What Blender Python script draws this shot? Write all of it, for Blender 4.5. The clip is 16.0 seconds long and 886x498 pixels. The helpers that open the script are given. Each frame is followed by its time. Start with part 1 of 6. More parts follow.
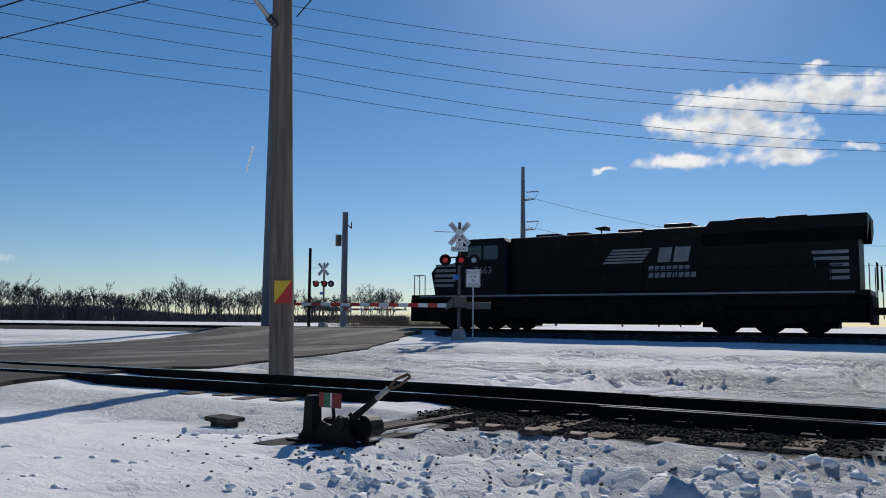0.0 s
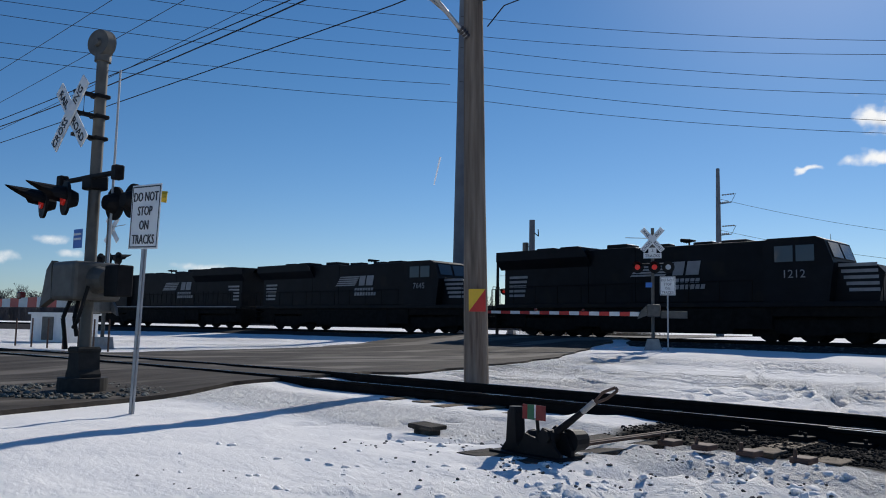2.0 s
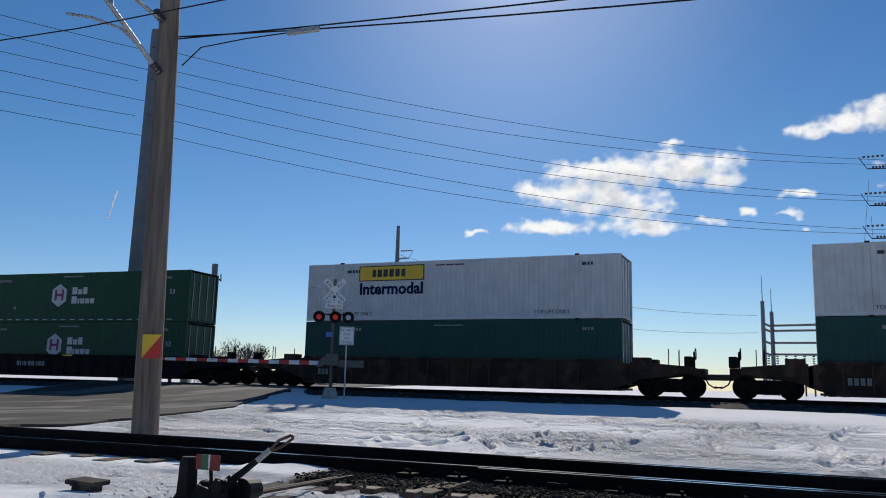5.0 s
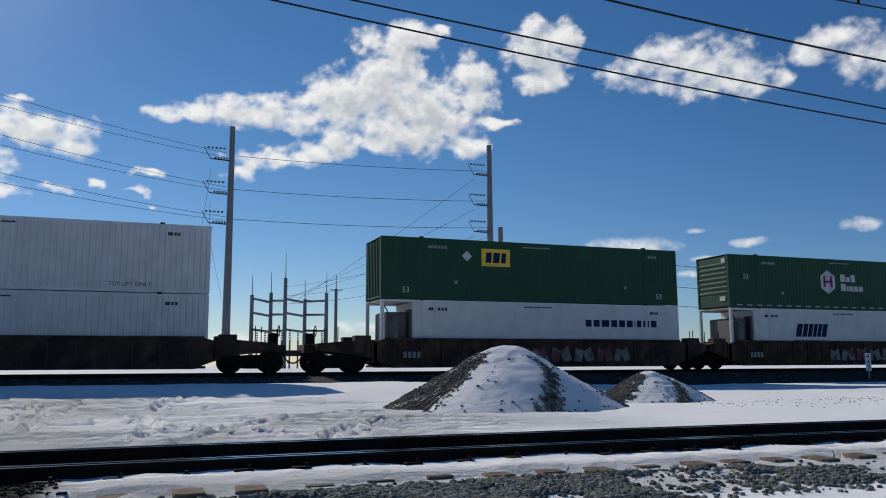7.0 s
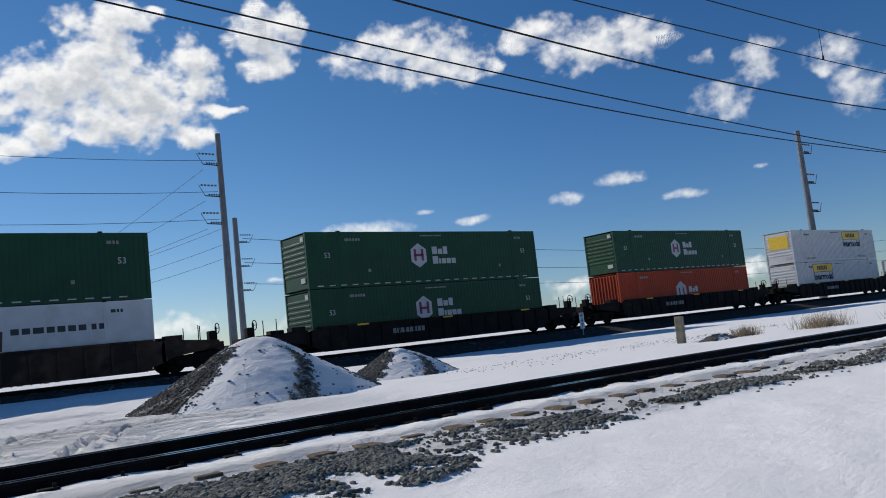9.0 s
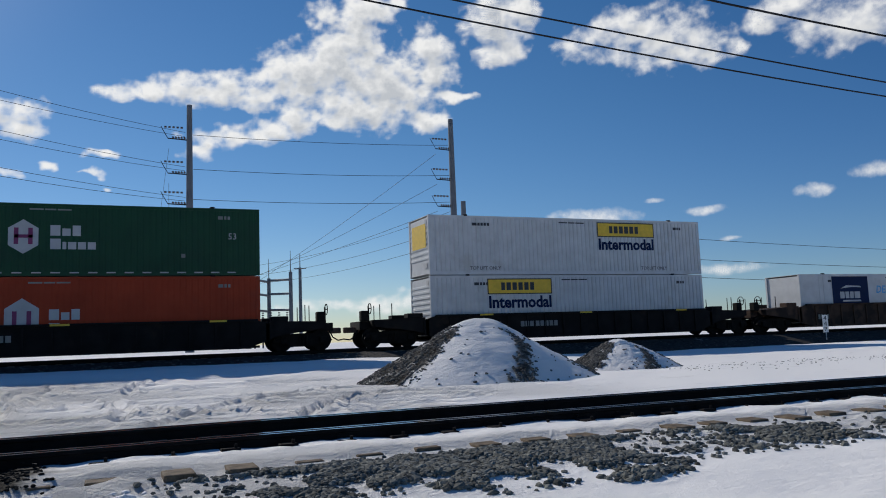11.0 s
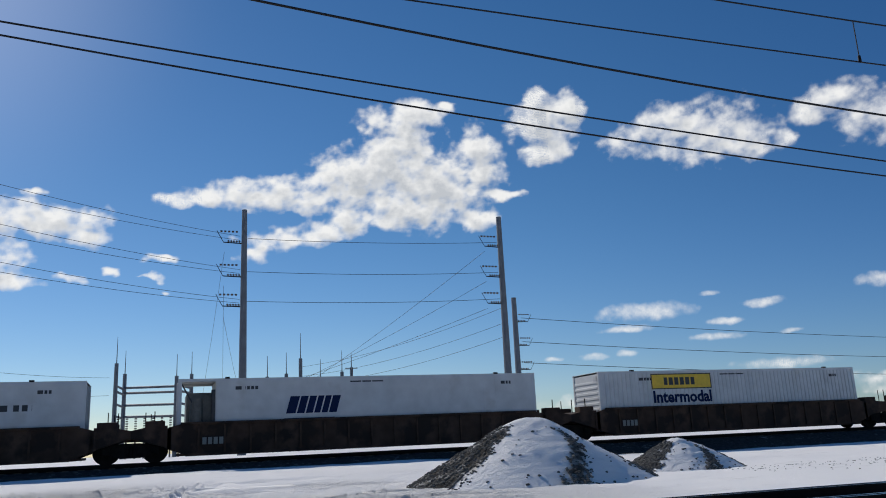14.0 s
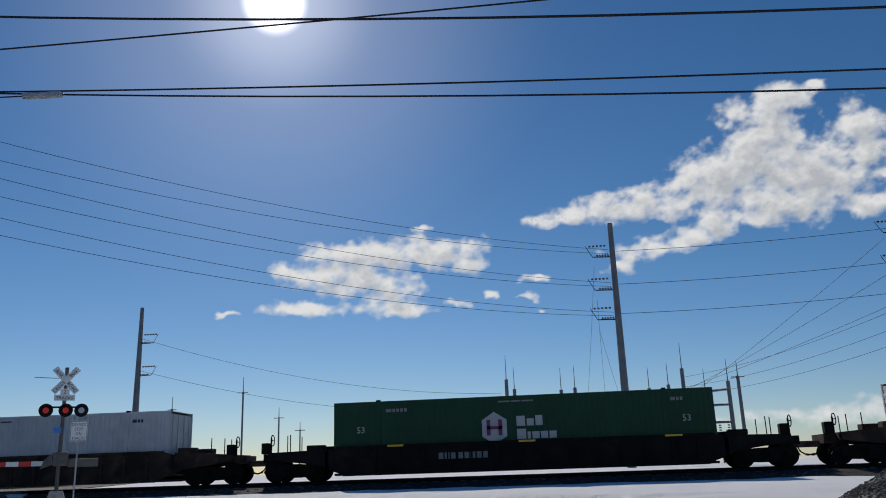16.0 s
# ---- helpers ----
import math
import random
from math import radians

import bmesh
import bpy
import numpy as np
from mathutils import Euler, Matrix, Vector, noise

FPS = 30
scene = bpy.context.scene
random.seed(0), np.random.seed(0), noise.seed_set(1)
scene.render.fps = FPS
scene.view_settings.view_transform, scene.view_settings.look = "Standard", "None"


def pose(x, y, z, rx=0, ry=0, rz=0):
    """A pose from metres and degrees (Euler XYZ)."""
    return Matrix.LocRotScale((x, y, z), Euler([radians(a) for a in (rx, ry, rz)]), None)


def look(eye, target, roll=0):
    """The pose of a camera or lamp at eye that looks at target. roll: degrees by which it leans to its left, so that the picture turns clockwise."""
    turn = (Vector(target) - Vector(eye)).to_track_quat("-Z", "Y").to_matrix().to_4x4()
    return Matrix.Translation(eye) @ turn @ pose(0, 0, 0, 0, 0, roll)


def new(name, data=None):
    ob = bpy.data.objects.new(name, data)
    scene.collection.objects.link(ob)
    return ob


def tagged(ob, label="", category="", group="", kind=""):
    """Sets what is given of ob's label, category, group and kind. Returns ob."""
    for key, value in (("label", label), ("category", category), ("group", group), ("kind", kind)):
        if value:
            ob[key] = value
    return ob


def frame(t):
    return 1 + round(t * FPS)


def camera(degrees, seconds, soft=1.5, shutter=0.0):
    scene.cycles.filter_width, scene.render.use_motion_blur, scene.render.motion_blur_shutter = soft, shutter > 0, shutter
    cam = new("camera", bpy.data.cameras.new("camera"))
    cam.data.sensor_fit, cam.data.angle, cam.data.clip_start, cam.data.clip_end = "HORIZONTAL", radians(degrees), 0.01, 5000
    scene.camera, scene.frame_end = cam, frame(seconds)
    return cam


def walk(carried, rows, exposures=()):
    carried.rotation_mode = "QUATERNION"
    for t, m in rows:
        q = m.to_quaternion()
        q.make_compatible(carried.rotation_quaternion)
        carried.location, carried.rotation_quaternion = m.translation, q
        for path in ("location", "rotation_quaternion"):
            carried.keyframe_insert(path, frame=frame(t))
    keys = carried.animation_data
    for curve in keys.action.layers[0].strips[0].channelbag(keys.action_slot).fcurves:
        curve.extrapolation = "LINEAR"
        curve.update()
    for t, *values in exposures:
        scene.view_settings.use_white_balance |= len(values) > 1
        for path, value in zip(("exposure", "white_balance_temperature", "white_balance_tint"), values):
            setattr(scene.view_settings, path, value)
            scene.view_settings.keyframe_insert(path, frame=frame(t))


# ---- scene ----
cam = camera(57.83, 16.0, 1.0)
PATH = [
    (0, pose(0.088, 0.074, 1.377, 95.27, -0.53, 33.53)),
    (0.5, pose(0.050, 0.117, 1.373, 95.07, 0.69, 46.07)),
    (1, pose(0.040, 0.149, 1.372, 95.20, -0.23, 45.32)),
    (1.5, pose(-0.085, 0.130, 1.379, 95.50, 0.06, 45.08)),
    (2, pose(-0.122, 0.113, 1.393, 95.63, -1.14, 46.73)),
    (2.5, pose(-0.121, 0.177, 1.390, 96.12, -2.04, 48.62)),
    (3, pose(-0.192, 0.164, 1.391, 98.78, -1.57, 48.00)),
    (3.2, pose(-0.240, 0.123, 1.393, 98.80, -1.30, 47.69)),
    (5.3, pose(0.058, -0.139, 1.397, 100.05, -1.13, 18.73)),
    (5.5, pose(0.086, -0.171, 1.405, 100.49, -0.70, 15.35)),
    (6, pose(0.146, -0.159, 1.441, 102.39, 1.25, 8.25)),
    (6.5, pose(0.202, -0.107, 1.409, 101.69, 1.94, -7.47)),
    (7, pose(0.126, -0.059, 1.420, 98.19, 0.28, -20.46)),
    (7.5, pose(0.023, 0.028, 1.411, 96.14, 1.41, -33.19)),
    (8, pose(-0.015, -0.067, 1.374, 95.43, 3.96, -45.28)),
    (8.2, pose(-0.042, -0.027, 1.387, 95.41, 4.62, -44.77)),
    (8.5, pose(-0.044, -0.041, 1.384, 95.48, 6.26, -43.62)),
    (9, pose(-0.062, 0.020, 1.389, 96.24, 6.23, -38.52)),
    (9.5, pose(-0.105, 0.103, 1.415, 97.60, 5.30, -29.52)),
    (9.7, pose(-0.112, 0.115, 1.419, 97.78, 4.41, -28.06)),
    (11.8, pose(0.080, -0.103, 1.384, 95.44, 2.24, -21.97)),
    (12, pose(0.112, -0.115, 1.379, 95.51, 2.40, -23.36)),
    (12.5, pose(0.120, -0.102, 1.394, 97.12, 2.52, -22.24)),
    (13, pose(0.107, -0.066, 1.386, 98.39, 2.15, -21.24)),
    (13.5, pose(0.080, -0.054, 1.400, 100.69, 2.23, -20.25)),
    (14, pose(0.033, -0.028, 1.415, 103.46, 2.60, -19.16)),
    (14.5, pose(0.004, -0.021, 1.416, 103.71, 3.42, -18.13)),
    (15, pose(-0.030, -0.020, 1.414, 103.65, 3.69, -16.92)),
    (15.5, pose(-0.130, 0.028, 1.442, 104.98, 3.70, -7.89)),
    (16, pose(-0.135, 0.032, 1.454, 105.32, 1.88, 7.22)),
]
walk(cam, PATH, [(0.0, -0.24), (1.0, -0.25), (2.0, -0.12), (3.0, -0.06), (5.5, -0.18), (6.2, -0.26), (8.0, -0.24), (9.5, -0.1), (12.0, -0.34), (13.5, -0.22), (14.8, -0.24), (15.4, -0.36), (16.0, -0.5)])

# ---- world, sun ----
SUN = Vector((-0.282, 0.798, 0.532)).normalized()
world = bpy.data.worlds.new("world")
scene.world = world
world.use_nodes = True
wn, wl = world.node_tree.nodes, world.node_tree.links
wn.clear()
sky = wn.new("ShaderNodeTexSky")
sky.sky_type, sky.sun_disc = "NISHITA", False
sky.sun_elevation = math.asin(SUN.z)
sky.sun_rotation = math.atan2(SUN.x, SUN.y)
sky.altitude, sky.air_density, sky.dust_density, sky.ozone_density = 400, 1.0, 0.1, 3.2
wbg = wn.new("ShaderNodeBackground")
wbg.inputs["Strength"].default_value = 0.078
wout = wn.new("ShaderNodeOutputWorld")
hue = wn.new("ShaderNodeHueSaturation")
hue.inputs["Saturation"].default_value = 1.25
wl.new(sky.outputs[0], hue.inputs["Color"])
wsep = wn.new("ShaderNodeSeparateXYZ")
wlow = wn.new("ShaderNodeMapRange")
wlow.inputs["From Min"].default_value, wlow.inputs["From Max"].default_value = 0.0, 0.28
haze = wn.new("ShaderNodeMixRGB")
haze.blend_type = "MULTIPLY"
haze.inputs["Fac"].default_value = 1.0
tint = wn.new("ShaderNodeMixRGB")
tint.inputs["Color1"].default_value, tint.inputs["Color2"].default_value = (0.92, 0.96, 1.12, 1), (0.955, 0.98, 1.035, 1)
wl.new(wlow.outputs["Result"], tint.inputs["Fac"])
wl.new(hue.outputs["Color"], haze.inputs["Color1"])
wl.new(tint.outputs["Color"], haze.inputs["Color2"])
# the bright aureole of hazy air round the sun
wco = wn.new("ShaderNodeTexCoord")
wdot = wn.new("ShaderNodeVectorMath")
wdot.operation = "DOT_PRODUCT"
wdot.inputs[1].default_value = SUN
wl.new(wco.outputs["Generated"], wdot.inputs[0])
wl.new(wco.outputs["Generated"], wsep.inputs[0])
wl.new(wsep.outputs["Z"], wlow.inputs["Value"])
# the sky is deepest at right angles to the sun
wfar = wn.new("ShaderNodeMapRange")
wfar.interpolation_type = "SMOOTHSTEP"
wfar.inputs["From Min"].default_value, wfar.inputs["From Max"].default_value = 0.3, 0.8
wl.new(wdot.outputs["Value"], wfar.inputs["Value"])
wside = wn.new("ShaderNodeMixRGB")
wside.inputs["Color1"].default_value, wside.inputs["Color2"].default_value = (0.8, 0.91, 1.03, 1), (1.05, 1.05, 1.05, 1)
wl.new(wfar.outputs["Result"], wside.inputs["Fac"])
wdeep = wn.new("ShaderNodeMixRGB")
wdeep.blend_type = "MULTIPLY"
wdeep.inputs["Fac"].default_value = 1.0
wl.new(haze.outputs["Color"], wdeep.inputs["Color1"])
wl.new(wside.outputs["Color"], wdeep.inputs["Color2"])
wl.new(wdeep.outputs["Color"], wbg.inputs["Color"])
glow = []
for low, top_cos, gain, power in ((0.93, 1.0, 0.2, 2.5), (0.99, 1.0, 0.42, 2.5), (0.9991, 0.99997, 4.5, 2.0)):
    mr = wn.new("ShaderNodeMapRange")
    mr.inputs["From Min"].default_value, mr.inputs["From Max"].default_value = low, top_cos
    wl.new(wdot.outputs["Value"], mr.inputs["Value"])
    pw = wn.new("ShaderNodeMath")
    pw.operation = "POWER"
    pw.inputs[1].default_value = power
    wl.new(mr.outputs["Result"], pw.inputs[0])
    mu = wn.new("ShaderNodeMath")
    mu.operation = "MULTIPLY"
    mu.inputs[1].default_value = gain
    wl.new(pw.outputs[0], mu.inputs[0])
    glow.append(mu)
gsum = wn.new("ShaderNodeMath")
gsum.operation = "ADD"
wl.new(glow[0].outputs[0], gsum.inputs[0])
wl.new(glow[1].outputs[0], gsum.inputs[1])
gsum2 = wn.new("ShaderNodeMath")
gsum2.operation = "ADD"
wl.new(gsum.outputs[0], gsum2.inputs[0])
wl.new(glow[2].outputs[0], gsum2.inputs[1])
halo = wn.new("ShaderNodeBackground")
halo.inputs["Color"].default_value = (1.0, 0.97, 0.96, 1)
wl.new(gsum2.outputs[0], halo.inputs["Strength"])
wadd = wn.new("ShaderNodeAddShader")
wl.new(wbg.outputs[0], wadd.inputs[0])
wl.new(halo.outputs[0], wadd.inputs[1])
wl.new(wadd.outputs[0], wout.inputs["Surface"])

sun_data = bpy.data.lights.new("sun", "SUN")
sun_data.energy, sun_data.angle, sun_data.color = 3.8, radians(0.5), (1.0, 0.95, 0.88)
sun = new("sun", sun_data)
sun.matrix_world = look(SUN * 100, (0, 0, 0))


# ---- materials ----
def mat(name, color, rough=0.6, metal=0.0, vary=0.15, scale=3.0, bump=0.0, bump_scale=40.0, second=None, mix_scale=0.7, mix_at=0.55, emit=0.0, island=0.0, spec=0.5, stretch=None):
    """Base colour with grain at two scales, an optional second colour in patches, and fine relief."""
    m = bpy.data.materials.new(name)
    m.use_nodes = True
    n, l = m.node_tree.nodes, m.node_tree.links
    b = n["Principled BSDF"]
    b.inputs["Roughness"].default_value, b.inputs["Metallic"].default_value, b.inputs["Specular IOR Level"].default_value = rough, metal, spec
    co = n.new("ShaderNodeTexCoord")
    where = co.outputs["Object"]
    if stretch:
        sm = n.new("ShaderNodeMapping")
        sm.inputs["Scale"].default_value = stretch
        l.new(where, sm.inputs["Vector"])
        where = sm.outputs["Vector"]
    col = None
    if vary or second:
        fine = n.new("ShaderNodeTexNoise")
        fine.inputs["Scale"].default_value, fine.inputs["Detail"].default_value = scale, 8
        l.new(where, fine.inputs["Vector"])
        ramp = n.new("ShaderNodeValToRGB")
        ramp.color_ramp.elements[0].position, ramp.color_ramp.elements[1].position = 0.3, 0.7
        ramp.color_ramp.elements[0].color = tuple(c * (1 - vary) for c in color) + (1,)
        ramp.color_ramp.elements[1].color = tuple(min(1, c * (1 + vary)) for c in color) + (1,)
        l.new(fine.outputs["Fac"], ramp.inputs["Fac"])
        col = ramp.outputs["Color"]
        if second:
            big = n.new("ShaderNodeTexNoise")
            big.inputs["Scale"].default_value, big.inputs["Detail"].default_value = mix_scale, 6
            l.new(where, big.inputs["Vector"])
            r2 = n.new("ShaderNodeValToRGB")
            r2.color_ramp.elements[0].position, r2.color_ramp.elements[1].position = mix_at, mix_at + 0.08
            l.new(big.outputs["Fac"], r2.inputs["Fac"])
            mx = n.new("ShaderNodeMixRGB")
            mx.inputs["Color2"].default_value = (*second, 1)
            l.new(r2.outputs["Color"], mx.inputs["Fac"])
            l.new(col, mx.inputs["Color1"])
            col = mx.outputs["Color"]
        if island:
            oi = n.new("ShaderNodeNewGeometry")
            mp = n.new("ShaderNodeMapRange")
            mp.inputs["To Min"].default_value, mp.inputs["To Max"].default_value = 1 - island, 1 + island
            l.new(oi.outputs["Random Per Island"], mp.inputs["Value"])
            hs = n.new("ShaderNodeHueSaturation")
            l.new(mp.outputs["Result"], hs.inputs["Value"])
            l.new(col, hs.inputs["Color"])
            col = hs.outputs["Color"]
        l.new(col, b.inputs["Base Color"])
    else:
        b.inputs["Base Color"].default_value = (*color, 1)
    if bump:
        bn = n.new("ShaderNodeTexNoise")
        bn.inputs["Scale"].default_value, bn.inputs["Detail"].default_value = bump_scale, 5
        l.new(where, bn.inputs["Vector"])
        bp = n.new("ShaderNodeBump")
        bp.inputs["Strength"].default_value, bp.inputs["Distance"].default_value = bump, 0.02
        l.new(bn.outputs["Fac"], bp.inputs["Height"])
        l.new(bp.outputs["Normal"], b.inputs["Normal"])
    if emit:
        b.inputs["Emission Color"].default_value = (*color, 1)
        b.inputs["Emission Strength"].default_value = emit
    return m


M = {
    "steel": mat("rail_steel", (0.012, 0.0105, 0.01), 0.8, 0.0, 0.3, 6, spec=0.08),
    "railtop": mat("rail_head_polished", (0.6, 0.6, 0.6), 0.16, 1.0, 0.1, 3),
    "tie": mat("weathered_tie_wood", (0.16, 0.12, 0.08), 0.85, 0, 0.4, 8, 0.6, 60, (0.3, 0.23, 0.15), 1.5, spec=0.2),
    "stone": mat("ballast_stone", (0.15, 0.15, 0.13), 0.9, 0, 0.3, 9, 0.3, 40, island=0.6, spec=0.2),
    "wood": mat("pole_wood", (0.21, 0.17, 0.135), 0.85, 0, 0.4, 9, 0.8, 30, (0.13, 0.095, 0.075), 5.0, 0.56, stretch=(1, 1, 0.07), spec=0.15),
    "galv": mat("galvanised_steel", (0.42, 0.43, 0.44), 0.5, 0.6, 0.12, 4),
    "greysteel": mat("weathered_pole_steel", (0.125, 0.14, 0.16), 0.55, 0.0, 0.16, 1.2, spec=0.3),
    "alu": mat("signal_aluminium", (0.105, 0.1, 0.088), 0.55, 0.2, 0.22, 6),
    "dark": mat("black_paint", (0.01, 0.01, 0.011), 0.6, 0, 0.3, 6, spec=0.15),
    "wire": mat("wire_dark", (0.03, 0.03, 0.032), 0.6, 0.3, 0, spec=0.1),
    "white": mat("white_paint", (0.75, 0.75, 0.73), 0.5, 0, 0.08, 3),
    "signwhite": mat("sign_white", (0.8, 0.8, 0.78), 0.4, 0, 0.04, 3),
    "red": mat("red_paint", (0.55, 0.03, 0.02), 0.5, 0, 0.1, 5),
    "yellow": mat("yellow_paint", (0.75, 0.48, 0.03), 0.5, 0, 0.1, 5),
    "greenpaint": mat("green_paint", (0.02, 0.12, 0.05), 0.5, 0, 0.1, 5),
    "blue": mat("blue_paint", (0.05, 0.2, 0.6), 0.5, 0, 0.1, 5),
    "concrete": mat("concrete", (0.36, 0.34, 0.31), 0.9, 0, 0.2, 4, 0.3, 30),
    "lamp_on": mat("red_lamp_lit", (0.6, 0.02, 0.01), 0.3, 0, 0, emit=0.2),
    "lamp_off": mat("red_lamp_dark", (0.12, 0.01, 0.01), 0.25, 0, 0),
    "lens": mat("clear_lens", (0.45, 0.47, 0.5), 0.2, 0, 0),
    "loco": mat("locomotive_black", (0.006, 0.007, 0.009), 0.5, 0, 0.3, 1.5, second=(0.012, 0.011, 0.01), mix_scale=0.8, mix_at=0.58, spec=0.12),
    "under": mat("running_gear_grime", (0.012, 0.011, 0.01), 0.85, 0, 0.35, 4, spec=0.1),
    "well": mat("well_car_brown", (0.062, 0.038, 0.027), 0.8, 0, 0.4, 1.4, second=(0.03, 0.021, 0.017), mix_scale=0.9, mix_at=0.5, spec=0.15),
    "wellblack": mat("well_car_black", (0.011, 0.01, 0.0095), 0.8, 0, 0.4, 1.4, second=(0.024, 0.017, 0.013), mix_scale=0.8, mix_at=0.6, spec=0.15),
    "glass": mat("cab_glass", (0.05, 0.06, 0.07), 0.08, 0, 0),
    "cwhite": mat("container_white", (0.56, 0.565, 0.56), 0.6, 0, 0.09, 1.6, second=(0.5, 0.49, 0.47), mix_scale=0.7, mix_at=0.6, spec=0.25),
    "cgreen": mat("container_green", (0.006, 0.054, 0.023), 0.5, 0, 0.15, 0.8, second=(0.009, 0.05, 0.024), mix_scale=0.5, mix_at=0.55, spec=0.25),
    "cdgreen": mat("container_dark_green", (0.008, 0.055, 0.045), 0.5, 0, 0.12, 0.8, second=(0.012, 0.052, 0.042), mix_scale=0.5, spec=0.25),
    "cred": mat("container_rust_red", (0.17, 0.027, 0.017), 0.6, 0, 0.15, 0.8, second=(0.19, 0.04, 0.028), mix_scale=0.5, spec=0.2),
    "corange": mat("container_orange", (0.36, 0.045, 0.014), 0.6, 0, 0.12, 0.8, second=(0.3, 0.045, 0.018), mix_scale=0.5, spec=0.2),
    "navy": mat("navy_panel", (0.006, 0.016, 0.06), 0.6, 0, 0.1, 2, spec=0.1),
    "purple": mat("purple_mark", (0.2, 0.02, 0.1), 0.5, 0, 0.1, 2),
    "cyan": mat("light_blue_mark", (0.05, 0.35, 0.65), 0.5, 0, 0.1, 2),
    "maroon": mat("maroon_mark", (0.045, 0.01, 0.011), 0.5, 0, 0.1, 2),
    "ink": mat("dark_lettering", (0.03, 0.03, 0.035), 0.6, 0, 0.1, 2),
    "letterwhite": mat("white_lettering", (0.46, 0.46, 0.46), 0.6, 0, 0.1, 2),
    "faint": mat("faded_stencil", (0.2, 0.21, 0.2), 0.6, 0, 0.2, 2),
    "postwood": mat("weathered_post", (0.27, 0.23, 0.16), 0.9, 0, 0.3, 5, 0.4, 30, (0.2, 0.18, 0.13), 2.0),
    "graffiti": mat("graffiti_paint", (0.15, 0.145, 0.135), 0.6, 0, 0.5, 2, second=(0.12, 0.02, 0.03), mix_scale=0.8, mix_at=0.5),
    "locowhite": mat("dull_white_stripe", (0.24, 0.24, 0.24), 0.6, 0, 0.2, 2),
    "base": mat("grimy_casting", (0.04, 0.036, 0.032), 0.7, 0, 0.3, 6, spec=0.2),
    "bark": mat("winter_bark", (0.062, 0.06, 0.066), 0.9, 0, 0.3, 1),
    "straw": mat("dry_grass", (0.24, 0.18, 0.11), 0.9, 0, 0.3, 3, island=0.3),
    "rust": mat("rusty_iron", (0.1, 0.06, 0.045), 0.8, 0.2, 0.35, 6),
    "insul": mat("insulator_glaze", (0.05, 0.04, 0.04), 0.3, 0, 0.1, 3),
}


def snow_material(name):
    m = bpy.data.materials.new(name)
    m.use_nodes = True
    n, l = m.node_tree.nodes, m.node_tree.links
    b = n["Principled BSDF"]
    b.inputs["Roughness"].default_value, b.inputs["Specular IOR Level"].default_value = 0.9, 0.08
    co = n.new("ShaderNodeTexCoord")
    patch = n.new("ShaderNodeTexNoise")
    patch.inputs["Scale"].default_value, patch.inputs["Detail"].default_value, patch.inputs["Roughness"].default_value = 0.8, 10, 0.7
    mapping = n.new("ShaderNodeMapping")
    mapping.inputs["Scale"].default_value = (0.6, 1.6, 1)
    l.new(co.outputs["Object"], mapping.inputs["Vector"])
    l.new(mapping.outputs["Vector"], patch.inputs["Vector"])
    at = n.new("ShaderNodeAttribute")
    at.attribute_name = "darkening"
    add = n.new("ShaderNodeMath")
    l.new(patch.outputs["Fac"], add.inputs[0])
    l.new(at.outputs["Fac"], add.inputs[1])
    ramp = n.new("ShaderNodeValToRGB")
    e = ramp.color_ramp.elements
    e[0].position, e[1].position = 0.6, 0.86
    e[0].color, e[1].color = (0.92, 0.9, 0.865, 1), (0.1, 0.092, 0.08, 1)
    mid = e.new(0.7)
    mid.color = (0.66, 0.64, 0.6, 1)
    # blackest stop: oil, with the shade between the ties painted in
    oil_and_shade = e.new(1.0)
    oil_and_shade.color = (0.018, 0.016, 0.014, 1)
    l.new(add.outputs[0], ramp.inputs["Fac"])
    l.new(ramp.outputs["Color"], b.inputs["Base Color"])
    ch = n.new("ShaderNodeAttribute")
    ch.attribute_name = "churn"
    rough_n = n.new("ShaderNodeTexNoise")
    rough_n.inputs["Scale"].default_value, rough_n.inputs["Detail"].default_value, rough_n.inputs["Roughness"].default_value = 4.2, 8, 0.72
    sm = n.new("ShaderNodeMapping")
    sm.inputs["Scale"].default_value = (1.0, 1.7, 1)
    l.new(co.outputs["Object"], sm.inputs["Vector"])
    l.new(sm.outputs["Vector"], rough_n.inputs["Vector"])
    rough_h = n.new("ShaderNodeMath")
    rough_h.operation = "MULTIPLY"
    l.new(rough_n.outputs["Fac"], rough_h.inputs[0])
    l.new(ch.outputs["Fac"], rough_h.inputs[1])
    bp0 = n.new("ShaderNodeBump")
    bp0.inputs["Strength"].default_value, bp0.inputs["Distance"].default_value = 1.0, 0.24
    l.new(rough_h.outputs[0], bp0.inputs["Height"])
    grain = n.new("ShaderNodeTexNoise")
    grain.inputs["Scale"].default_value, grain.inputs["Detail"].default_value = 9, 7
    l.new(co.outputs["Object"], grain.inputs["Vector"])
    bp = n.new("ShaderNodeBump")
    bp.inputs["Strength"].default_value, bp.inputs["Distance"].default_value = 0.22, 0.03
    l.new(grain.outputs["Fac"], bp.inputs["Height"])
    l.new(bp0.outputs["Normal"], bp.inputs["Normal"])
    l.new(bp.outputs["Normal"], b.inputs["Normal"])
    return m


M["snow"] = snow_material("snow")
M["asphalt"] = mat("worn_asphalt", (0.06, 0.05, 0.04), 0.85, 0, 0.5, 3.0, 0.8, 14, (0.17, 0.15, 0.125), 0.5, 0.53, spec=0.2, stretch=(1.3, 0.3, 1))


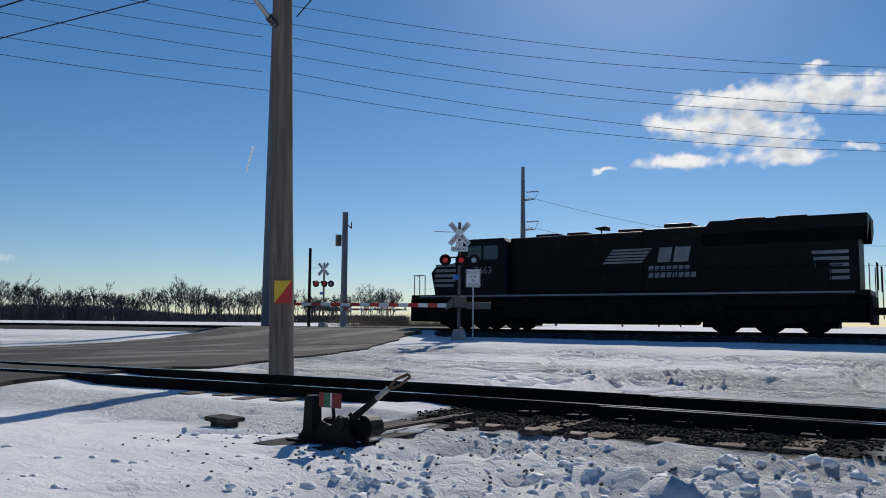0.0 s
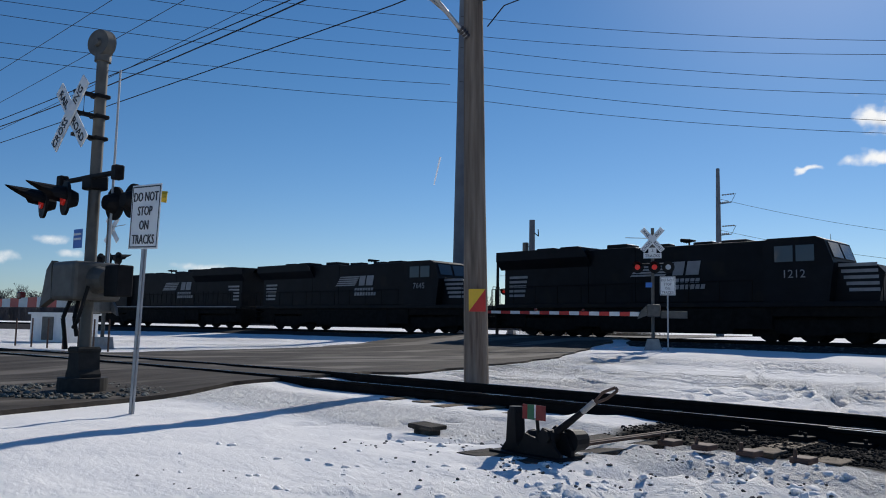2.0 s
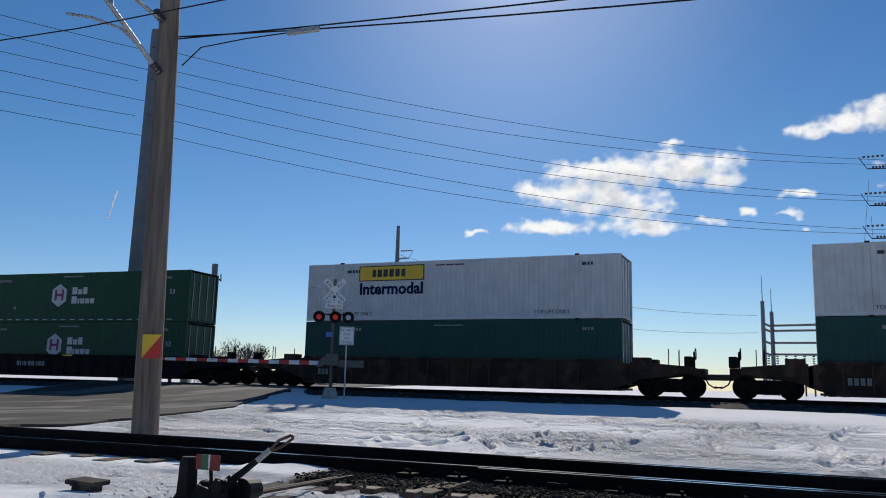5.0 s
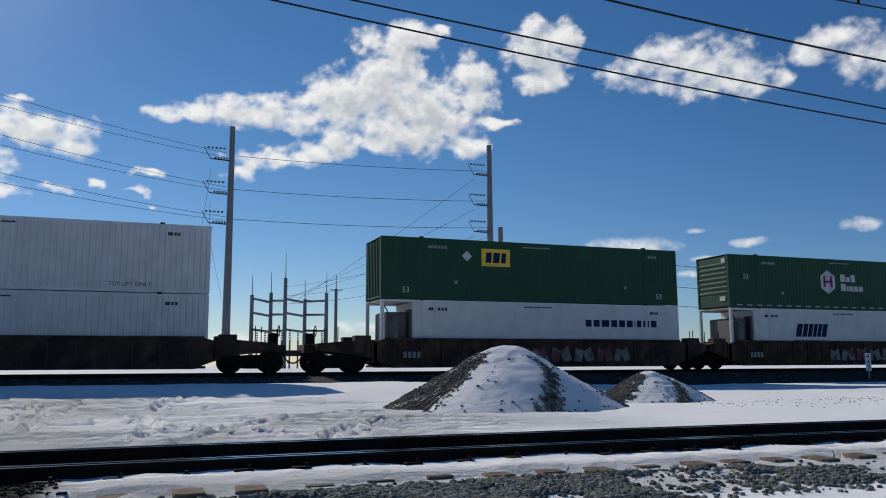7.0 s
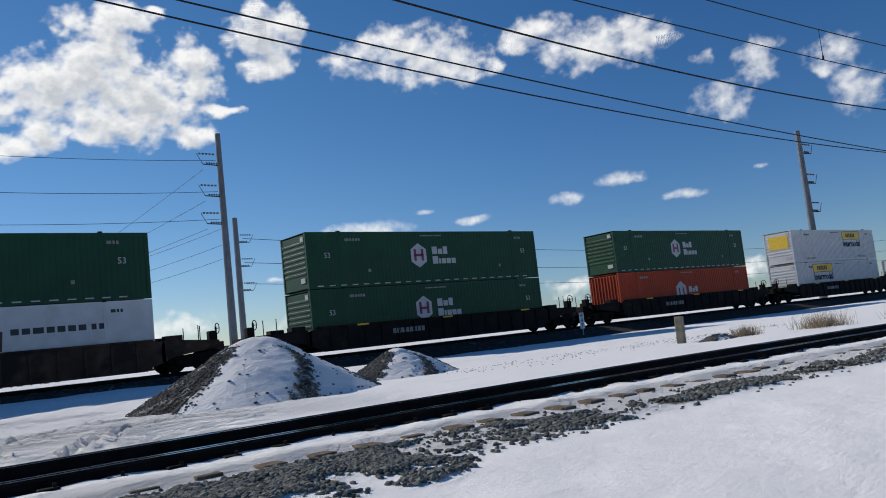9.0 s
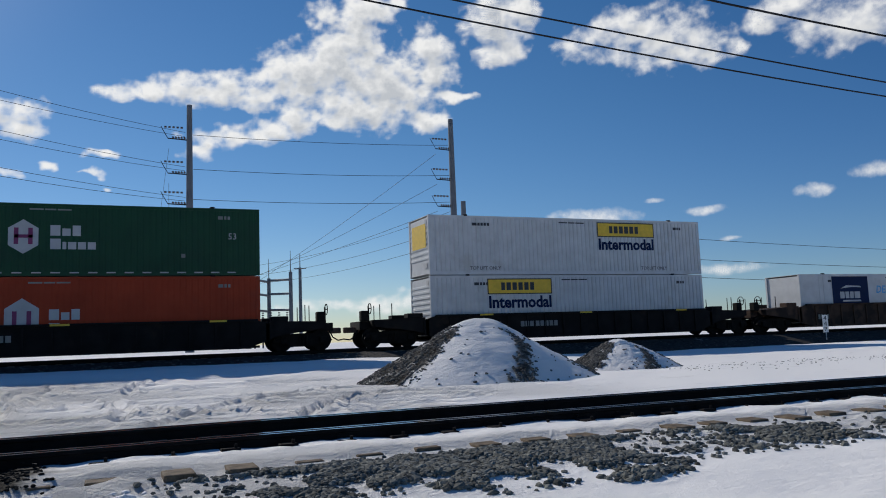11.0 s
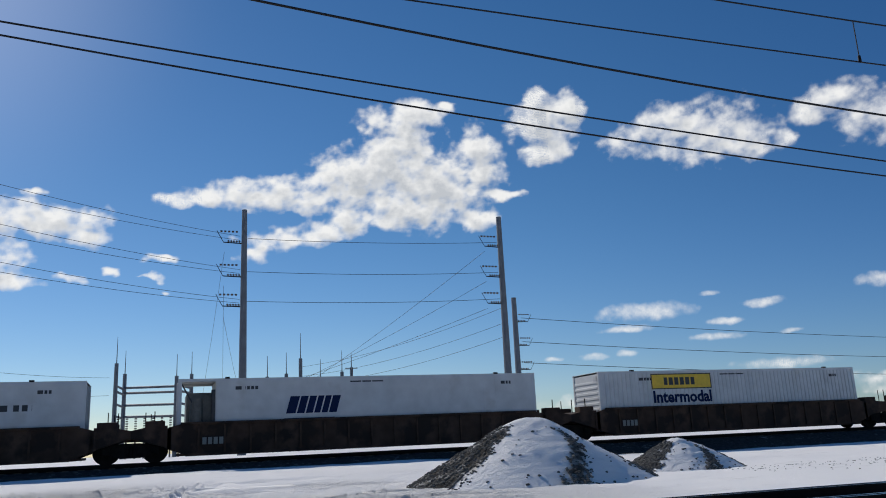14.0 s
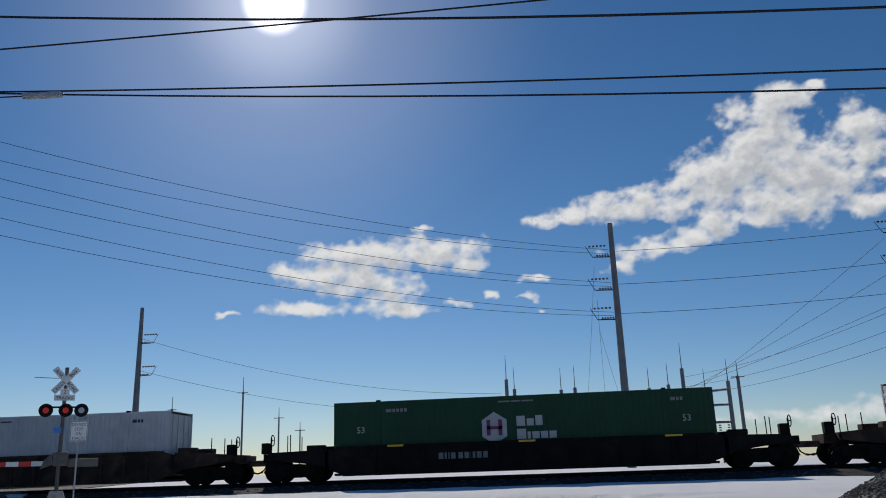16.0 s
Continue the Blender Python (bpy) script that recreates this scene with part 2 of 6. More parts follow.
# ---- mesh helpers ----
class Shape:
    """A bmesh that boxes, tubes and plates are added to."""

    def __init__(self):
        self.bm = bmesh.new()

    def box(self, x0, x1, y0, y1, z0, z1, bevel=0.0):
        r = bmesh.ops.create_cube(self.bm, size=1.0)
        for v in r["verts"]:
            v.co = Vector(((x0 + x1) / 2 + v.co.x * (x1 - x0), (y0 + y1) / 2 + v.co.y * (y1 - y0), (z0 + z1) / 2 + v.co.z * (z1 - z0)))
        if bevel:
            edges = list({e for v in r["verts"] for e in v.link_edges})
            bmesh.ops.bevel(self.bm, geom=edges, offset=bevel, segments=2, affect="EDGES", profile=0.5)
        return self

    def tube(self, a, b, r0, r1=None, n=10):
        a, b = Vector(a), Vector(b)
        d = b - a
        q = d.to_track_quat("Z", "Y").to_matrix().to_4x4()
        bmesh.ops.create_cone(self.bm, cap_ends=True, segments=n, radius1=r0, radius2=r0 if r1 is None else r1, depth=d.length,
                              matrix=Matrix.Translation((a + b) / 2) @ q)
        return self

    def path(self, pts, r, n=6):
        for a, b in zip(pts, pts[1:]):
            self.tube(a, b, r, r, n)
        return self

    def prism(self, outline, y0, y1):
        """An outline in x and z, given thickness from y0 to y1."""
        front = [self.bm.verts.new((x, y0, z)) for x, z in outline]
        back = [self.bm.verts.new((x, y1, z)) for x, z in outline]
        k = len(outline)
        self.bm.faces.new(front)
        self.bm.faces.new(back[::-1])
        for i in range(k):
            self.bm.faces.new((front[i], back[i], back[(i + 1) % k], front[(i + 1) % k]))
        return self

    def ball(self, c, r, sub=2, squash=1.0):
        bmesh.ops.create_icosphere(self.bm, subdivisions=sub, radius=r, matrix=Matrix.Translation(c) @ Matrix.Diagonal((1, 1, squash, 1)))
        return self


def mesh_of(name, shape, material, smooth=False):
    me = bpy.data.meshes.new(name)
    bmesh.ops.recalc_face_normals(shape.bm, faces=shape.bm.faces)
    shape.bm.to_mesh(me)
    shape.bm.free()
    me.materials.append(material)
    if smooth:
        me.shade_smooth()
        me.set_sharp_from_angle(angle=radians(40))
    return me


def thing(name, label, category, at=None, group="", kind=""):
    ob = new(name)
    ob.empty_display_size = 0.2
    if at is not None:
        ob.matrix_world = at
    return tagged(ob, label, category, group, kind)


def part(name, shape, material, parent, label="", smooth=False):
    ob = new(name, mesh_of(name, shape, material, smooth))
    ob.parent = parent
    return tagged(ob, label) if label else ob


def part_mesh(name, me, parent, m=None, label=""):
    ob = new(name, me)
    ob.parent = parent
    if m is not None:
        ob.matrix_basis = m
    return tagged(ob, label) if label else ob


TEXTS = {}


def text_mesh(words, size, material, thick=0.004, align="CENTER", shear=0.0, bold=0.0):
    key = (words, size, material.name, align, shear, bold)
    if key not in TEXTS:
        cu = bpy.data.curves.new("lettering", "FONT")
        cu.body, cu.size, cu.extrude, cu.align_x, cu.shear = words, size, thick, align, shear
        cu.resolution_u, cu.offset = 2, bold
        ob = bpy.data.objects.new("lettering", cu)
        scene.collection.objects.link(ob)
        me = bpy.data.meshes.new_from_object(ob.evaluated_get(bpy.context.evaluated_depsgraph_get()))
        bpy.data.objects.remove(ob)
        me.materials.clear()
        me.materials.append(material)
        TEXTS[key] = me
    return TEXTS[key]


FACE = Matrix.Rotation(radians(90), 4, "X")


def lettering(words, size, material, parent, x, y, z, align="CENTER", shear=0.0, bold=0.0):
    """Words on a face that looks towards -y."""
    return part_mesh("lettering", text_mesh(words, size, material, align=align, shear=shear, bold=bold), parent, Matrix.Translation((x, y, z)) @ FACE)


def smooth01(a, b, v):
    k = min(1.0, max(0.0, (v - a) / (b - a)))
    return k * k * (3 - 2 * k)


# ---- the lie of the land ----
FAR_Y, FAR_RAIL = 36.3, 1.1
NEAR_RAIL = 0.54


def near_y(x):
    """Centre of the near track, a gentle bend."""
    d = x - 2
    if abs(d) <= 28:
        return 8.95 - 0.0032 * d * d
    return 8.95 - 0.0032 * 28 * 28 - 0.1792 * (abs(d) - 28)


def far_y(x):
    """Centre of the main line, which bends towards the yard beyond the crossing."""
    d = min(0.0, x + 10)
    if d > -60:
        return FAR_Y - 0.0015 * d * d
    return FAR_Y - 5.4 + 0.18 * (d + 60)


def road_right(y):
    return -11.0 - 0.42 * (y - 5)


def road_left(y):
    return -24.5 - 0.42 * (y - 5)


def ground_z(x, y):
    dip = 0.85 * smooth01(8, 26, x) * (1 - smooth01(36, 41, y))
    h = 0.36 + 0.36 * smooth01(20, 31, y) * (1 - dip) + 0.26 * smooth01(40, 50, y)
    h -= 0.1 * (1 - smooth01(-2, 3, y))
    return h


def road_z(x, y):
    h = ground_z(x, y) + 0.03
    d = abs(y - near_y(x))
    h = max(h, 0.5 * (1 - smooth01(1.2, 4, d)) + h * smooth01(1.2, 4, d))
    d = abs(y - far_y(x))
    k = 1 - smooth01(1.6, 9, d)
    return h * (1 - k) + 1.075 * k


def stone_cover(x, d):
    """How far ballast stones show beside the near track, from 0 to 1; d is the way from its centre."""
    if x < 0.2 or d > -2.1 or d < -4.6:
        return 0.0
    rag = 0.5 * noise.noise(Vector((x * 0.9, d * 0.9, 4))) + 0.45 * noise.noise(Vector((x * 2.6, d * 2.6, 9)))
    if x < 6:
        edge = -2.3 - 1.5 * smooth01(0.2, 1.6, x) + 1.1 * smooth01(3.0, 5.4, x)
        k = smooth01(-0.3, 0.3, d - edge + 1.1 * rag) * smooth01(0.2, 0.9, x + rag) * smooth01(-2.1, -2.3, d + 0.3 * rag) * smooth01(-0.25, 0.05, rag)
    else:
        k = 0.0
    thin = smooth01(4.5, 6.5, x) * (1 - smooth01(0.2, 0.5, abs(d + 3.0) - 0.5 * rag)) * (1 - 0.25 * smooth01(12, 30, x))
    return min(1.0, max(k, thin * smooth01(-0.4, 0.0, rag)))


def bare_ties(x):
    """Where the snow has gone from between the ties in front of the near rail."""
    return smooth01(-5.2, -4.4, x) * (1 - smooth01(-1.1, -0.3, x))


def churn_at(x, y):
    """How much wheels and ploughs have broken the snow's surface."""
    near = near_y(x)
    if near + 1.2 < y < 28:
        wide = (1 - smooth01(6, 11, x)) * smooth01(near + 1.2, near + 2.5, y) * (1 - smooth01(22, 28, y))
        return 0.1 + max(0.1, 0.45 + 1.1 * noise.noise(Vector((x * 0.22 + 4, y * 0.22 + 8, 0)))) * wide
    if y < near - 1.2:
        return 0.08 + 0.22 * smooth01(-5.5, -2, x) * (1 - smooth01(1.5, 3.5, x)) + 0.5 * (1 - smooth01(0.5, 1.2, abs(y - near + 2.35)))
    return 0.12


def axis_steps(spans):
    out = []
    for a, b, step in spans:
        k = max(1, round((b - a) / step))
        out += [a + (b - a) * i / k for i in range(k)]
    return out + [spans[-1][1]]


def tyre_tracks():
    """Wheel tracks of lorries that turned in the yard: long shallow arcs, in pairs a gauge apart."""
    rnd = random.Random(12)
    out = []
    for _ in range(11):
        r = rnd.uniform(60, 200) * rnd.choice((-1, 1))
        x, y = rnd.uniform(-6, 4), rnd.uniform(12.5, 24)
        for g in (-0.95, 0.95):
            out.append((x, y + r, abs(r) + g, rnd.uniform(0.6, 1.0), rnd.random() * 40))
    for _ in range(8):
        r = rnd.uniform(5, 16)
        a = rnd.uniform(0, 6.28)
        x, y = rnd.uniform(-6, 5) + r * math.cos(a), rnd.uniform(13, 19) + r * math.sin(a)
        for g in (-0.95, 0.95):
            out.append((x, y, r + g, rnd.uniform(0.7, 1.2), rnd.random() * 40))
    return out


TYRES = tyre_tracks()


def rut_depth(x, y):
    h = 0.0
    for cx, cy, r, deep, seed in TYRES:
        d = math.hypot(x - cx, y - cy) - r
        if -0.5 < d < 0.5:
            d = abs(d + 0.04 * noise.noise(Vector((x * 1.5, y * 1.5, seed))))
            keep = smooth01(-0.15, 0.15, noise.noise(Vector((x * 0.16, y * 0.16, seed))))
            tread = 1 + 0.25 * noise.noise(Vector((x * 5, y * 5, seed)))
            h += deep * keep * tread * (-0.085 * (1 - smooth01(0.09, 0.15, d)) + 0.065 * smooth01(0.1, 0.17, d) * (1 - smooth01(0.18, 0.3, d)))
    return max(-0.15, min(0.15, h))


def snow_height(x, y):
    p = Vector((x, y, 0))
    h = ground_z(x, y)
    fade = 1 - smooth01(30, 60, abs(x)) * 0.9
    h += 0.035 * noise.noise(p * 0.35) * fade
    if y < 34:
        h += 0.02 * noise.noise(p * 1.3)
    near = near_y(x)
    lump = 0.0
    if -9 < x < 3 and y < near - 1.2:
        lump = smooth01(-5.5, -1.8, x) * (1 - smooth01(-0.4, 0.8, x)) * (1 - smooth01(near - 2.2, near - 1.3, y))
    if y < near - 1.3 and abs(x) < 16:
        h += (0.012 + 0.1 * lump) * noise.noise(p * 2.6) + (0.006 + 0.1 * lump) * noise.noise(p * 5.3) + 0.045 * lump * noise.noise(p * 13)
    if -8 < x < -2.6 and 4.4 < y < near - 1.4:
        # footprints round the switch
        k = smooth01(-8, -7, x) * (1 - smooth01(-3.4, -2.6, x)) * smooth01(4.4, 5.0, y)
        h -= 0.07 * k * smooth01(0.2, 0.38, noise.noise(Vector((x * 2.1, y * 3.2, 31))))
    if near + 1.5 < y < 27 and -24 < x < 8:
        k = smooth01(near + 1.5, near + 3, y) * (1 - smooth01(24, 27, y)) * (1 - smooth01(5, 8, x))
        wild = max(0.0, 0.3 + 1.2 * noise.noise(p * 0.22 + Vector((4, 8, 0))))
        h += k * rut_depth(x, y)
        h += k * wild * (0.035 * noise.noise(Vector((x * 0.45, y * 3.0, 0))) + 0.025 * noise.noise(Vector((x * 1.1, y * 5.0, 2))) + 0.018 * noise.noise(p * 5.5))
    if near + 1.5 < y < 27 and 8 <= x < 30:
        h += 0.02 * noise.noise(Vector((x * 0.8, y * 3, 0)))
    d = abs(y - near)
    if d < 2.6:
        h = h * smooth01(1.45, 1.8, d) + (0.385 + 0.012 * noise.noise(p * 2.2)) * (1 - smooth01(1.45, 1.8, d))
    if -1.75 < y - near < -0.85 and x > -6:
        strip = max(h, 0.43 + 0.03 * noise.noise(p * 1.7) + 0.02 * noise.noise(p * 5))
        bare = bare_ties(x)
        h = strip * (1 - bare) + (0.4 + 0.015 * noise.noise(p * 7)) * bare
    elif -2.15 < y - near <= -1.75:
        k = max(bare_ties(x), 0.8 * smooth01(0, 1, x) * (1 - smooth01(6, 9, x))) * smooth01(-2.15, -2.0, y - near)
        h = h * (1 - k) + 0.378 * k
    h += 0.03 * stone_cover(x, y - near)
    rr, rl = road_right(y), road_left(y)
    if rl - 1 < x < rr + 1 and -5 < y < 80:
        k = smooth01(rl - 1, rl, x) * (1 - smooth01(rr, rr + 1, x))
        h = h * (1 - k) + (road_z(x, y) - 0.06) * k
    return h


def darkening_at(x, y):
    """How far snow darkens: worn to soil, among stones, and shade between the ties."""
    near = near_y(x)
    d = 0.0
    if near + 1.5 < y < 24 and -26 < x < 10:
        d += 0.075 * smooth01(near + 1.5, near + 3, y) * (1 - smooth01(15, 24, y)) * (1 - smooth01(2, 10, x))
        d += 0.1 * (1 - smooth01(0, 2.5, abs(x - road_right(y) - 2)))
    if abs(y - near) < 1.5:
        d += 0.03
    # tie cribs at the switch: oil, plus their shade put into the colour
    if near - 2.1 < y < near + 0.7:
        d += 0.85 * bare_ties(x) * smooth01(near - 2.1, near - 1.9, y)
    if y < near - 3.4:
        d -= 0.2
    # darker ground among the ballast stones
    d += 0.42 * smooth01(0.35, 0.9, stone_cover(x, y - near))
    if y > 44:
        d += 0.02
    return d


XS = axis_steps([(-2600, -300, 230), (-300, -60, 20), (-60, -24, 1.5), (-24, -12, 0.4), (-12, 12, 0.11), (12, 30, 0.4), (30, 70, 1.5), (70, 300, 20), (300, 2600, 230)])
YS = axis_steps([(-300, -20, 40), (-20, 1, 1.0), (1, 8.2, 0.1), (8.2, 9.8, 0.2), (9.8, 20, 0.12), (20, 24, 0.16), (24, 27, 0.3), (27, 44, 0.5), (44, 80, 3), (80, 300, 20), (300, 2700, 200)])


def build_ground():
    verts = [(x, y, snow_height(x, y)) for y in YS for x in XS]
    k = len(XS)
    faces = [(j * k + i, j * k + i + 1, (j + 1) * k + i + 1, (j + 1) * k + i) for j in range(len(YS) - 1) for i in range(k - 1)]
    me = bpy.data.meshes.new("ground")
    me.from_pydata(verts, [], faces)
    me.materials.append(M["snow"])
    layer = me.attributes.new("darkening", "FLOAT", "POINT")
    layer.data.foreach_set("value", [darkening_at(x, y) for y in YS for x in XS])
    worn = me.attributes.new("churn", "FLOAT", "POINT")
    worn.data.foreach_set("value", [churn_at(x, y) for y in YS for x in XS])
    me.shade_smooth()
    return tagged(new("ground", me), "snow-covered ground with tyre ruts, footprints and bare soil", "snow ground", kind="structure")


def build_road():
    rows_y = axis_steps([(-30, 4, 2), (4, 46, 0.5), (46, 160, 6)])
    cols = 14
    verts, faces = [], []
    for y in rows_y:
        a, b = road_left(y), road_right(y)
        for i in range(cols + 1):
            x = a + (b - a) * i / cols
            if i in (0, cols):
                x += 0.7 * noise.noise(Vector((y * 0.5, i, 3)))
            verts.append((x, y, road_z(x, y) + 0.015 * noise.noise(Vector((x, y, 5)))))
    for j in range(len(rows_y) - 1):
        for i in range(cols):
            p = j * (cols + 1) + i
            faces.append((p, p + 1, p + cols + 2, p + cols + 1))
    top = len(verts)
    verts += [(x, y, z - 0.25) for x, y, z in verts]
    faces += [tuple(v + top for v in f[::-1]) for f in faces]
    for j in range(len(rows_y) - 1):
        for i, s in ((0, 1), (cols, -1)):
            p, q = j * (cols + 1) + i, (j + 1) * (cols + 1) + i
            faces.append((p, q, q + top, p + top)[::s])
    me = bpy.data.meshes.new("road")
    me.from_pydata(verts, [], faces)
    me.materials.append(M["asphalt"])
    tagged(new("road", me), "worn grey-brown asphalt road over the level crossing", "road", kind="structure")


build_ground()
build_road()


# ---- tracks ----
RAIL = [(-0.07, -0.17), (0.07, -0.17), (0.07, -0.155), (0.012, -0.13), (0.012, -0.045), (0.036, -0.035), (0.036, -0.012), (0.028, 0.0), (-0.028, 0.0), (-0.036, -0.012), (-0.036, -0.035), (-0.012, -0.045), (-0.012, -0.13), (-0.07, -0.155)]


def rail(name, pts, parent):
    """A rail swept along points at the height of its head; the running surface is polished."""
    bm = bmesh.new()
    rings = []
    for i, p in enumerate(pts):
        a, b = Vector(pts[max(0, i - 1)]), Vector(pts[min(len(pts) - 1, i + 1)])
        side = Vector((-(b - a).y, (b - a).x, 0)).normalized()
        rings.append([bm.verts.new(Vector(p) + side * u + Vector((0, 0, v))) for u, v in RAIL])
    k = len(RAIL)
    for r0, r1 in zip(rings, rings[1:]):
        for i in range(k):
            f = bm.faces.new((r0[i], r0[(i + 1) % k], r1[(i + 1) % k], r1[i]))
            f.material_index = 1 if i == 7 else 0
    bm.faces.new(rings[0][::-1])
    bm.faces.new(rings[-1])
    me = bpy.data.meshes.new(name)
    bmesh.ops.recalc_face_normals(bm, faces=bm.faces)
    bm.to_mesh(me)
    bm.free()
    me.materials.append(M["steel"])
    me.materials.append(M["railtop"])
    ob = new(name, me)
    ob.parent = parent
    return ob


def near_line(off, x0, x1, z=NEAR_RAIL):
    return [(x, near_y(x) + off, z) for x in axis_steps([(x0, x1, 1.0)])]


near_track = thing("near_railway_track", "dark steel railway track with wooden ties half under snow", "railway track", kind="structure")
far_track = thing("far_railway_track", "main line railway track on dark ballast", "railway track", kind="structure")
rail("rail", near_line(-0.75, -70, 110), near_track)
rail("rail", near_line(0.75, -70, 110), near_track)
# turnout: closure rail beside the front rail, and the switch point inside the back rail
rail("switch_rail", [(x, near_y(x) - 0.75 - 0.11, NEAR_RAIL - 0.004) for x in axis_steps([(-3.2, 26, 1.0)])], near_track)
rail("switch_rail", [(x, near_y(x) + 0.75 - 0.09 - 0.004 * (x + 3.2), NEAR_RAIL - 0.004) for x in axis_steps([(-3.2, 26, 1.0)])], near_track)
for off in (-0.75, 0.75):
    rail("rail", [(x, far_y(x) + off, FAR_RAIL) for x in axis_steps([(-420, -70, 40), (-70, 0, 2.5), (0, 60, 10), (60, 500, 40)])], far_track)


def build_far_bed():
    """The main line's ballast bank."""
    xs = axis_steps([(-500, -70, 20), (-70, 60, 0.6), (60, 500, 20)])
    prof = [(-5.2, 0.0), (-4.2, 0.14), (-2.4, 0.82), (-1.5, 0.9), (1.5, 0.9), (2.4, 0.82), (5.0, 0.0)]
    verts, faces = [], []
    for x in xs:
        for v, h in prof:
            y = far_y(x) + v
            base = ground_z(x, y) - 0.08
            z = base + (0.93 - base) * (h / 0.9)
            r = 0.06 * noise.noise(Vector((x * 1.7, v * 2, 9))) if 0 < h else 0
            verts.append((x, y, z + r))
    k = len(prof)
    for j in range(len(xs) - 1):
        for i in range(k - 1):
            p = j * k + i
            faces.append((p, p + k, p + k + 1, p + 1))
    me = bpy.data.meshes.new("ballast_bed")
    me.from_pydata(verts, [], faces)
    me.materials.append(M["stonebed"])
    tagged(new("ballast_bed", me), "dark crushed stone ballast bank with a dusting of snow", "ballast", kind="structure")


M["stonebed"] = mat("ballast_bed", (0.05, 0.047, 0.044), 0.95, 0, 0.5, 7, 1.0, 14, (0.7, 0.72, 0.76), 0.9, 0.7, spec=0.1)
build_far_bed()


# ---- rolling stock ----
SPEED = 26.7
MOVERS = []
WHEEL = {}


def wheel_mesh(r):
    if r not in WHEEL:
        s = Shape()
        s.tube((0, -0.07, 0), (0, 0.07, 0), r, r, 28)
        s.tube((0, 0.07, 0), (0, 0.1, 0), r + 0.03, r + 0.03, 28)
        s.tube((0, -0.12, 0), (0, -0.07, 0), 0.12, 0.14, 14)
        WHEEL[r] = mesh_of("wheel", s, M["under"], True)
    return WHEEL[r]


def truck(parent, x, axles, r, gap):
    """A bogie: frames, springs, wheels."""
    s = Shape()
    half = gap * (axles - 1) / 2
    for y in (-1.0, 1.0):
        s.prism([(x - half - 0.45, r - 0.05), (x - half - 0.3, r + 0.22), (x - 0.3, r + 0.3), (x + 0.3, r + 0.3), (x + half + 0.3, r + 0.22), (x + half + 0.45, r - 0.05), (x + half + 0.1, r - 0.1), (x + 0.35, r - 0.28), (x - 0.35, r - 0.28), (x - half - 0.1, r - 0.1)], y - 0.07, y + 0.07)
        for i in range(axles):
            ax = x - half + i * gap
            s.box(ax - 0.14, ax + 0.14, y - 0.13 * (1 if y < 0 else -1) - 0.06, y + 0.06, r - 0.14, r + 0.14, 0.02)
        for dx in (-0.14, 0.0, 0.14):
            s.tube((x + dx, y - 0.1, r - 0.2), (x + dx, y - 0.1, r + 0.18), 0.055, 0.055, 8)
    s.box(x - 0.25, x + 0.25, -1.0, 1.0, r - 0.05, r + 0.25)
    if axles == 3:
        # deep side beams, and the motors hung between the wheels
        for y in (-1.06, 1.06):
            s.prism([(x - half - 0.75, r + 0.1), (x - half - 0.6, r + 0.42), (x + half + 0.6, r + 0.42), (x + half + 0.75, r + 0.1), (x + half + 0.2, r - 0.05), (x + half * 0.5, r - 0.22), (x - half * 0.5, r - 0.22), (x - half - 0.2, r - 0.05)], y - 0.05, y + 0.05)
        for dx in (-half * 0.5, half * 0.5, -half - 0.55, half + 0.55):
            s.box(x + dx - 0.3, x + dx + 0.3, -0.65, 0.65, r - 0.34, r + 0.35, 0.04)
    frame_ob = part("truck", s, M["under"], parent, "grimy cast steel truck")
    for i in range(axles):
        for y, turn in ((-0.76, 0), (0.76, 180)):
            part_mesh("wheel", wheel_mesh(r), frame_ob, pose(x - half + i * gap, y, r, 0, 0, turn))


def hexagon(cx, cz, r):
    return [(cx + r * math.sin(k * math.pi / 3) * 0.9, cz + r * math.cos(k * math.pi / 3)) for k in range(6)]


def bars(parent, name, m, x, z, widths, h, y, slant=0.0, gap=0.06, tall=()):
    """A word as plain blocks, one for each letter."""
    s = Shape()
    for i, w in enumerate(widths):
        hh = h * tall[i % len(tall)] if tall else h
        lean = slant * hh / h
        s.prism([(x, z), (x + w, z), (x + w + lean, z + hh), (x + lean, z + hh)], y - 0.006, y)
        x += w + gap
    return part(name, s, m, parent)


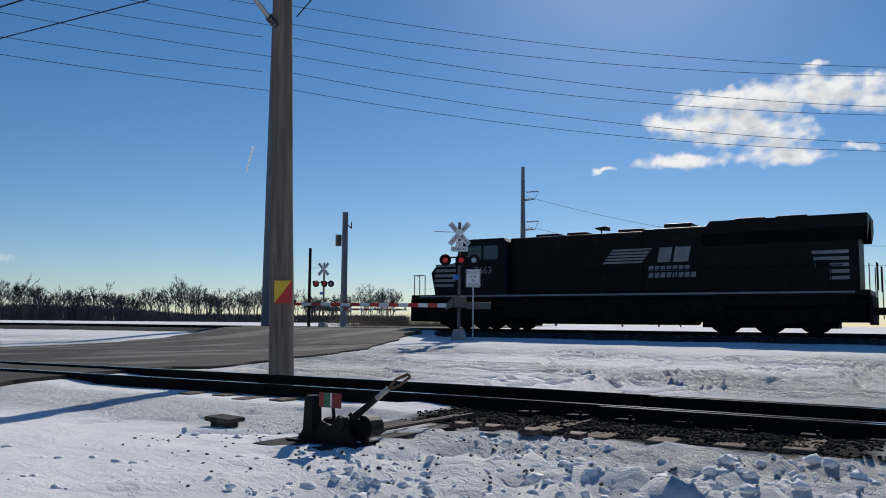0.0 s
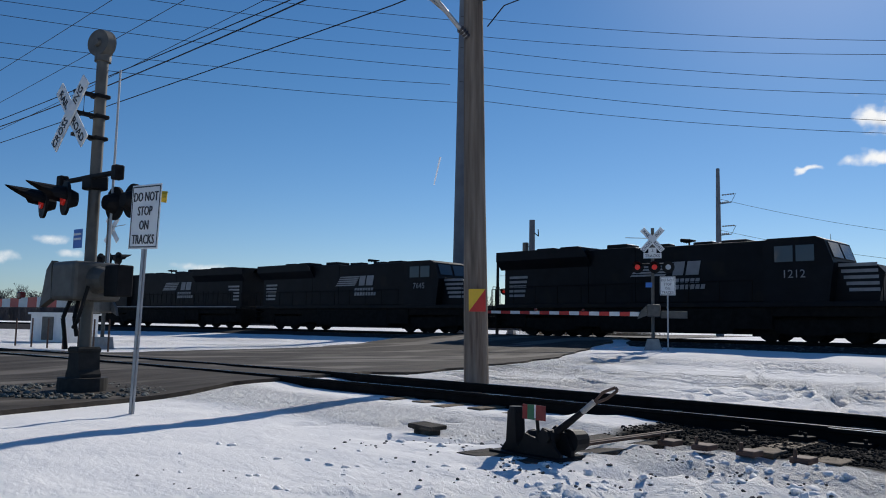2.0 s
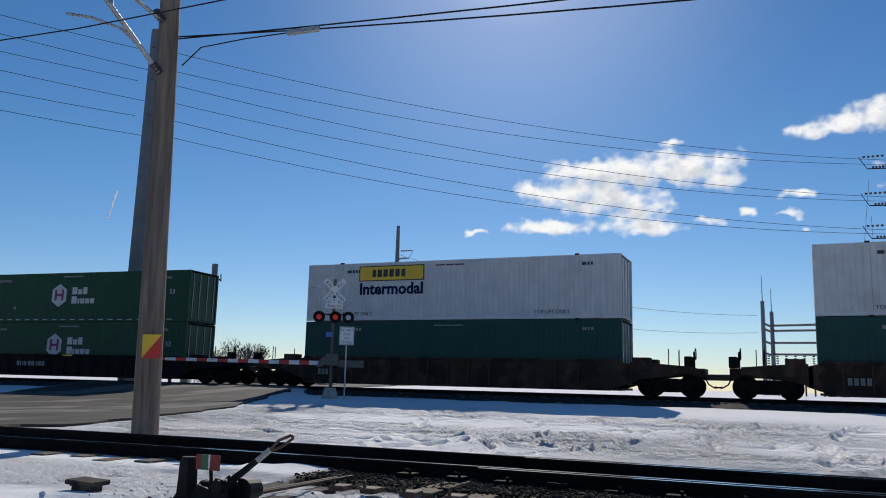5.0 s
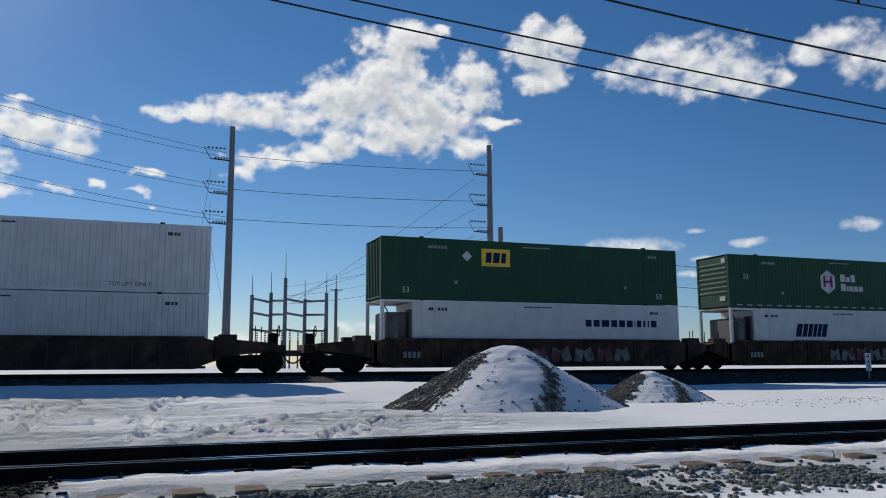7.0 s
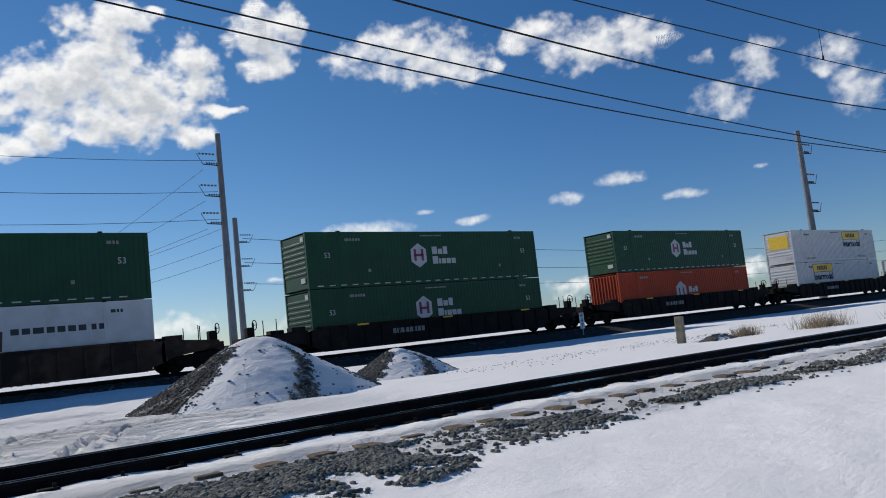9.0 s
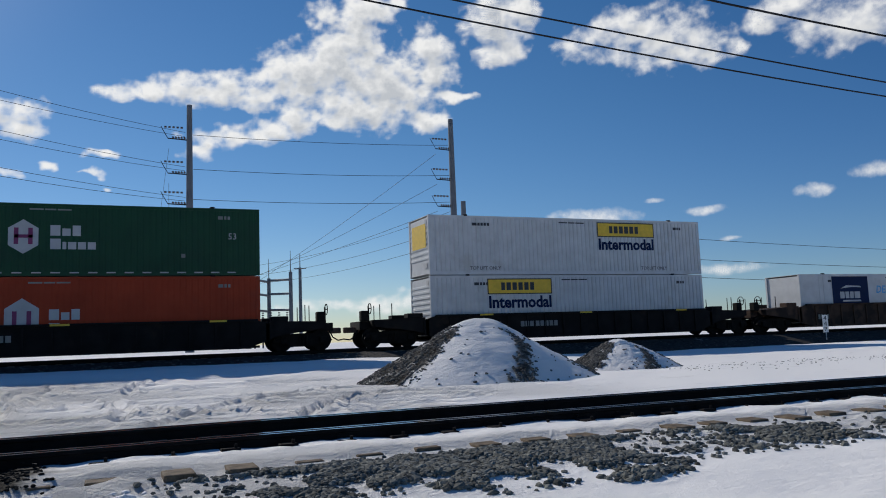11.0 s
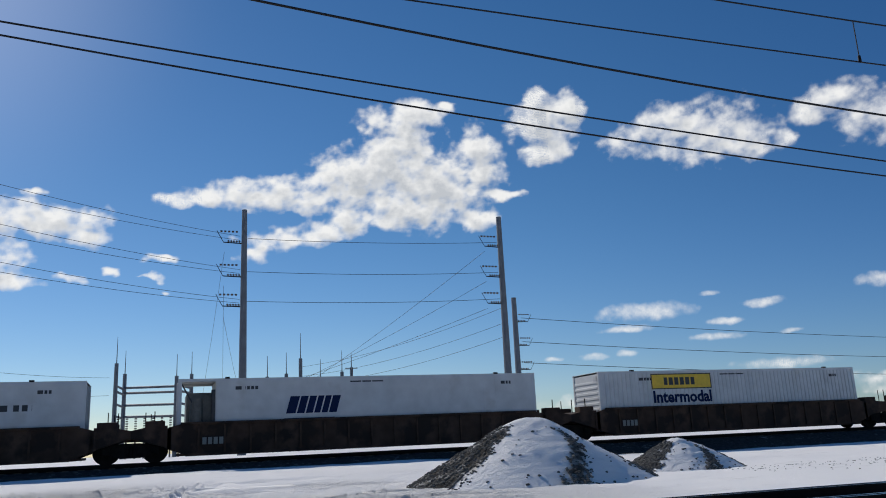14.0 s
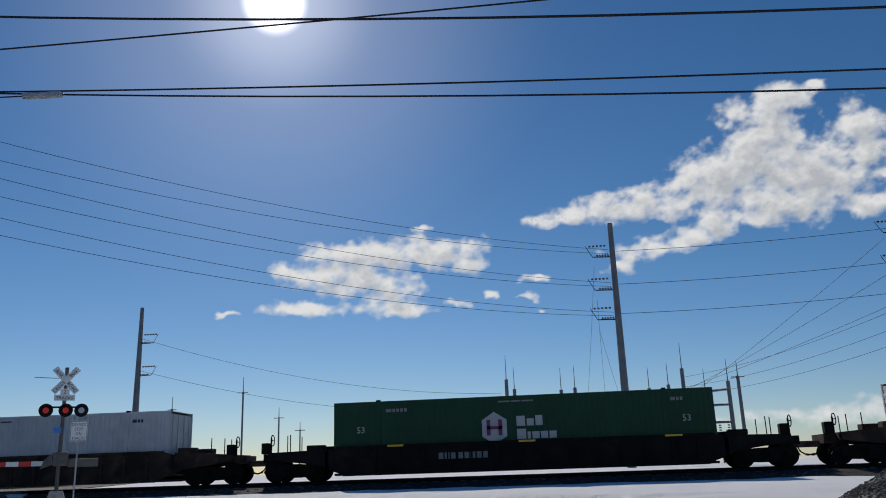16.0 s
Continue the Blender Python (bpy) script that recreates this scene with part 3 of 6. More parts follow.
def container(name, label, m, x, z, kind, style, group="containers"):
    """A 53 foot box, 16.15 m long; x is its front end, z its floor. kind: ribbed or reefer."""
    length, half, h = 16.15, 1.295, 2.88
    box = thing(name, label, "container", pose(x, 0, z), group)
    y0 = -half
    # side walls
    ribs = 66
    deep = 0.03 if m == M["cwhite"] else 0.012
    for side in (-1, 1):
        s = Shape()
        bm = s.bm
        y = side * half
        if kind == "reefer":
            s.box(0.1 if style == "kllm" else 1.6, length - 0.1, min(y, y - side * 0.05), max(y, y - side * 0.05), 0.16, h - 0.12)
            for px in (1.55, 2.6, 13.5, length - 0.12):
                part("joint_strip", Shape().box(px, px + 0.1, min(y, y + side * 0.012), max(y, y + side * 0.012), 0.12, h - 0.1), m, box)
        else:
            pts = []
            step = (length - 0.3) / ribs
            for i in range(ribs):
                a = 0.15 + i * step
                for u, d in ((0.0, 0.0), (0.52, 0.0), (0.66, deep), (0.86, deep)):
                    pts.append((a + u * step, y - side * d))
            pts.append((length - 0.15, y))
            low = [bm.verts.new((px, py, 0.16)) for px, py in pts]
            top = [bm.verts.new((px, py, h - 0.1)) for px, py in pts]
            for i in range(len(pts) - 1):
                bm.faces.new((low[i], low[i + 1], top[i + 1], top[i]))
        part("side_panel", s, m, box)
    s = Shape()
    for y in (-half, half):
        i0, i1 = (y, y + 0.1) if y < 0 else (y - 0.1, y)
        o0, o1 = (y - 0.015, y + 0.1) if y < 0 else (y - 0.1, y + 0.015)
        s.box(0, length, o0, o1, h - 0.12, h)
        s.box(0, length, o0, o1, 0.0, 0.18)
        for px in (0, length - 0.16):
            s.box(px, px + 0.16, o0, o1, 0.18, h - 0.12)
        for px in (1.9, 14.1):
            s.box(px, px + 0.14, o0, o1, 0.18, h - 0.12)
    part("frame", s, m, box)
    s = Shape()
    s.box(0.02, length - 0.02, -half + 0.05, half - 0.05, h - 0.03, h - 0.005)
    s.box(0.02, length - 0.02, -half + 0.05, half - 0.05, 0.06, 0.14)
    part("roof", s, m, box)
    # corner castings at the lifting posts
    for px in (1.88, 14.08):
        part("corner_casting", Shape().box(px, px + 0.18, -half - 0.02, -half + 0.13, h - 0.02, h + 0.06), M["dark"], box)
        part("corner_casting", Shape().box(px, px + 0.18, half - 0.13, half + 0.02, h - 0.02, h + 0.06), M["dark"], box)
    # front end
    s = Shape()
    if style == "kllm":
        s.box(0.06, 0.1, -half + 0.05, half - 0.05, 0.14, h - 0.1)
        part("end_wall", s, m, box)
    elif kind == "reefer":
        s.box(1.5, 1.58, -half + 0.05, half - 0.05, 0.14, h - 0.1)
        part("end_wall", s, m, box)
        s = Shape()
        s.box(0.35, 1.45, -0.9, 0.9, 0.25, h - 0.55, 0.08)
        s.tube((0.75, -1.05, 0.3), (0.75, -1.05, h - 0.8), 0.26, 0.26, 16)
        part("cooling_unit", s, M["alu"], box, "grey refrigeration unit")
        s = Shape()
        # black slab stands for the recess's shade; the tube is a brace
        s.box(1.35, 1.49, -half + 0.03, -half + 0.5, 0.3, h - 0.45)
        s.path([(0.15, -half + 0.08, h - 0.2), (1.5, -half + 0.08, 0.25)], 0.03)
        part("brace", s, M["ink"], box)
    elif style in ("hub", "jb", "jbr", "swift"):
        s.box(0.03, 0.08, -half + 0.1, half - 0.1, 0.14, h - 0.1)
        for k in range(7):
            zz = 0.75 + k * 0.26
            part("end_rib", Shape().box(0.0, 0.05, -half + 0.14, half - 0.14, zz, zz + 0.13, 0.02), m, box)
        part("end_wall", s, m, box)
        s = Shape()
        s.box(-0.006, 0.004, -half + 0.3, -half + 0.75, 0.35, 0.6)
        s.box(-0.006, 0.004, -half + 0.2, -half + 0.5, h - 0.45, h - 0.2)
        part("marking", s, M["letterwhite"], box)
    else:
        s.box(0.05, 0.08, -half + 0.1, half - 0.1, 0.14, h - 0.1)
        for k in range(9):
            yy = -half + 0.15 + k * 0.27
            part("end_rib", Shape().box(0.0, 0.06, yy, yy + 0.1, 0.16, h - 0.12, 0.015), m, box)
        part("end_wall", s, m, box)
    # doors at the rear
    part("door", Shape().box(length - 0.08, length - 0.04, -half + 0.1, -0.01, 0.16, h - 0.12), m, box)
    part("door", Shape().box(length - 0.08, length - 0.04, 0.01, half - 0.1, 0.16, h - 0.12), m, box)
    for yy in (-0.95, -0.35, 0.35, 0.95):
        part("locking_bar", Shape().tube((length - 0.02, yy, 0.18), (length - 0.02, yy, h - 0.14), 0.022, 0.022, 8), M["galv"], box)
    marks(box, style, y0, length, h)
    return box


def marks(box, style, y, length, h):
    yy = y - 0.006 if style not in ("kllm", "cre", "marten", "temp") else y - 0.004
    light = M["letterwhite"]
    if style == "hub":
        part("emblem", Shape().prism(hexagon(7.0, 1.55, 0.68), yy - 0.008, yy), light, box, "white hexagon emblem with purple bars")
        s = Shape()
        for dx in (-0.33, 0.17):
            s.box(7.0 + dx, 7.0 + dx + 0.16, yy - 0.016, yy - 0.009, 1.25, 1.9)
        s.box(6.67, 7.33, yy - 0.016, yy - 0.009, 1.5, 1.63)
        part("emblem_mark", s, M["purple"], box)
        for k in range(22):
            bars(box, "reflective_tape", light, 0.5 + k * 0.68, 0.1, (0.34,), 0.05, y - 0.016)
        bars(box, "logo_letters", light, 7.95, 1.6, (0.36, 0.3, 0.3), 0.42, yy, gap=0.07, tall=(1, 0.7, 1))
        bars(box, "logo_letters", light, 7.95, 1.06, (0.38, 0.14, 0.3, 0.3, 0.3), 0.42, yy, gap=0.06, tall=(1, 0.7, 0.7, 0.7, 0.7))
    elif style == "hubhalf":
        s = Shape().prism([(6.4, 0.5), (7.6, 0.5), (7.6, 1.65), (7.0, 2.05), (6.4, 1.65)], yy - 0.008, yy)
        part("emblem", s, light, box, "white house-shaped emblem")
        s = Shape()
        for dx in (-0.33, 0.17):
            s.box(7.0 + dx, 7.0 + dx + 0.16, yy - 0.016, yy - 0.009, 0.7, 1.55)
        part("emblem_mark", s, M["purple"], box)
        bars(box, "logo_letters", light, 7.95, 1.18, (0.36, 0.3, 0.3), 0.42, yy, gap=0.07, tall=(1, 0.7, 1))
        bars(box, "logo_letters", light, 7.95, 0.64, (0.38, 0.14, 0.3, 0.3, 0.3), 0.42, yy, gap=0.06, tall=(1, 0.7, 0.7, 0.7, 0.7))
    elif style in ("jb", "jbr"):
        dx = 6.5 if style == "jbr" else 0.0
        part("logo_panel", Shape().box(3.0 + dx, 6.6 + dx, yy - 0.01, yy, 1.95, 2.72), M["yellow"], box, "yellow logo panel")
        s = Shape()
        for a, b, c, d in ((3.0, 6.6, 2.67, 2.72), (3.0, 6.6, 1.95, 2.0), (3.0, 3.05, 2.0, 2.67), (6.55, 6.6, 2.0, 2.67)):
            s.box(a + dx, b + dx, yy - 0.016, yy - 0.009, c, d)
        part("logo_border", s, M["ink"], box)
        bars(box, "logo_letters", M["ink"], 3.75 + dx, 2.15, (0.2, 0.24, 0.24, 0.24, 0.24, 0.22), 0.38, yy - 0.01, gap=0.09, tall=(1,))
        lettering("Intermodal", 0.8, M["navy"], box, 4.8 + dx, yy, 1.3, bold=0.026)
        if style == "jbr":
            part("end_panel", Shape().box(-0.012, -0.002, -0.95, 0.85, 1.35, 2.5), M["yellow"], box, "worn yellow panel on the container end")
        lettering("TOP LIFT ONLY", 0.24, M["ink"], box, 2.95, yy, 0.24)
        lettering("TOP LIFT ONLY", 0.24, M["ink"], box, 13.0, yy, 0.24)
    elif style == "swift":
        bars(box, "logo_letters", M["alu"], 5.6, 1.6, (0.7, 1.0, 0.2, 0.55, 0.6), 0.8, yy, slant=0.25, gap=0.14, tall=(1,))
        lettering("INTERMODAL", 0.44, M["ink"], box, 8.6, yy, 1.0, bold=0.006)
    elif style == "emp":
        part("logo_panel", Shape().box(5.0, 6.5, yy - 0.01, yy, 1.65, 2.5), M["yellow"], box, "gold logo panel")
        bars(box, "logo_letters", M["navy"], 5.2, 1.82, (0.3, 0.35, 0.25), 0.5, yy - 0.01, slant=0.05, gap=0.08)
        part("placard", Shape().prism([(4.0, 2.1), (4.25, 2.35), (4.5, 2.1), (4.25, 1.85)], yy - 0.008, yy), light, box)
    elif style == "kllm":
        for a, b in ((2.6, 5.6), (12.1, 14.0)):
            part("logo_panel", Shape().box(a, b, yy - 0.014, yy, 0.2, h - 0.14), M["navy"], box, "navy logo panel")
        bars(box, "logo_letters", light, 3.2, 1.42, (0.36, 0.3, 0.3, 0.45), 0.4, yy - 0.014, gap=0.08, tall=(1,))
        part("emblem", Shape().prism([(3.3, 2.02), (3.75, 2.2), (4.9, 2.16), (5.0, 2.07), (4.2, 2.1)], yy - 0.02, yy - 0.014), light, box)
        bars(box, "logo_letters", light, 3.4, 1.22, (1.5,), 0.1, yy - 0.014)
        lettering("DELIVERING", 0.64, M["cyan"], box, 8.0, yy, 1.72, shear=0.2, bold=0.01)
        lettering("THE FUTURE", 0.64, M["navy"], box, 9.5, yy, 1.18, shear=0.2, bold=0.01)
        ring = Shape()
        ring.prism([(13.05 + 0.55 * math.cos(k * 0.35), 2.05 + 0.34 * math.sin(k * 0.35)) for k in range(18)], yy - 0.02, yy - 0.014)
        part("emblem", ring, light, box)
        bars(box, "logo_letters", light, 12.35, 1.42, (0.1,) * 10, 0.17, yy - 0.014, gap=0.045)
        bars(box, "logo_letters", light, 12.6, 1.14, (0.1,) * 7, 0.17, yy - 0.014, gap=0.045)
    elif style == "cre":
        bars(box, "logo_letters", M["maroon"], 5.4, 1.15, (0.55, 0.6, 0.6, 0.45, 0.42, 0.2, 0.42, 0.42, 0.42), 0.78, yy, slant=0.05, gap=0.1, tall=(1, 1, 1, 0.7, 0.75, 0.8, 0.7, 0.7, 1))
        s = Shape()
        s.prism([(3.95, 1.0), (5.05, 1.0), (4.95, 1.55), (4.7, 1.75), (4.3, 1.75), (4.05, 1.55)], yy - 0.01, yy)
        s.ball((4.5, yy + 0.1, 2.0), 0.16, 2)
        part("emblem", s, M["tie"], box, "brown crest")
        bars(box, "logo_letters", M["ink"], 10.6, 1.75, (0.3, 0.3, 0.4, 0.3, 0.3, 0.3, 0.3, 0.3, 0.35), 0.24, yy, gap=0.1, tall=(1,))
    elif style == "marten":
        bars(box, "logo_letters", M["navy"], 4.4, 1.35, (0.4, 0.32, 0.3, 0.26, 0.26, 0.34), 0.72, yy, slant=0.2, gap=0.06, tall=(1,))
        part("logo_bar", Shape().box(4.3, 6.5, yy - 0.008, yy, 0.85, 1.15), M["navy"], box)
    elif style == "temp":
        bars(box, "logo_letters", M["navy"], 10.6, 1.75, (0.34, 0.34, 0.44, 0.34, 0.34, 0.34, 0.4, 0.34, 0.34), 0.34, yy, gap=0.12, tall=(1,))
    ink = M["ink"] if style in ("jb", "jbr", "swift", "cre", "marten", "temp", "kllm") else light
    if style in ("hub", "emp", "hubhalf", "plain"):
        lettering("53", 0.38, ink, box, 1.2, yy, 1.55 if style == "hub" else 0.3)
        lettering("53", 0.38, ink, box, 15.0, yy, 1.55 if style == "hub" else 0.3)
    soft_ink = ink if ink == M["ink"] else M["faint"]
    bars(box, "marking", soft_ink, 2.3, 2.4, (0.25, 0.12, 0.12, 0.12, 0.12), 0.14, yy, gap=0.05)
    bars(box, "marking", soft_ink, 14.4, 2.4, (0.2, 0.1, 0.1), 0.14, yy, gap=0.05)
    bars(box, "marking", soft_ink, 7.2, 2.62, (0.5, 0.4, 0.5), 0.06, yy, gap=0.05)
    if style not in ("jb", "jbr", "kllm", "cre"):
        bars(box, "marking", soft_ink, 3.6, 0.75, (0.16,), 0.16, yy)
        bars(box, "marking", soft_ink, 12.9, 0.75, (0.16,), 0.16, yy)


LOGOS = {"hub": ("cgreen", "dark green ribbed 53-foot container with a white hexagon emblem"),
         "hubhalf": ("cdgreen", "dark green ribbed 53-foot container low in its well car"),
         "hubred": ("cred", "rust-red ribbed container with a faded house emblem"),
         "huborange": ("corange", "bright orange-red ribbed container under a green one"),
         "jb": ("cwhite", "white ribbed container with a yellow logo panel"),
         "jbr": ("cwhite", "white ribbed container with a yellow logo panel near its rear"),
         "swift": ("cwhite", "white ribbed container with faded grey lettering"),
         "emp": ("cgreen", "green ribbed container with a gold logo panel"),
         "kllm": ("cwhite", "white refrigerated container with navy panels and a slogan"),
         "cre": ("cwhite", "white refrigerated container with a brown crest and maroon lettering"),
         "marten": ("cwhite", "white refrigerated container with slanted navy lettering"),
         "temp": ("cwhite", "plain white refrigerated container with thin navy lettering"),
         "hubdark": ("cdgreen", "dark teal ribbed container with a white hexagon emblem"),
         "plain": ("cdgreen", "plain dark green ribbed container")}


def well_car(x0, lower, upper, art_front, art_rear, brown, graffiti=False):
    """One well with its containers; x0 is the containers' front. art: an end that shares its truck with the next well."""
    m = M["well"] if brown else M["wellblack"]
    car = thing("well_car", "grimy brown double-stack well car" if brown else "black double-stack well car with yellow marks", "rail car", None, "well cars of the train")
    f, r = -0.35, 16.5
    # deep side sills of the well
    top = 1.52 if brown else 1.42
    for y in (-1.5, 1.38):
        s = Shape()
        s.prism([(f - 0.1, 0.55), (f + 0.9, 0.2), (r - 0.9, 0.2), (r + 0.1, 0.55), (r + 0.1, top - 0.22), (r - 0.5, top - 0.06), (f + 0.5, top - 0.06), (f - 0.1, top - 0.22)], y, y + 0.12)
        part("side_sill", s, m, car)
    for y in (-1.6, 1.44):
        part("top_chord", Shape().box(f + 0.5, r - 0.5, y, y + 0.16, top - 0.1, top, 0.015), m, car)
        part("bottom_chord", Shape().box(f + 0.8, r - 0.8, y, y + 0.14, 0.18, 0.29, 0.01), m, car)
    rib = mesh_of("stiffener", Shape().box(-0.035, 0.035, -1.57, -1.5, 0.27, top - 0.09), m)
    for k in range(15):
        part_mesh("stiffener", rib, car, Matrix.Translation((f + 1.2 + k * (r - f - 2.4) / 14, 0, 0)))
    s = Shape()
    s.box(f + 0.4, r - 0.4, -1.38, 1.38, 0.2, 0.3)
    s.box(f, f + 0.14, -1.5, 1.5, 0.5, top - 0.2)
    s.box(r - 0.14, r, -1.5, 1.5, 0.5, top - 0.2)
    part("well_floor", s, m, car)
    # end platforms
    for shared, sgn, edge in ((art_front, -1, f), (art_rear, 1, r)):
        reach = 1.38 if shared else 3.0
        a, b = sorted((edge, edge + sgn * reach))
        s = Shape()
        s.prism([(a, 0.85), (b, 0.85), (b, 1.2), (a, 1.22)], -0.75, 0.75)
        c, d = sorted((edge, edge + sgn * min(reach, 2.5)))
        s.prism([(edge, 0.55), (edge, top - 0.1), (edge + sgn * 0.7, top - 0.12), (edge + sgn * min(reach, 2.5), 1.26), (edge + sgn * min(reach, 2.5), 0.96), (edge + sgn * 0.5, 0.7)], -1.45, 1.45)
        c, d = sorted((edge + sgn * 0.1, edge + sgn * 0.85))
        s.box(c, d, -1.4, -0.85, 1.3, top + 0.1, 0.03)
        s.box(c, d, 0.85, 1.4, 1.3, top + 0.1, 0.03)
        part("end_platform", s, m, car)
        xe = edge + sgn * (0.5 if shared else 1.6)
        for y, dx in ((-1.3, 0.0), (-0.6, 0.35), (0.9, 0.15)):
            part("stanchion", Shape().tube((xe + sgn * dx, y, 1.2), (xe + sgn * dx, y, 2.0), 0.022, 0.022, 6), M["under"], car)
        if not shared:
            s = Shape()
            xb = edge + sgn * 2.6
            s.tube((xb, -0.9, 1.2), (xb, -0.9, 1.9), 0.04, 0.04, 8)
            s.path([(xb + 0.06, -0.9 + 0.24 * math.cos(q * 0.6283), 1.8 + 0.24 * math.sin(q * 0.6283)) for q in range(11)], 0.022, 6)
            s.tube((xb + 0.06, -1.12, 1.8), (xb + 0.06, -0.68, 1.8), 0.02, 0.02, 6)
            s.box(xb - 0.4, xb - 0.05, -1.1, -0.7, 1.22, 1.7, 0.05)
            part("hand_brake", s, M["under"], car)
            s = Shape()
            s.box(min(edge + sgn * 2.8, edge + sgn * 3.55), max(edge + sgn * 2.8, edge + sgn * 3.55), -0.14, 0.14, 0.72, 0.98, 0.04)
            part("coupler", s, M["rust"], car)
            s = Shape()
            s.path([(edge + sgn * 2.9, -0.3, 0.95), (edge + sgn * 3.1, -0.32, 0.55), (edge + sgn * 3.35, -0.32, 0.4), (edge + sgn * 3.65, -0.3, 0.45)], 0.03, 6)
            part("air_hose", s, M["dark"], car)
            truck(car, edge + sgn * 1.55, 2, 0.46, 1.75)
        elif sgn > 0:
            truck(car, edge + 1.38, 2, 0.48, 1.85)
    # marks on the sill
    if brown:
        bars(car, "marking", M["faint"], 1.0, 0.62, (0.16, 0.16, 0.16, 0.16), 0.28, -1.565)
    else:
        s = Shape()
        for px in (2.4, 8.0, 14.0):
            s.box(px, px + 0.7, -1.612, -1.6, top - 0.09, top - 0.01)
        part("yellow_mark", s, M["yellow"], car)
        bars(car, "marking", M["faint"], 4.6, 0.75, (0.2, 0.2, 0.2, 0.0, 0.2, 0.2, 0.2, 0.2, 0.2), 0.26, -1.56)
    if graffiti:
        rnd = random.Random(int(x0 * 10))
        px = 3.0 if graffiti == 1 else 6.5
        for k in range(6):
            mm = Shape()
            w = 0.7 + rnd.random() * 0.5
            top = 1.1 + rnd.random() * 0.1
            mm.prism([(px, 0.45), (px + w * 0.35, 0.42), (px + w * 0.45, 0.8), (px + w * 0.6, 0.42), (px + w, 0.5), (px + w * 0.8, top), (px + w * 0.5, 0.95), (px + w * 0.1, top - 0.05)], -1.575, -1.563)
            px += w + 0.08
            part("graffiti", mm, M["graffiti"], car, "sprayed graffiti letter")
    MOVERS.append((car, x0, 0.0))
    zf = 0.4
    for style, zz in ((lower, zf), (upper, zf + 2.92)):
        if not style:
            continue
        material, label = LOGOS[style]
        kind = "reefer" if style in ("kllm", "cre", "marten", "temp") else "ribbed"
        draw_style = {"hubred": "hubhalf", "huborange": "hubhalf", "hubdark": "hub"}.get(style, style)
        b = container("shipping_container", label, M[material], 0, 0, kind, draw_style)
        MOVERS.append((b, x0, zz))
    return car


def locomotive(x0, faces_left, number, label):
    """A six-axle road locomotive, 21.6 m long; x0 is its left end. Built with the cab to the left, turned round for the others."""
    loco = thing("locomotive", label, "locomotive", None, "locomotives of the train")
    L = 21.6
    k = M["loco"]
    y = -1.02
    s = Shape()
    s.box(0.4, L - 0.4, -1.5, 1.5, 1.5, 1.72, 0.02)
    s.box(0.6, L - 0.6, -0.9, 0.9, 1.15, 1.5)
    part("underframe", s, k, loco)
    part("sill_stripe", Shape().box(0.9, L - 0.9, -1.512, -1.5, 1.6, 1.68), M["locowhite"], loco, "thin white sill stripe")
    s = Shape()
    s.prism([(1.5, 1.72), (1.25, 2.9), (1.55, 3.25), (3.3, 3.45), (3.3, 1.72)], -0.95, 0.95)
    part("nose", s, k, loco)
    s = Shape()
    s.prism([(3.2, 1.72), (3.0, 3.35), (3.35, 4.35), (3.7, 4.5), (5.7, 4.5), (5.9, 4.3), (5.9, 1.72)], -1.5, 1.5)
    part("cab", s, k, loco)
    s = Shape()
    for a, b in ((3.75, 4.5), (4.62, 5.4)):
        s.box(a, b, -1.512, -1.49, 3.45, 4.15, 0.005)
        s.box(a, b, 1.49, 1.512, 3.45, 4.15, 0.005)
    for a, b in ((-1.25, -0.1), (0.1, 1.25)):
        s.prism([(3.06, 3.6), (3.3, 4.25), (3.28, 4.26), (3.04, 3.6)], a, b)
    part("cab_window", s, M["glass"], loco)
    s = Shape()
    s.box(5.9, 12.4, -1.1, 1.1, 1.72, 4.5, 0.05)
    s.box(12.4, 15.2, -1.1, 1.1, 1.72, 4.58, 0.05)
    s.prism([(15.2, 1.72), (15.2, 4.62), (20.6, 4.62), (20.85, 4.4), (20.85, 1.72)], -1.1, 1.1)
    part("long_hood", s, k, loco)
    s = Shape()
    for e in (-1.0, 1.0):
        # the wings widen upwards from the hood
        low = [s.bm.verts.new((px, e * py, pz)) for px, py, pz in ((15.0, 1.1, 3.7), (15.0, 1.5, 4.2), (15.4, 1.5, 4.72), (15.4, 0.0, 4.76))]
        high = [s.bm.verts.new((px, e * py, pz)) for px, py, pz in ((21.15, 1.1, 3.7), (21.2, 1.5, 4.2), (21.2, 1.5, 4.72), (21.2, 0.0, 4.76))]
        s.bm.faces.new(low)
        s.bm.faces.new(high[::-1])
        for i in range(3):
            s.bm.faces.new((low[i], high[i], high[i + 1], low[i + 1]))
        s.bm.faces.new((low[3], high[3], high[0], low[0]))
    part("radiator", s, k, loco, "flared radiator section")
    for i in range(22):
        px = 6.3 + i * 0.62
        if px < 20:
            s = Shape()
            s.box(px, px + 0.5, y - 0.1, y - 0.08, 2.0, 2.95, 0.004)
            part("hood_door", s, k, loco)
    for a, b, w, z in ((7.0, 8.2, 0.6, 4.68), (8.6, 9.6, 0.6, 4.68), (11.0, 12.2, 0.3, 4.74), (13.2, 14.4, 0.6, 4.84), (16.2, 17.4, 0.6, 4.9), (17.8, 19.0, 0.6, 4.9)):
        part("roof_hatch", Shape().box(a, b, -w, w, 4.45, z, 0.05), k, loco)
    s = Shape()
    for yy in (-0.25, 0.0, 0.25):
        s.tube((9.9, yy, 4.85), (10.4, yy, 4.85), 0.04, 0.1, 8)
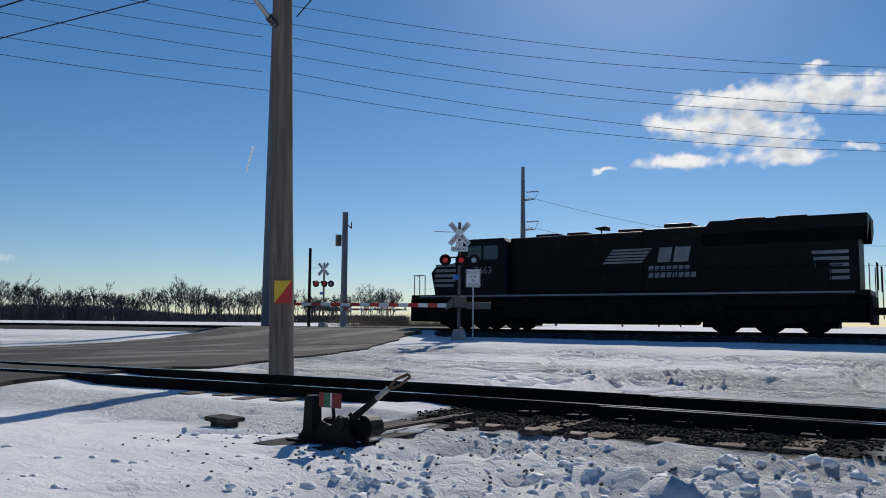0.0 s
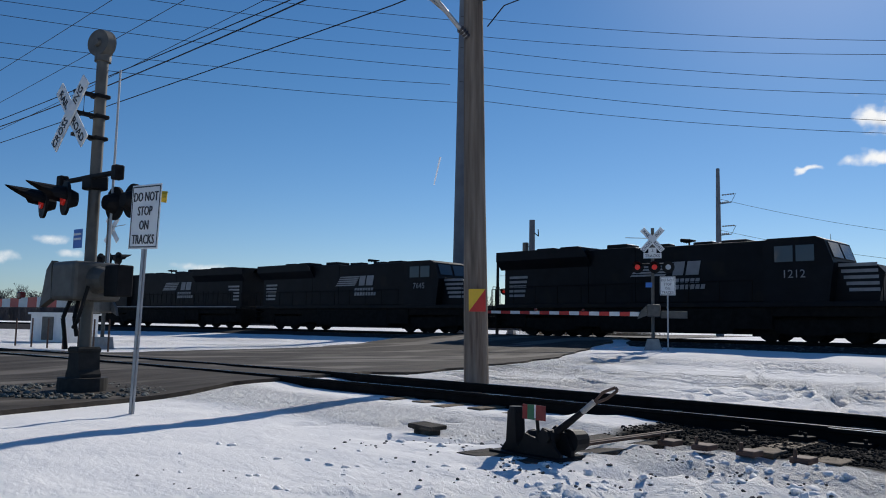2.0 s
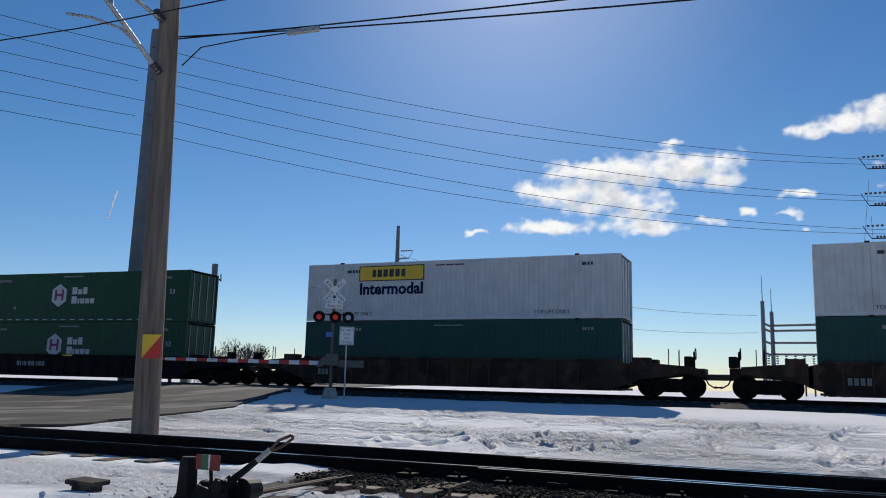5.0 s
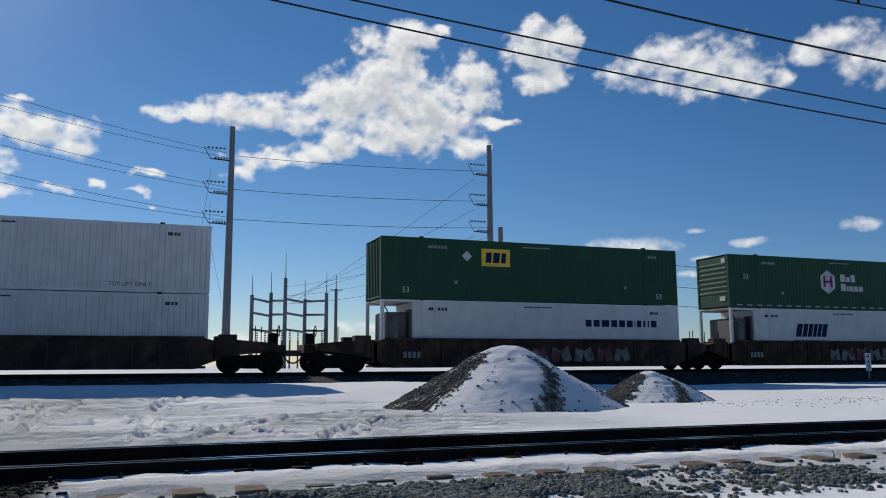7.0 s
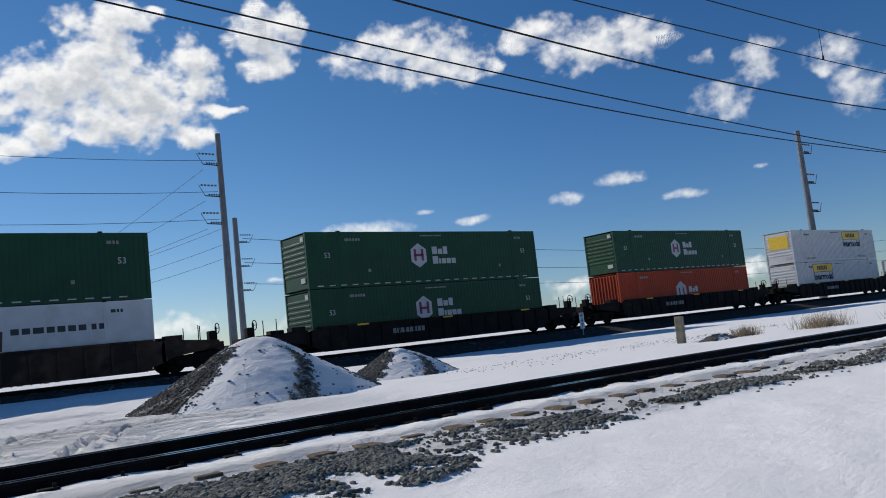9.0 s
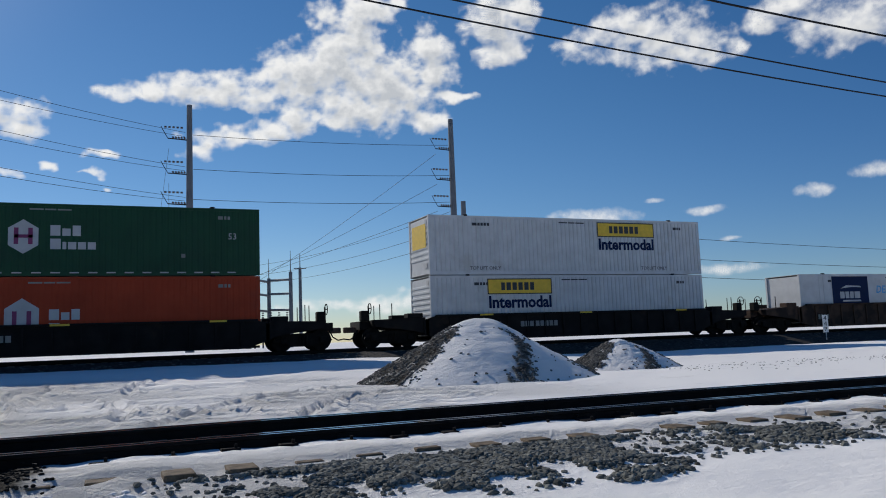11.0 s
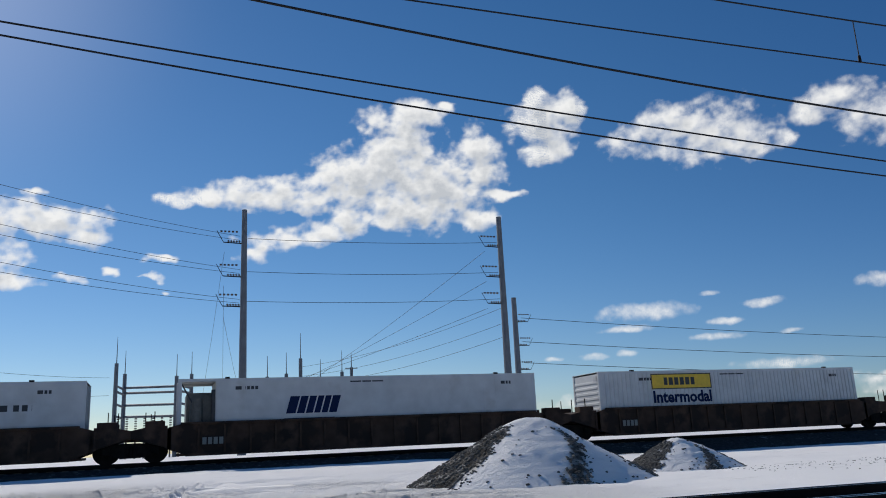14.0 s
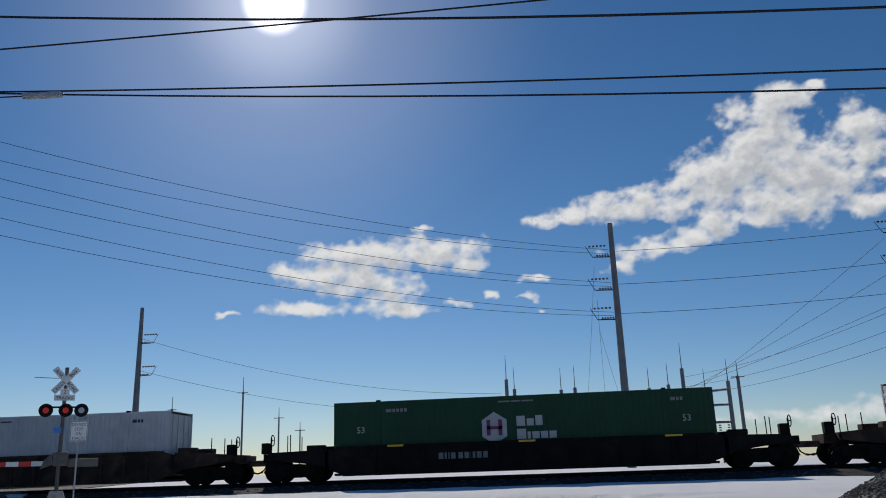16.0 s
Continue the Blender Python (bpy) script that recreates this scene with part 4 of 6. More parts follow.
    s.tube((10.1, 0, 4.45), (10.1, 0, 4.85), 0.04, 0.04, 6)
    part("horn", s, M["dark"], loco)
    s = Shape()
    s.box(7.3, 14.3, -1.42, 1.42, 0.28, 1.5, 0.15)
    # plain boxes added to block the view through under the frame
    s.box(6.2, 15.4, -1.2, 1.2, 0.7, 1.5)
    s.box(1.2, 20.4, -1.3, 1.3, 1.1, 1.55)
    s.box(1.6, 20.0, -0.6, 0.6, 0.42, 1.2)
    for a, b in ((0.55, 2.3), (L - 2.3, L - 0.55)):
        s.box(a, b, -1.15, 1.15, 0.45, 1.5)
    s.box(5.6, 7.4, -1.35, 1.35, 0.5, 1.5, 0.05)
    s.box(14.2, 15.9, -1.35, 1.35, 0.5, 1.5, 0.05)
    part("fuel_tank", s, M["under"], loco)
    s = Shape()
    for yy in (-1.46, 1.46):
        for px in (0.55, 1.2):
            s.tube((px, yy, 1.72), (px, yy, 2.75), 0.022, 0.022, 6)
        for i in range(10):
            px = 6.4 + i * 1.5
            s.tube((px, yy, 1.72), (px, yy, 2.7), 0.02, 0.02, 6)
        s.tube((6.4, yy, 2.7), (20.3, yy, 2.7), 0.02, 0.02, 6)
        for px in (21.2, 21.45):
            s.tube((px, yy, 0.6), (px, yy, 2.75), 0.022, 0.022, 6)
        s.tube((0.55, yy, 2.75), (1.2, yy, 2.75), 0.02, 0.02, 6)
    for px in (0.5, 21.45):
        for yy in (-0.9, 0.9):
            s.tube((px, yy, 1.7), (px, yy, 2.75), 0.022, 0.022, 6)
        s.path([(px, -1.46, 2.75), (px, -0.9, 2.75)], 0.02)
        s.path([(px, 1.46, 2.75), (px, 0.9, 2.75)], 0.02)
    part("handrail", s, M["under"], loco)
    for px, sg in ((0.45, -1), (L - 0.45, 1)):
        s = Shape()
        for st in range(3):
            c, d = sorted((px, px + sg * -0.5))
            for yy in (-1.5, 1.15):
                s.box(c, d, yy, yy + 0.35, 0.45 + st * 0.4, 0.5 + st * 0.4)
        c, d = sorted((px, px + sg * 0.12))
        s.box(c, d, -1.45, 1.45, 0.35, 1.5, 0.03)
        c, d = sorted((px, px + sg * 0.75))
        s.box(c, d, -0.16, 0.16, 0.75, 1.05, 0.05)
        part("pilot", s, M["under"], loco)
    truck(loco, 4.2, 3, 0.53, 1.75)
    truck(loco, L - 4.2, 3, 0.53, 1.75)
    loco.scale = (1.03, 1, 1)
    # white stripes at both ends, emblem and lettering on the long hood, on the side seen from the yard
    flip = not faces_left
    fy = -1.0 if not flip else 1.0

    s, rear = Shape(), Shape()
    for i in range(5):
        zz = 2.15 + i * 0.26
        s.box(1.45 + i * 0.02, 2.6 + i * 0.1, fy * 0.962 - 0.006, fy * 0.962 + 0.006, zz, zz + 0.14)
        rear.box(19.4 - i * 0.05, 20.5, fy * 1.112 - 0.006, fy * 1.112 + 0.006, zz, zz + 0.14)
    part("end_stripes", s, M["locowhite"], loco, "white speed stripes")
    part("end_stripes", rear, M["locowhite"], loco, "white speed stripes")
    s = Shape()
    yy = fy * 1.13
    x1 = 10.55 if number == "7663" else 8.7
    for i in range(5):
        zz = 3.06 + i * 0.14
        if not flip:
            s.prism([(x1 + 0.1 * i, zz), (x1 + 1.8 + 0.1 * i, zz), (x1 + 1.9 + 0.1 * i, zz + 0.09), (x1 + 0.1 + 0.1 * i, zz + 0.09)], yy - 0.006, yy + 0.006)
        else:
            a = 21.6 - 8.9 - 0.1 * i
            s.prism([(a, zz), (a - 1.9, zz), (a - 2.0, zz + 0.09), (a - 0.1, zz + 0.09)], yy - 0.006, yy + 0.006)
    part("logo_stripes", s, M["locowhite"], loco, "white emblem stripes")
    base = x1 + 2.5 if not flip else 21.6 - 11.2
    sg = 1 if not flip else -1
    s = Shape()
    for u, w in ((0.0, 0.55), (0.68, 0.65)):
        s.prism([(base + sg * u, 3.06), (base + sg * (u + w), 3.06), (base + sg * (u + w + 0.12), 3.72), (base + sg * (u + 0.12), 3.72)], yy - 0.006, yy + 0.006)
    for row, n in ((2.68, 7), (2.38, 8)):
        for i in range(n):
            u = -0.4 + i * 0.26
            s.prism([(base + sg * u, row), (base + sg * (u + 0.2), row), (base + sg * (u + 0.24), row + 0.22), (base + sg * (u + 0.04), row + 0.22)], yy - 0.006, yy + 0.006)
    part("logo_letters", s, M["locowhite"], loco)
    if not flip:
        lettering(number, 0.5, M["locowhite"], loco, 4.6, -1.515, 2.75)
        MOVERS.append((loco, x0, 0.0))
    else:
        part_mesh("lettering", text_mesh(number, 0.5, M["locowhite"]), loco, Matrix.Translation((4.6, 1.515, 2.75)) @ Matrix.Rotation(radians(180), 4, "Z") @ FACE)
        MOVERS.append((loco, x0 + L * 1.03, 0.0, 180))
    return loco


locomotive(-25.15, True, "7663", "black road locomotive leading the train, cab forward")
locomotive(-2.2, False, "7645", "black road locomotive running long hood forward")
locomotive(20.95, False, "1212", "black road locomotive with cab next to the first well car")
well_car(46.75, "hubred", "hubdark", False, True, False)
well_car(66.55, "plain", "plain", True, True, False)
well_car(86.3, "hub", "hub", True, False, False)
well_car(110.0, "plain", "jb", False, False, True)
well_car(133.85, "hubhalf", "jb", False, True, True)
well_car(153.7, "hubhalf", "swift", True, True, True)
well_car(173.45, "jb", "jb", True, False, True)
well_car(197.1, "temp", "emp", False, True, True, 2)
well_car(216.6, "marten", "hub", True, True, True, 2)
well_car(236.1, "cre", "hub", True, False, True, 1)
well_car(260.0, "hub", "hub", False, False, False)
well_car(283.8, "huborange", "hub", False, False, False)
well_car(307.9, "jb", "jbr", False, False, False)
well_car(331.2, "kllm", None, False, False, True)
well_car(355.0, "cre", None, False, True, True)
well_car(374.6, "marten", None, True, True, True)
well_car(394.2, "jb", None, True, False, True)
well_car(417.9, "hub", None, False, False, False)
well_car(441.7, "jb", None, False, False, True)


def motions():
    for row in MOVERS:
        ob, x0, z = row[:3]
        turn = row[3] if len(row) > 3 else 0
        rows = []
        for k in range(33):
            t = k * 0.5
            x = x0 - SPEED * t
            a, b = (x, x + 16.0) if not turn else (x - 16.0, x)
            slope = math.degrees(math.atan2(far_y(b) - far_y(a), 16.0))
            rows.append((t, pose(x, far_y(x), FAR_RAIL + z, 0, 0, turn + slope)))
        walk(ob, rows)


# ---- small builders ----
def at_angle(az, dist):
    """Plan point at a bearing, clockwise from +y, and distance."""
    return dist * math.sin(radians(az)), dist * math.cos(radians(az))


def wire(a, b, sag, r, label, group, n=24, name="overhead_wire"):
    a, b = Vector(a), Vector(b)
    bm = bmesh.new()
    rings = []
    d = (b - a).normalized()
    side = d.cross(Vector((0, 0, 1))).normalized()
    up = side.cross(d)
    for i in range(n + 1):
        k = i / n
        p = a.lerp(b, k) - Vector((0, 0, 4 * sag * k * (1 - k)))
        rings.append([bm.verts.new(p + (side * math.cos(t) + up * math.sin(t)) * r) for t in (0, 1.257, 2.513, 3.77, 5.027)])
    for p, q in zip(rings, rings[1:]):
        for i in range(5):
            bm.faces.new((p[i], p[(i + 1) % 5], q[(i + 1) % 5], q[i]))
    me = bpy.data.meshes.new(name)
    bm.to_mesh(me)
    bm.free()
    me.materials.append(M["wire"])
    me.shade_smooth()
    return tagged(new(name, me), label, "wire", group)


def stones(name, label, spots, m, category="gravel", squash=0.7, sub=1):
    """Many small stones in one mesh; spots are x, y, z, radius."""
    base = bmesh.new()
    bmesh.ops.create_icosphere(base, subdivisions=sub, radius=1.0)
    bv = [v.co.copy() for v in base.verts]
    bf = [[v.index for v in f.verts] for f in base.faces]
    base.free()
    rnd = random.Random(7)
    verts, faces = [], []
    for x, y, z, r in spots:
        turn = Euler((rnd.random() * 6, rnd.random() * 6, rnd.random() * 6)).to_matrix()
        k = len(verts)
        sx, sy, sz = r * (0.7 + 0.6 * rnd.random()), r * (0.7 + 0.6 * rnd.random()), r * squash
        for v in bv:
            p = turn @ (v * ((0.8 + 0.4 * rnd.random()) if sub == 1 else 1 + 0.6 * noise.noise(v * 1.6 + Vector((k * 0.37, 0, 0))) + 0.4 * noise.noise(v * 3.4 + Vector((0, k * 0.31, 0)))))
            verts.append((x + p.x * sx, y + p.y * sy, z + p.z * sz))
        faces += [[i + k for i in f] for f in bf]
    me = bpy.data.meshes.new(name)
    me.from_pydata(verts, [], faces)
    me.materials.append(m)
    if sub > 1:
        me.shade_smooth()
    return tagged(new(name, me), label, category, kind="stuff")


# ---- crossing signals ----
def crossbuck(parent, z, y, material_edge=None):
    for sgn in (1, -1):
        s = Shape().box(-0.61, 0.61, -0.012, 0.012, -0.115, 0.115, 0.01)
        board = part("crossbuck_board", s, M["signwhite"], parent, "white crossbuck board with black letters")
        board.matrix_basis = Matrix.Translation((0, y - (0.03 if sgn > 0 else 0.0), z)) @ Matrix.Rotation(radians(-48 * sgn), 4, "Y")
        for word, cx in (("RAIL", -0.34), ("ROAD", 0.34)) if sgn < 0 else (("CROSS", -0.34), ("ING", 0.34)):
            part_mesh("lettering", text_mesh(word, 0.17, M["ink"]), board, Matrix.Translation((cx, -0.016, -0.06)) @ FACE)


def lamp_unit(parent, x, y, z, turn, lit, material_lens="lamp_on", hood=True):
    """A flashing light: round backing, lens, visor; it looks towards -y, turned about z."""
    base = Matrix.Translation((x, y, z)) @ Matrix.Rotation(radians(turn), 4, "Z")
    s = Shape()
    s.tube((0, -0.02, 0), (0, 0.02, 0), 0.25, 0.25, 24)
    s.tube((0, 0.02, 0), (0, 0.16, 0), 0.16, 0.1, 16)
    if hood:
        k = 10
        front = []
        for i in range(k + 1):
            t = radians(-15 + 210 * i / k)
            front.append((0.17 * math.cos(t), 0.17 * math.sin(t)))
        for (a0, b0), (a1, b1) in zip(front, front[1:]):
            s.bm.faces.new([s.bm.verts.new(v) for v in ((a0, -0.02, b0), (a1, -0.02, b1), (a1, -0.18 - 0.36 * max(0.0, b1 / 0.17), b1 + 0.03), (a0, -0.18 - 0.36 * max(0.0, b0 / 0.17), b0 + 0.03))])
    housing = part("light_housing", s, M["dark"], parent)
    housing.matrix_basis = base
    s = Shape().tube((0, -0.05, 0), (0, -0.02, 0), 0.105, 0.11, 20)
    part("lens", s, M[material_lens] if lit else M["lamp_off" if material_lens == "lamp_on" else material_lens], housing)


def sign_board(parent, x, y, z, w=0.6, h=0.75):
    """The four-line sign; z is its lower edge."""
    board = part("sign_panel", Shape().box(x - w / 2, x + w / 2, y - 0.006, y, z, z + h, 0.003), M["signwhite"], parent, "white sign with black border and words")
    s = Shape()
    e, t = 0.018, 0.014
    for a, b, c, d in ((x - w / 2 + e, x + w / 2 - e, z + e, z + e + t), (x - w / 2 + e, x + w / 2 - e, z + h - e - t, z + h - e), (x - w / 2 + e, x - w / 2 + e + t, z + e + t, z + h - e - t), (x + w / 2 - e - t, x + w / 2 - e, z + e + t, z + h - e - t)):
        s.box(a, b, y - 0.009, y - 0.007, c, d)
    part("border", s, M["ink"], board)
    for i, word in enumerate(("DO NOT", "STOP", "ON", "TRACKS")):
        part_mesh("lettering", text_mesh(word, 0.155, M["ink"]), board, Matrix.Translation((x, y - 0.01, z + h - 0.195 - i * 0.165)) @ FACE @ Matrix.Diagonal((0.8, 1, 1, 1)))


def gate_arm(parent, start, way, length, z):
    """Red and white striped arm from start along way."""
    w = Vector((*way, 0)).normalized()
    k = max(4, round(length / 0.42))
    for i in range(k):
        a = Vector((*start, z)) + w * (length * i / k)
        b = Vector((*start, z)) + w * (length * (i + 1) / k)
        s = Shape()
        n = Vector((-w.y, w.x, 0)) * 0.02
        r0, r1 = 0.09 - 0.035 * i / k, 0.09 - 0.035 * (i + 1) / k
        vs = [s.bm.verts.new(p) for p in (a - n - Vector((0, 0, r0)), b - n - Vector((0, 0, r1)), b - n + Vector((0, 0, r1)), a - n + Vector((0, 0, r0)), a + n - Vector((0, 0, r0)), b + n - Vector((0, 0, r1)), b + n + Vector((0, 0, r1)), a + n + Vector((0, 0, r0)))]
        for f in ((0, 1, 2, 3), (7, 6, 5, 4), (0, 4, 5, 1), (3, 2, 6, 7), (0, 3, 7, 4), (1, 5, 6, 2)):
            s.bm.faces.new([vs[j] for j in f])
        part("gate_stripe", s, M["red"] if i % 2 else M["white"], parent)
    for f in (0.35, 0.65, 0.98):
        p = Vector((*start, z)) + w * (length * f) + Vector((0, 0, 0.12))
        part("gate_lamp", Shape().box(p.x - 0.06, p.x + 0.06, p.y - 0.05, p.y + 0.05, p.z - 0.06, p.z + 0.06, 0.02), M["lamp_off"], parent)


def near_signal():
    x, y = -12.25, 4.38
    g = ground_z(x, y) + 0.02
    sg = thing("crossing_signal", "tall grey crossing signal mast with gate mechanism beside the road", "crossing signal", pose(x, y, g, 0, 0, 9), "crossing signals")
    s = Shape()
    s.tube((0, 0, -0.1), (0, 0, 0.2), 0.35, 0.34, 28)
    part("foundation", s, M["base"], sg)
    s = Shape()
    s.prism([(-0.2, 0.2), (0.2, 0.2), (0.2, 0.25), (0.16, 0.32), (0.13, 0.64), (-0.13, 0.64), (-0.16, 0.32), (-0.2, 0.25)], -0.16, 0.16)
    s.box(-0.15, 0.15, -0.18, 0.18, 0.56, 0.63, 0.02)
    part("junction_box_base", s, M["base"], sg)
    part("mast", Shape().tube((0, 0, 0.6), (0, 0, 4.95), 0.085, 0.085, 20), M["alu"], sg, "", True)
    s = Shape()
    s.tube((0, 0, 4.9), (0, 0, 5.02), 0.12, 0.12, 18)
    s.tube((0.02, -0.11, 5.17), (-0.02, 0.03, 5.17), 0.2, 0.225, 26)
    s.tube((-0.02, 0.03, 5.17), (-0.03, 0.1, 5.17), 0.225, 0.16, 26)
    s.tube((0.03, -0.15, 5.17), (0.02, -0.11, 5.17), 0.05, 0.07, 12)
    part("bell", s, M["alu"], sg, "grey domed warning bell", True)
    crossbuck(sg, 4.0, -0.42)
    for z in (3.72, 4.05, 4.36):
        part("bracket", Shape().box(-0.04, 0.04, -0.4, 0.0, z - 0.025, z + 0.025).box(-0.11, 0.11, -0.11, 0.11, z - 0.03, z + 0.03, 0.02), M["dark"], sg)
    s = Shape()
    s.box(-0.14, 0.14, -0.14, 0.14, 2.94, 3.16, 0.03)
    s.tube((-0.85, -0.1, 3.12), (0.85, -0.1, 3.12), 0.04, 0.04, 10)
    for px in (-0.78, 0.78):
        s.box(px - 0.07, px + 0.07, -0.17, -0.03, 3.01, 3.22, 0.02)
    part("light_arm", s, M["dark"], sg)
    for px in (-0.75, -0.1):
        lamp_unit(sg, px, -0.38, 2.78, -14, True)
    lamp_unit(sg, 0.32, 0.15, 2.74, 178, False)
    lamp_unit(sg, 0.8, 0.15, 2.74, 178, False)
    part("side_visor", Shape().tube((0.9, 0.2, 2.84), (1.1, 0.5, 2.82), 0.07, 0.085, 14), M["yellow"], sg, "yellowed lamp visor")
    part("number_plate", Shape().box(-0.3, -0.06, -0.12, -0.11, 2.08, 2.36), M["blue"], sg, "small blue notice")
    bars(sg, "notice_bar", M["signwhite"], -0.28, 2.2, (0.2,), 0.03, -0.121)
    bars(sg, "notice_bar", M["signwhite"], -0.28, 2.27, (0.2,), 0.03, -0.121)
    s = Shape()
    s.box(-0.3, 0.36, -0.42, 0.32, 1.3, 1.86, 0.06)
    s.prism([(-0.3, 1.33), (-0.62, 1.2), (-0.48, 1.75), (-0.34, 1.88)], -0.4, -0.3)
    s.prism([(-0.3, 1.33), (-0.62, 1.2), (-0.48, 1.75), (-0.34, 1.88)], 0.2, 0.3)
    s.tube((0.36, -0.05, 1.6), (0.62, -0.05, 1.6), 0.2, 0.14, 16)
    part("gate_mechanism", s, M["alu"], sg, "grey gate mechanism housing")
    s = Shape()
    s.box(0.62, 0.98, -0.12, 0.12, 1.36, 1.8, 0.02)
    part("counterweight", s, M["dark"], sg)
    s = Shape()
    s.path([(0.12, -0.2, 1.33), (0.22, -0.3, 1.05), (0.16, -0.22, 0.8)], 0.03, 8)
    part("cable", s, M["dark"], sg)
    s = Shape().path([(-0.1, -0.2, 1.33), (-0.18, -0.26, 1.05), (-0.16, -0.2, 0.6)], 0.03, 8)
    part("cable", s, M["dark"], sg)
    s = Shape()
    s.path([(0.45, -0.25, 1.5), (0.38, -0.34, 1.0), (0.2, -0.3, 0.92)], 0.025, 8)
    part("cable", s, M["dark"], sg)
    gate_arm(sg, (-0.55, 0.0), (-1, 0.12), 6.0, 1.3)
    part("aerial_rod", Shape().tube((0.28, 0.12, 1.6), (0.3, 0.12, 4.75), 0.022, 0.016, 8), M["galv"], sg)
    rnd = random.Random(3)
    spots = []
    for i in range(420):
        a, r = rnd.random() * 6.28, 0.5 + 0.75 * math.sqrt(rnd.random())
        spots.append((x + r * math.cos(a) * 1.1, y + r * math.sin(a), g + 0.02, 0.02 + 0.025 * rnd.random()))
    stones("gravel_ring", "grey gravel round the signal foundation", spots, M["stone"])


def sign_post(x, y, z, turn, top, label):
    g = ground_z(x, y) if z is None else z
    p = thing("road_sign", label, "road sign", pose(x, y, g, 0, 0, turn), "road signs")
    s = Shape()
    s.box(-0.03, 0.03, 0.0, 0.012, -0.1, top - 0.2)
    s.box(-0.03, -0.022, 0.0, 0.035, -0.1, top - 0.2)
    s.box(0.022, 0.03, 0.0, 0.035, -0.1, top - 0.2)
    part("post", s, M["galv"], p, "perforated galvanised post")
    sign_board(p, 0, -0.002, top - 0.75)
    return p


def far_signal(x, y, z, turn, label, lit, arm, extra):
    sg = thing("crossing_signal", label, "crossing signal", pose(x, y, z, 0, 0, turn), "crossing signals")
    part("foundation", Shape().prism([(-0.35, 0), (0.35, 0), (0.22, 0.45), (-0.22, 0.45)], -0.3, 0.3), M["concrete"], sg)
    part("mast", Shape().tube((0, 0, 0.4), (0, 0, 5.0), 0.07, 0.07, 14), M["alu"], sg, "", True)
    crossbuck(sg, 4.5, -0.12)
    if extra:
        plate = part("track_count_plate", Shape().box(-0.36, 0.36, -0.14, -0.125, 3.74, 3.96).box(-0.16, 0.16, -0.14, -0.125, 3.96, 4.18), M["signwhite"], sg, "white plate with the number of tracks")
        part_mesh("lettering", text_mesh("2", 0.2, M["ink"]), plate, Matrix.Translation((0, -0.145, 4.0)) @ FACE)
        part_mesh("lettering", text_mesh("TRACKS", 0.16, M["ink"]), plate, Matrix.Translation((0, -0.145, 3.79)) @ FACE)
    part("light_arm", Shape().tube((-0.75, -0.05, 3.5), (0.75, -0.05, 3.5), 0.035, 0.035, 8), M["dark"], sg)
    lamp_unit(sg, -0.6, -0.1, 3.38, 0, lit)
    lamp_unit(sg, 0.08, -0.1, 3.38, 0, lit)
    lamp_unit(sg, 0.62, -0.1, 3.38, 0, True, "lens", False)
    s = Shape()
    s.box(-0.22, 0.3, -0.3, 0.3, 1.35, 1.85, 0.05)
    s.prism([(-0.22, 1.4), (-0.6, 1.25), (-0.5, 1.55), (-0.25, 1.8)], -0.25, -0.15)
    part("gate_mechanism", s, M["alu"], sg, "grey gate mechanism housing")
    part("counterweight", Shape().box(0.3, 1.35, -0.05, 0.05, 1.3, 1.6, 0.02), M["alu"], sg)
    part("notice", Shape().box(-0.28, -0.02, -0.1, -0.085, 2.55, 2.75), M["blue"], sg, "small blue notice")
    part("aerial_rod", Shape().tube((-1.1, 0, 4.62), (0, 0, 4.58), 0.015, 0.015, 6), M["galv"], sg)
    if arm:
        gate_arm(sg, (-0.5, -0.1), arm[:2], arm[2], 1.45)
    return sg


near_signal()
sign_post(-9.26, 3.87, None, 9, 2.62, "white four-line traffic sign on a leaning galvanised post").rotation_euler[1] = radians(2.2)
far_signal(-18.2, 28.9, ground_z(-18, 29) - 0.02, 30, "crossing signal with crossbuck, red lights and a lowered gate", True, (-1, -0.05, 6.6), True)
sign_post(-17.3, 28.55, ground_z(-18, 28.4), 30, 2.95, "white four-line traffic sign beside the far crossing signal")
far_signal(-30.9, 11.55, ground_z(-31, 11.5), 190, "crossing signal across the road, seen from behind", False, None, False)
sx, sy = at_angle(-41.9, 62)
far_signal(sx, sy, ground_z(sx, sy), 20, "distant crossing signal beyond the main line with lit red lights", True, (1, 0.1, 7.0), False)


# ---- poles and the overhead line ----
def wooden_pole(x, y, r0, r1, h, lean, label):
    g = ground_z(x, y) - 0.3
    p = thing("utility_pole", label, "utility pole", pose(x, y, g, 0, lean, 0), "wooden utility poles")
    bm = bmesh.new()
    k, n = 20, 26
    rings = []
    for j in range(n + 1):
        z = (h + 0.3) * j / n
        r = r0 + (r1 - r0) * j / n
        rings.append([bm.verts.new(((r + 0.008 * noise.noise(Vector((math.cos(t) * 2.5, math.sin(t) * 2.5, z * 0.4 + x)))) * math.cos(t), (r + 0.008 * noise.noise(Vector((math.cos(t) * 2.5, math.sin(t) * 2.5, z * 0.4 + x)))) * math.sin(t), z)) for t in [6.2832 * i / k for i in range(k)]])
    for a, b in zip(rings, rings[1:]):
        for i in range(k):
            bm.faces.new((a[i], a[(i + 1) % k], b[(i + 1) % k], b[i]))
    bm.faces.new(rings[-1])
    s = Shape()
    s.bm.free()
    s.bm = bm
    part("shaft", s, M["wood"], p, "grey weathered wooden shaft with knots", True)
    return p


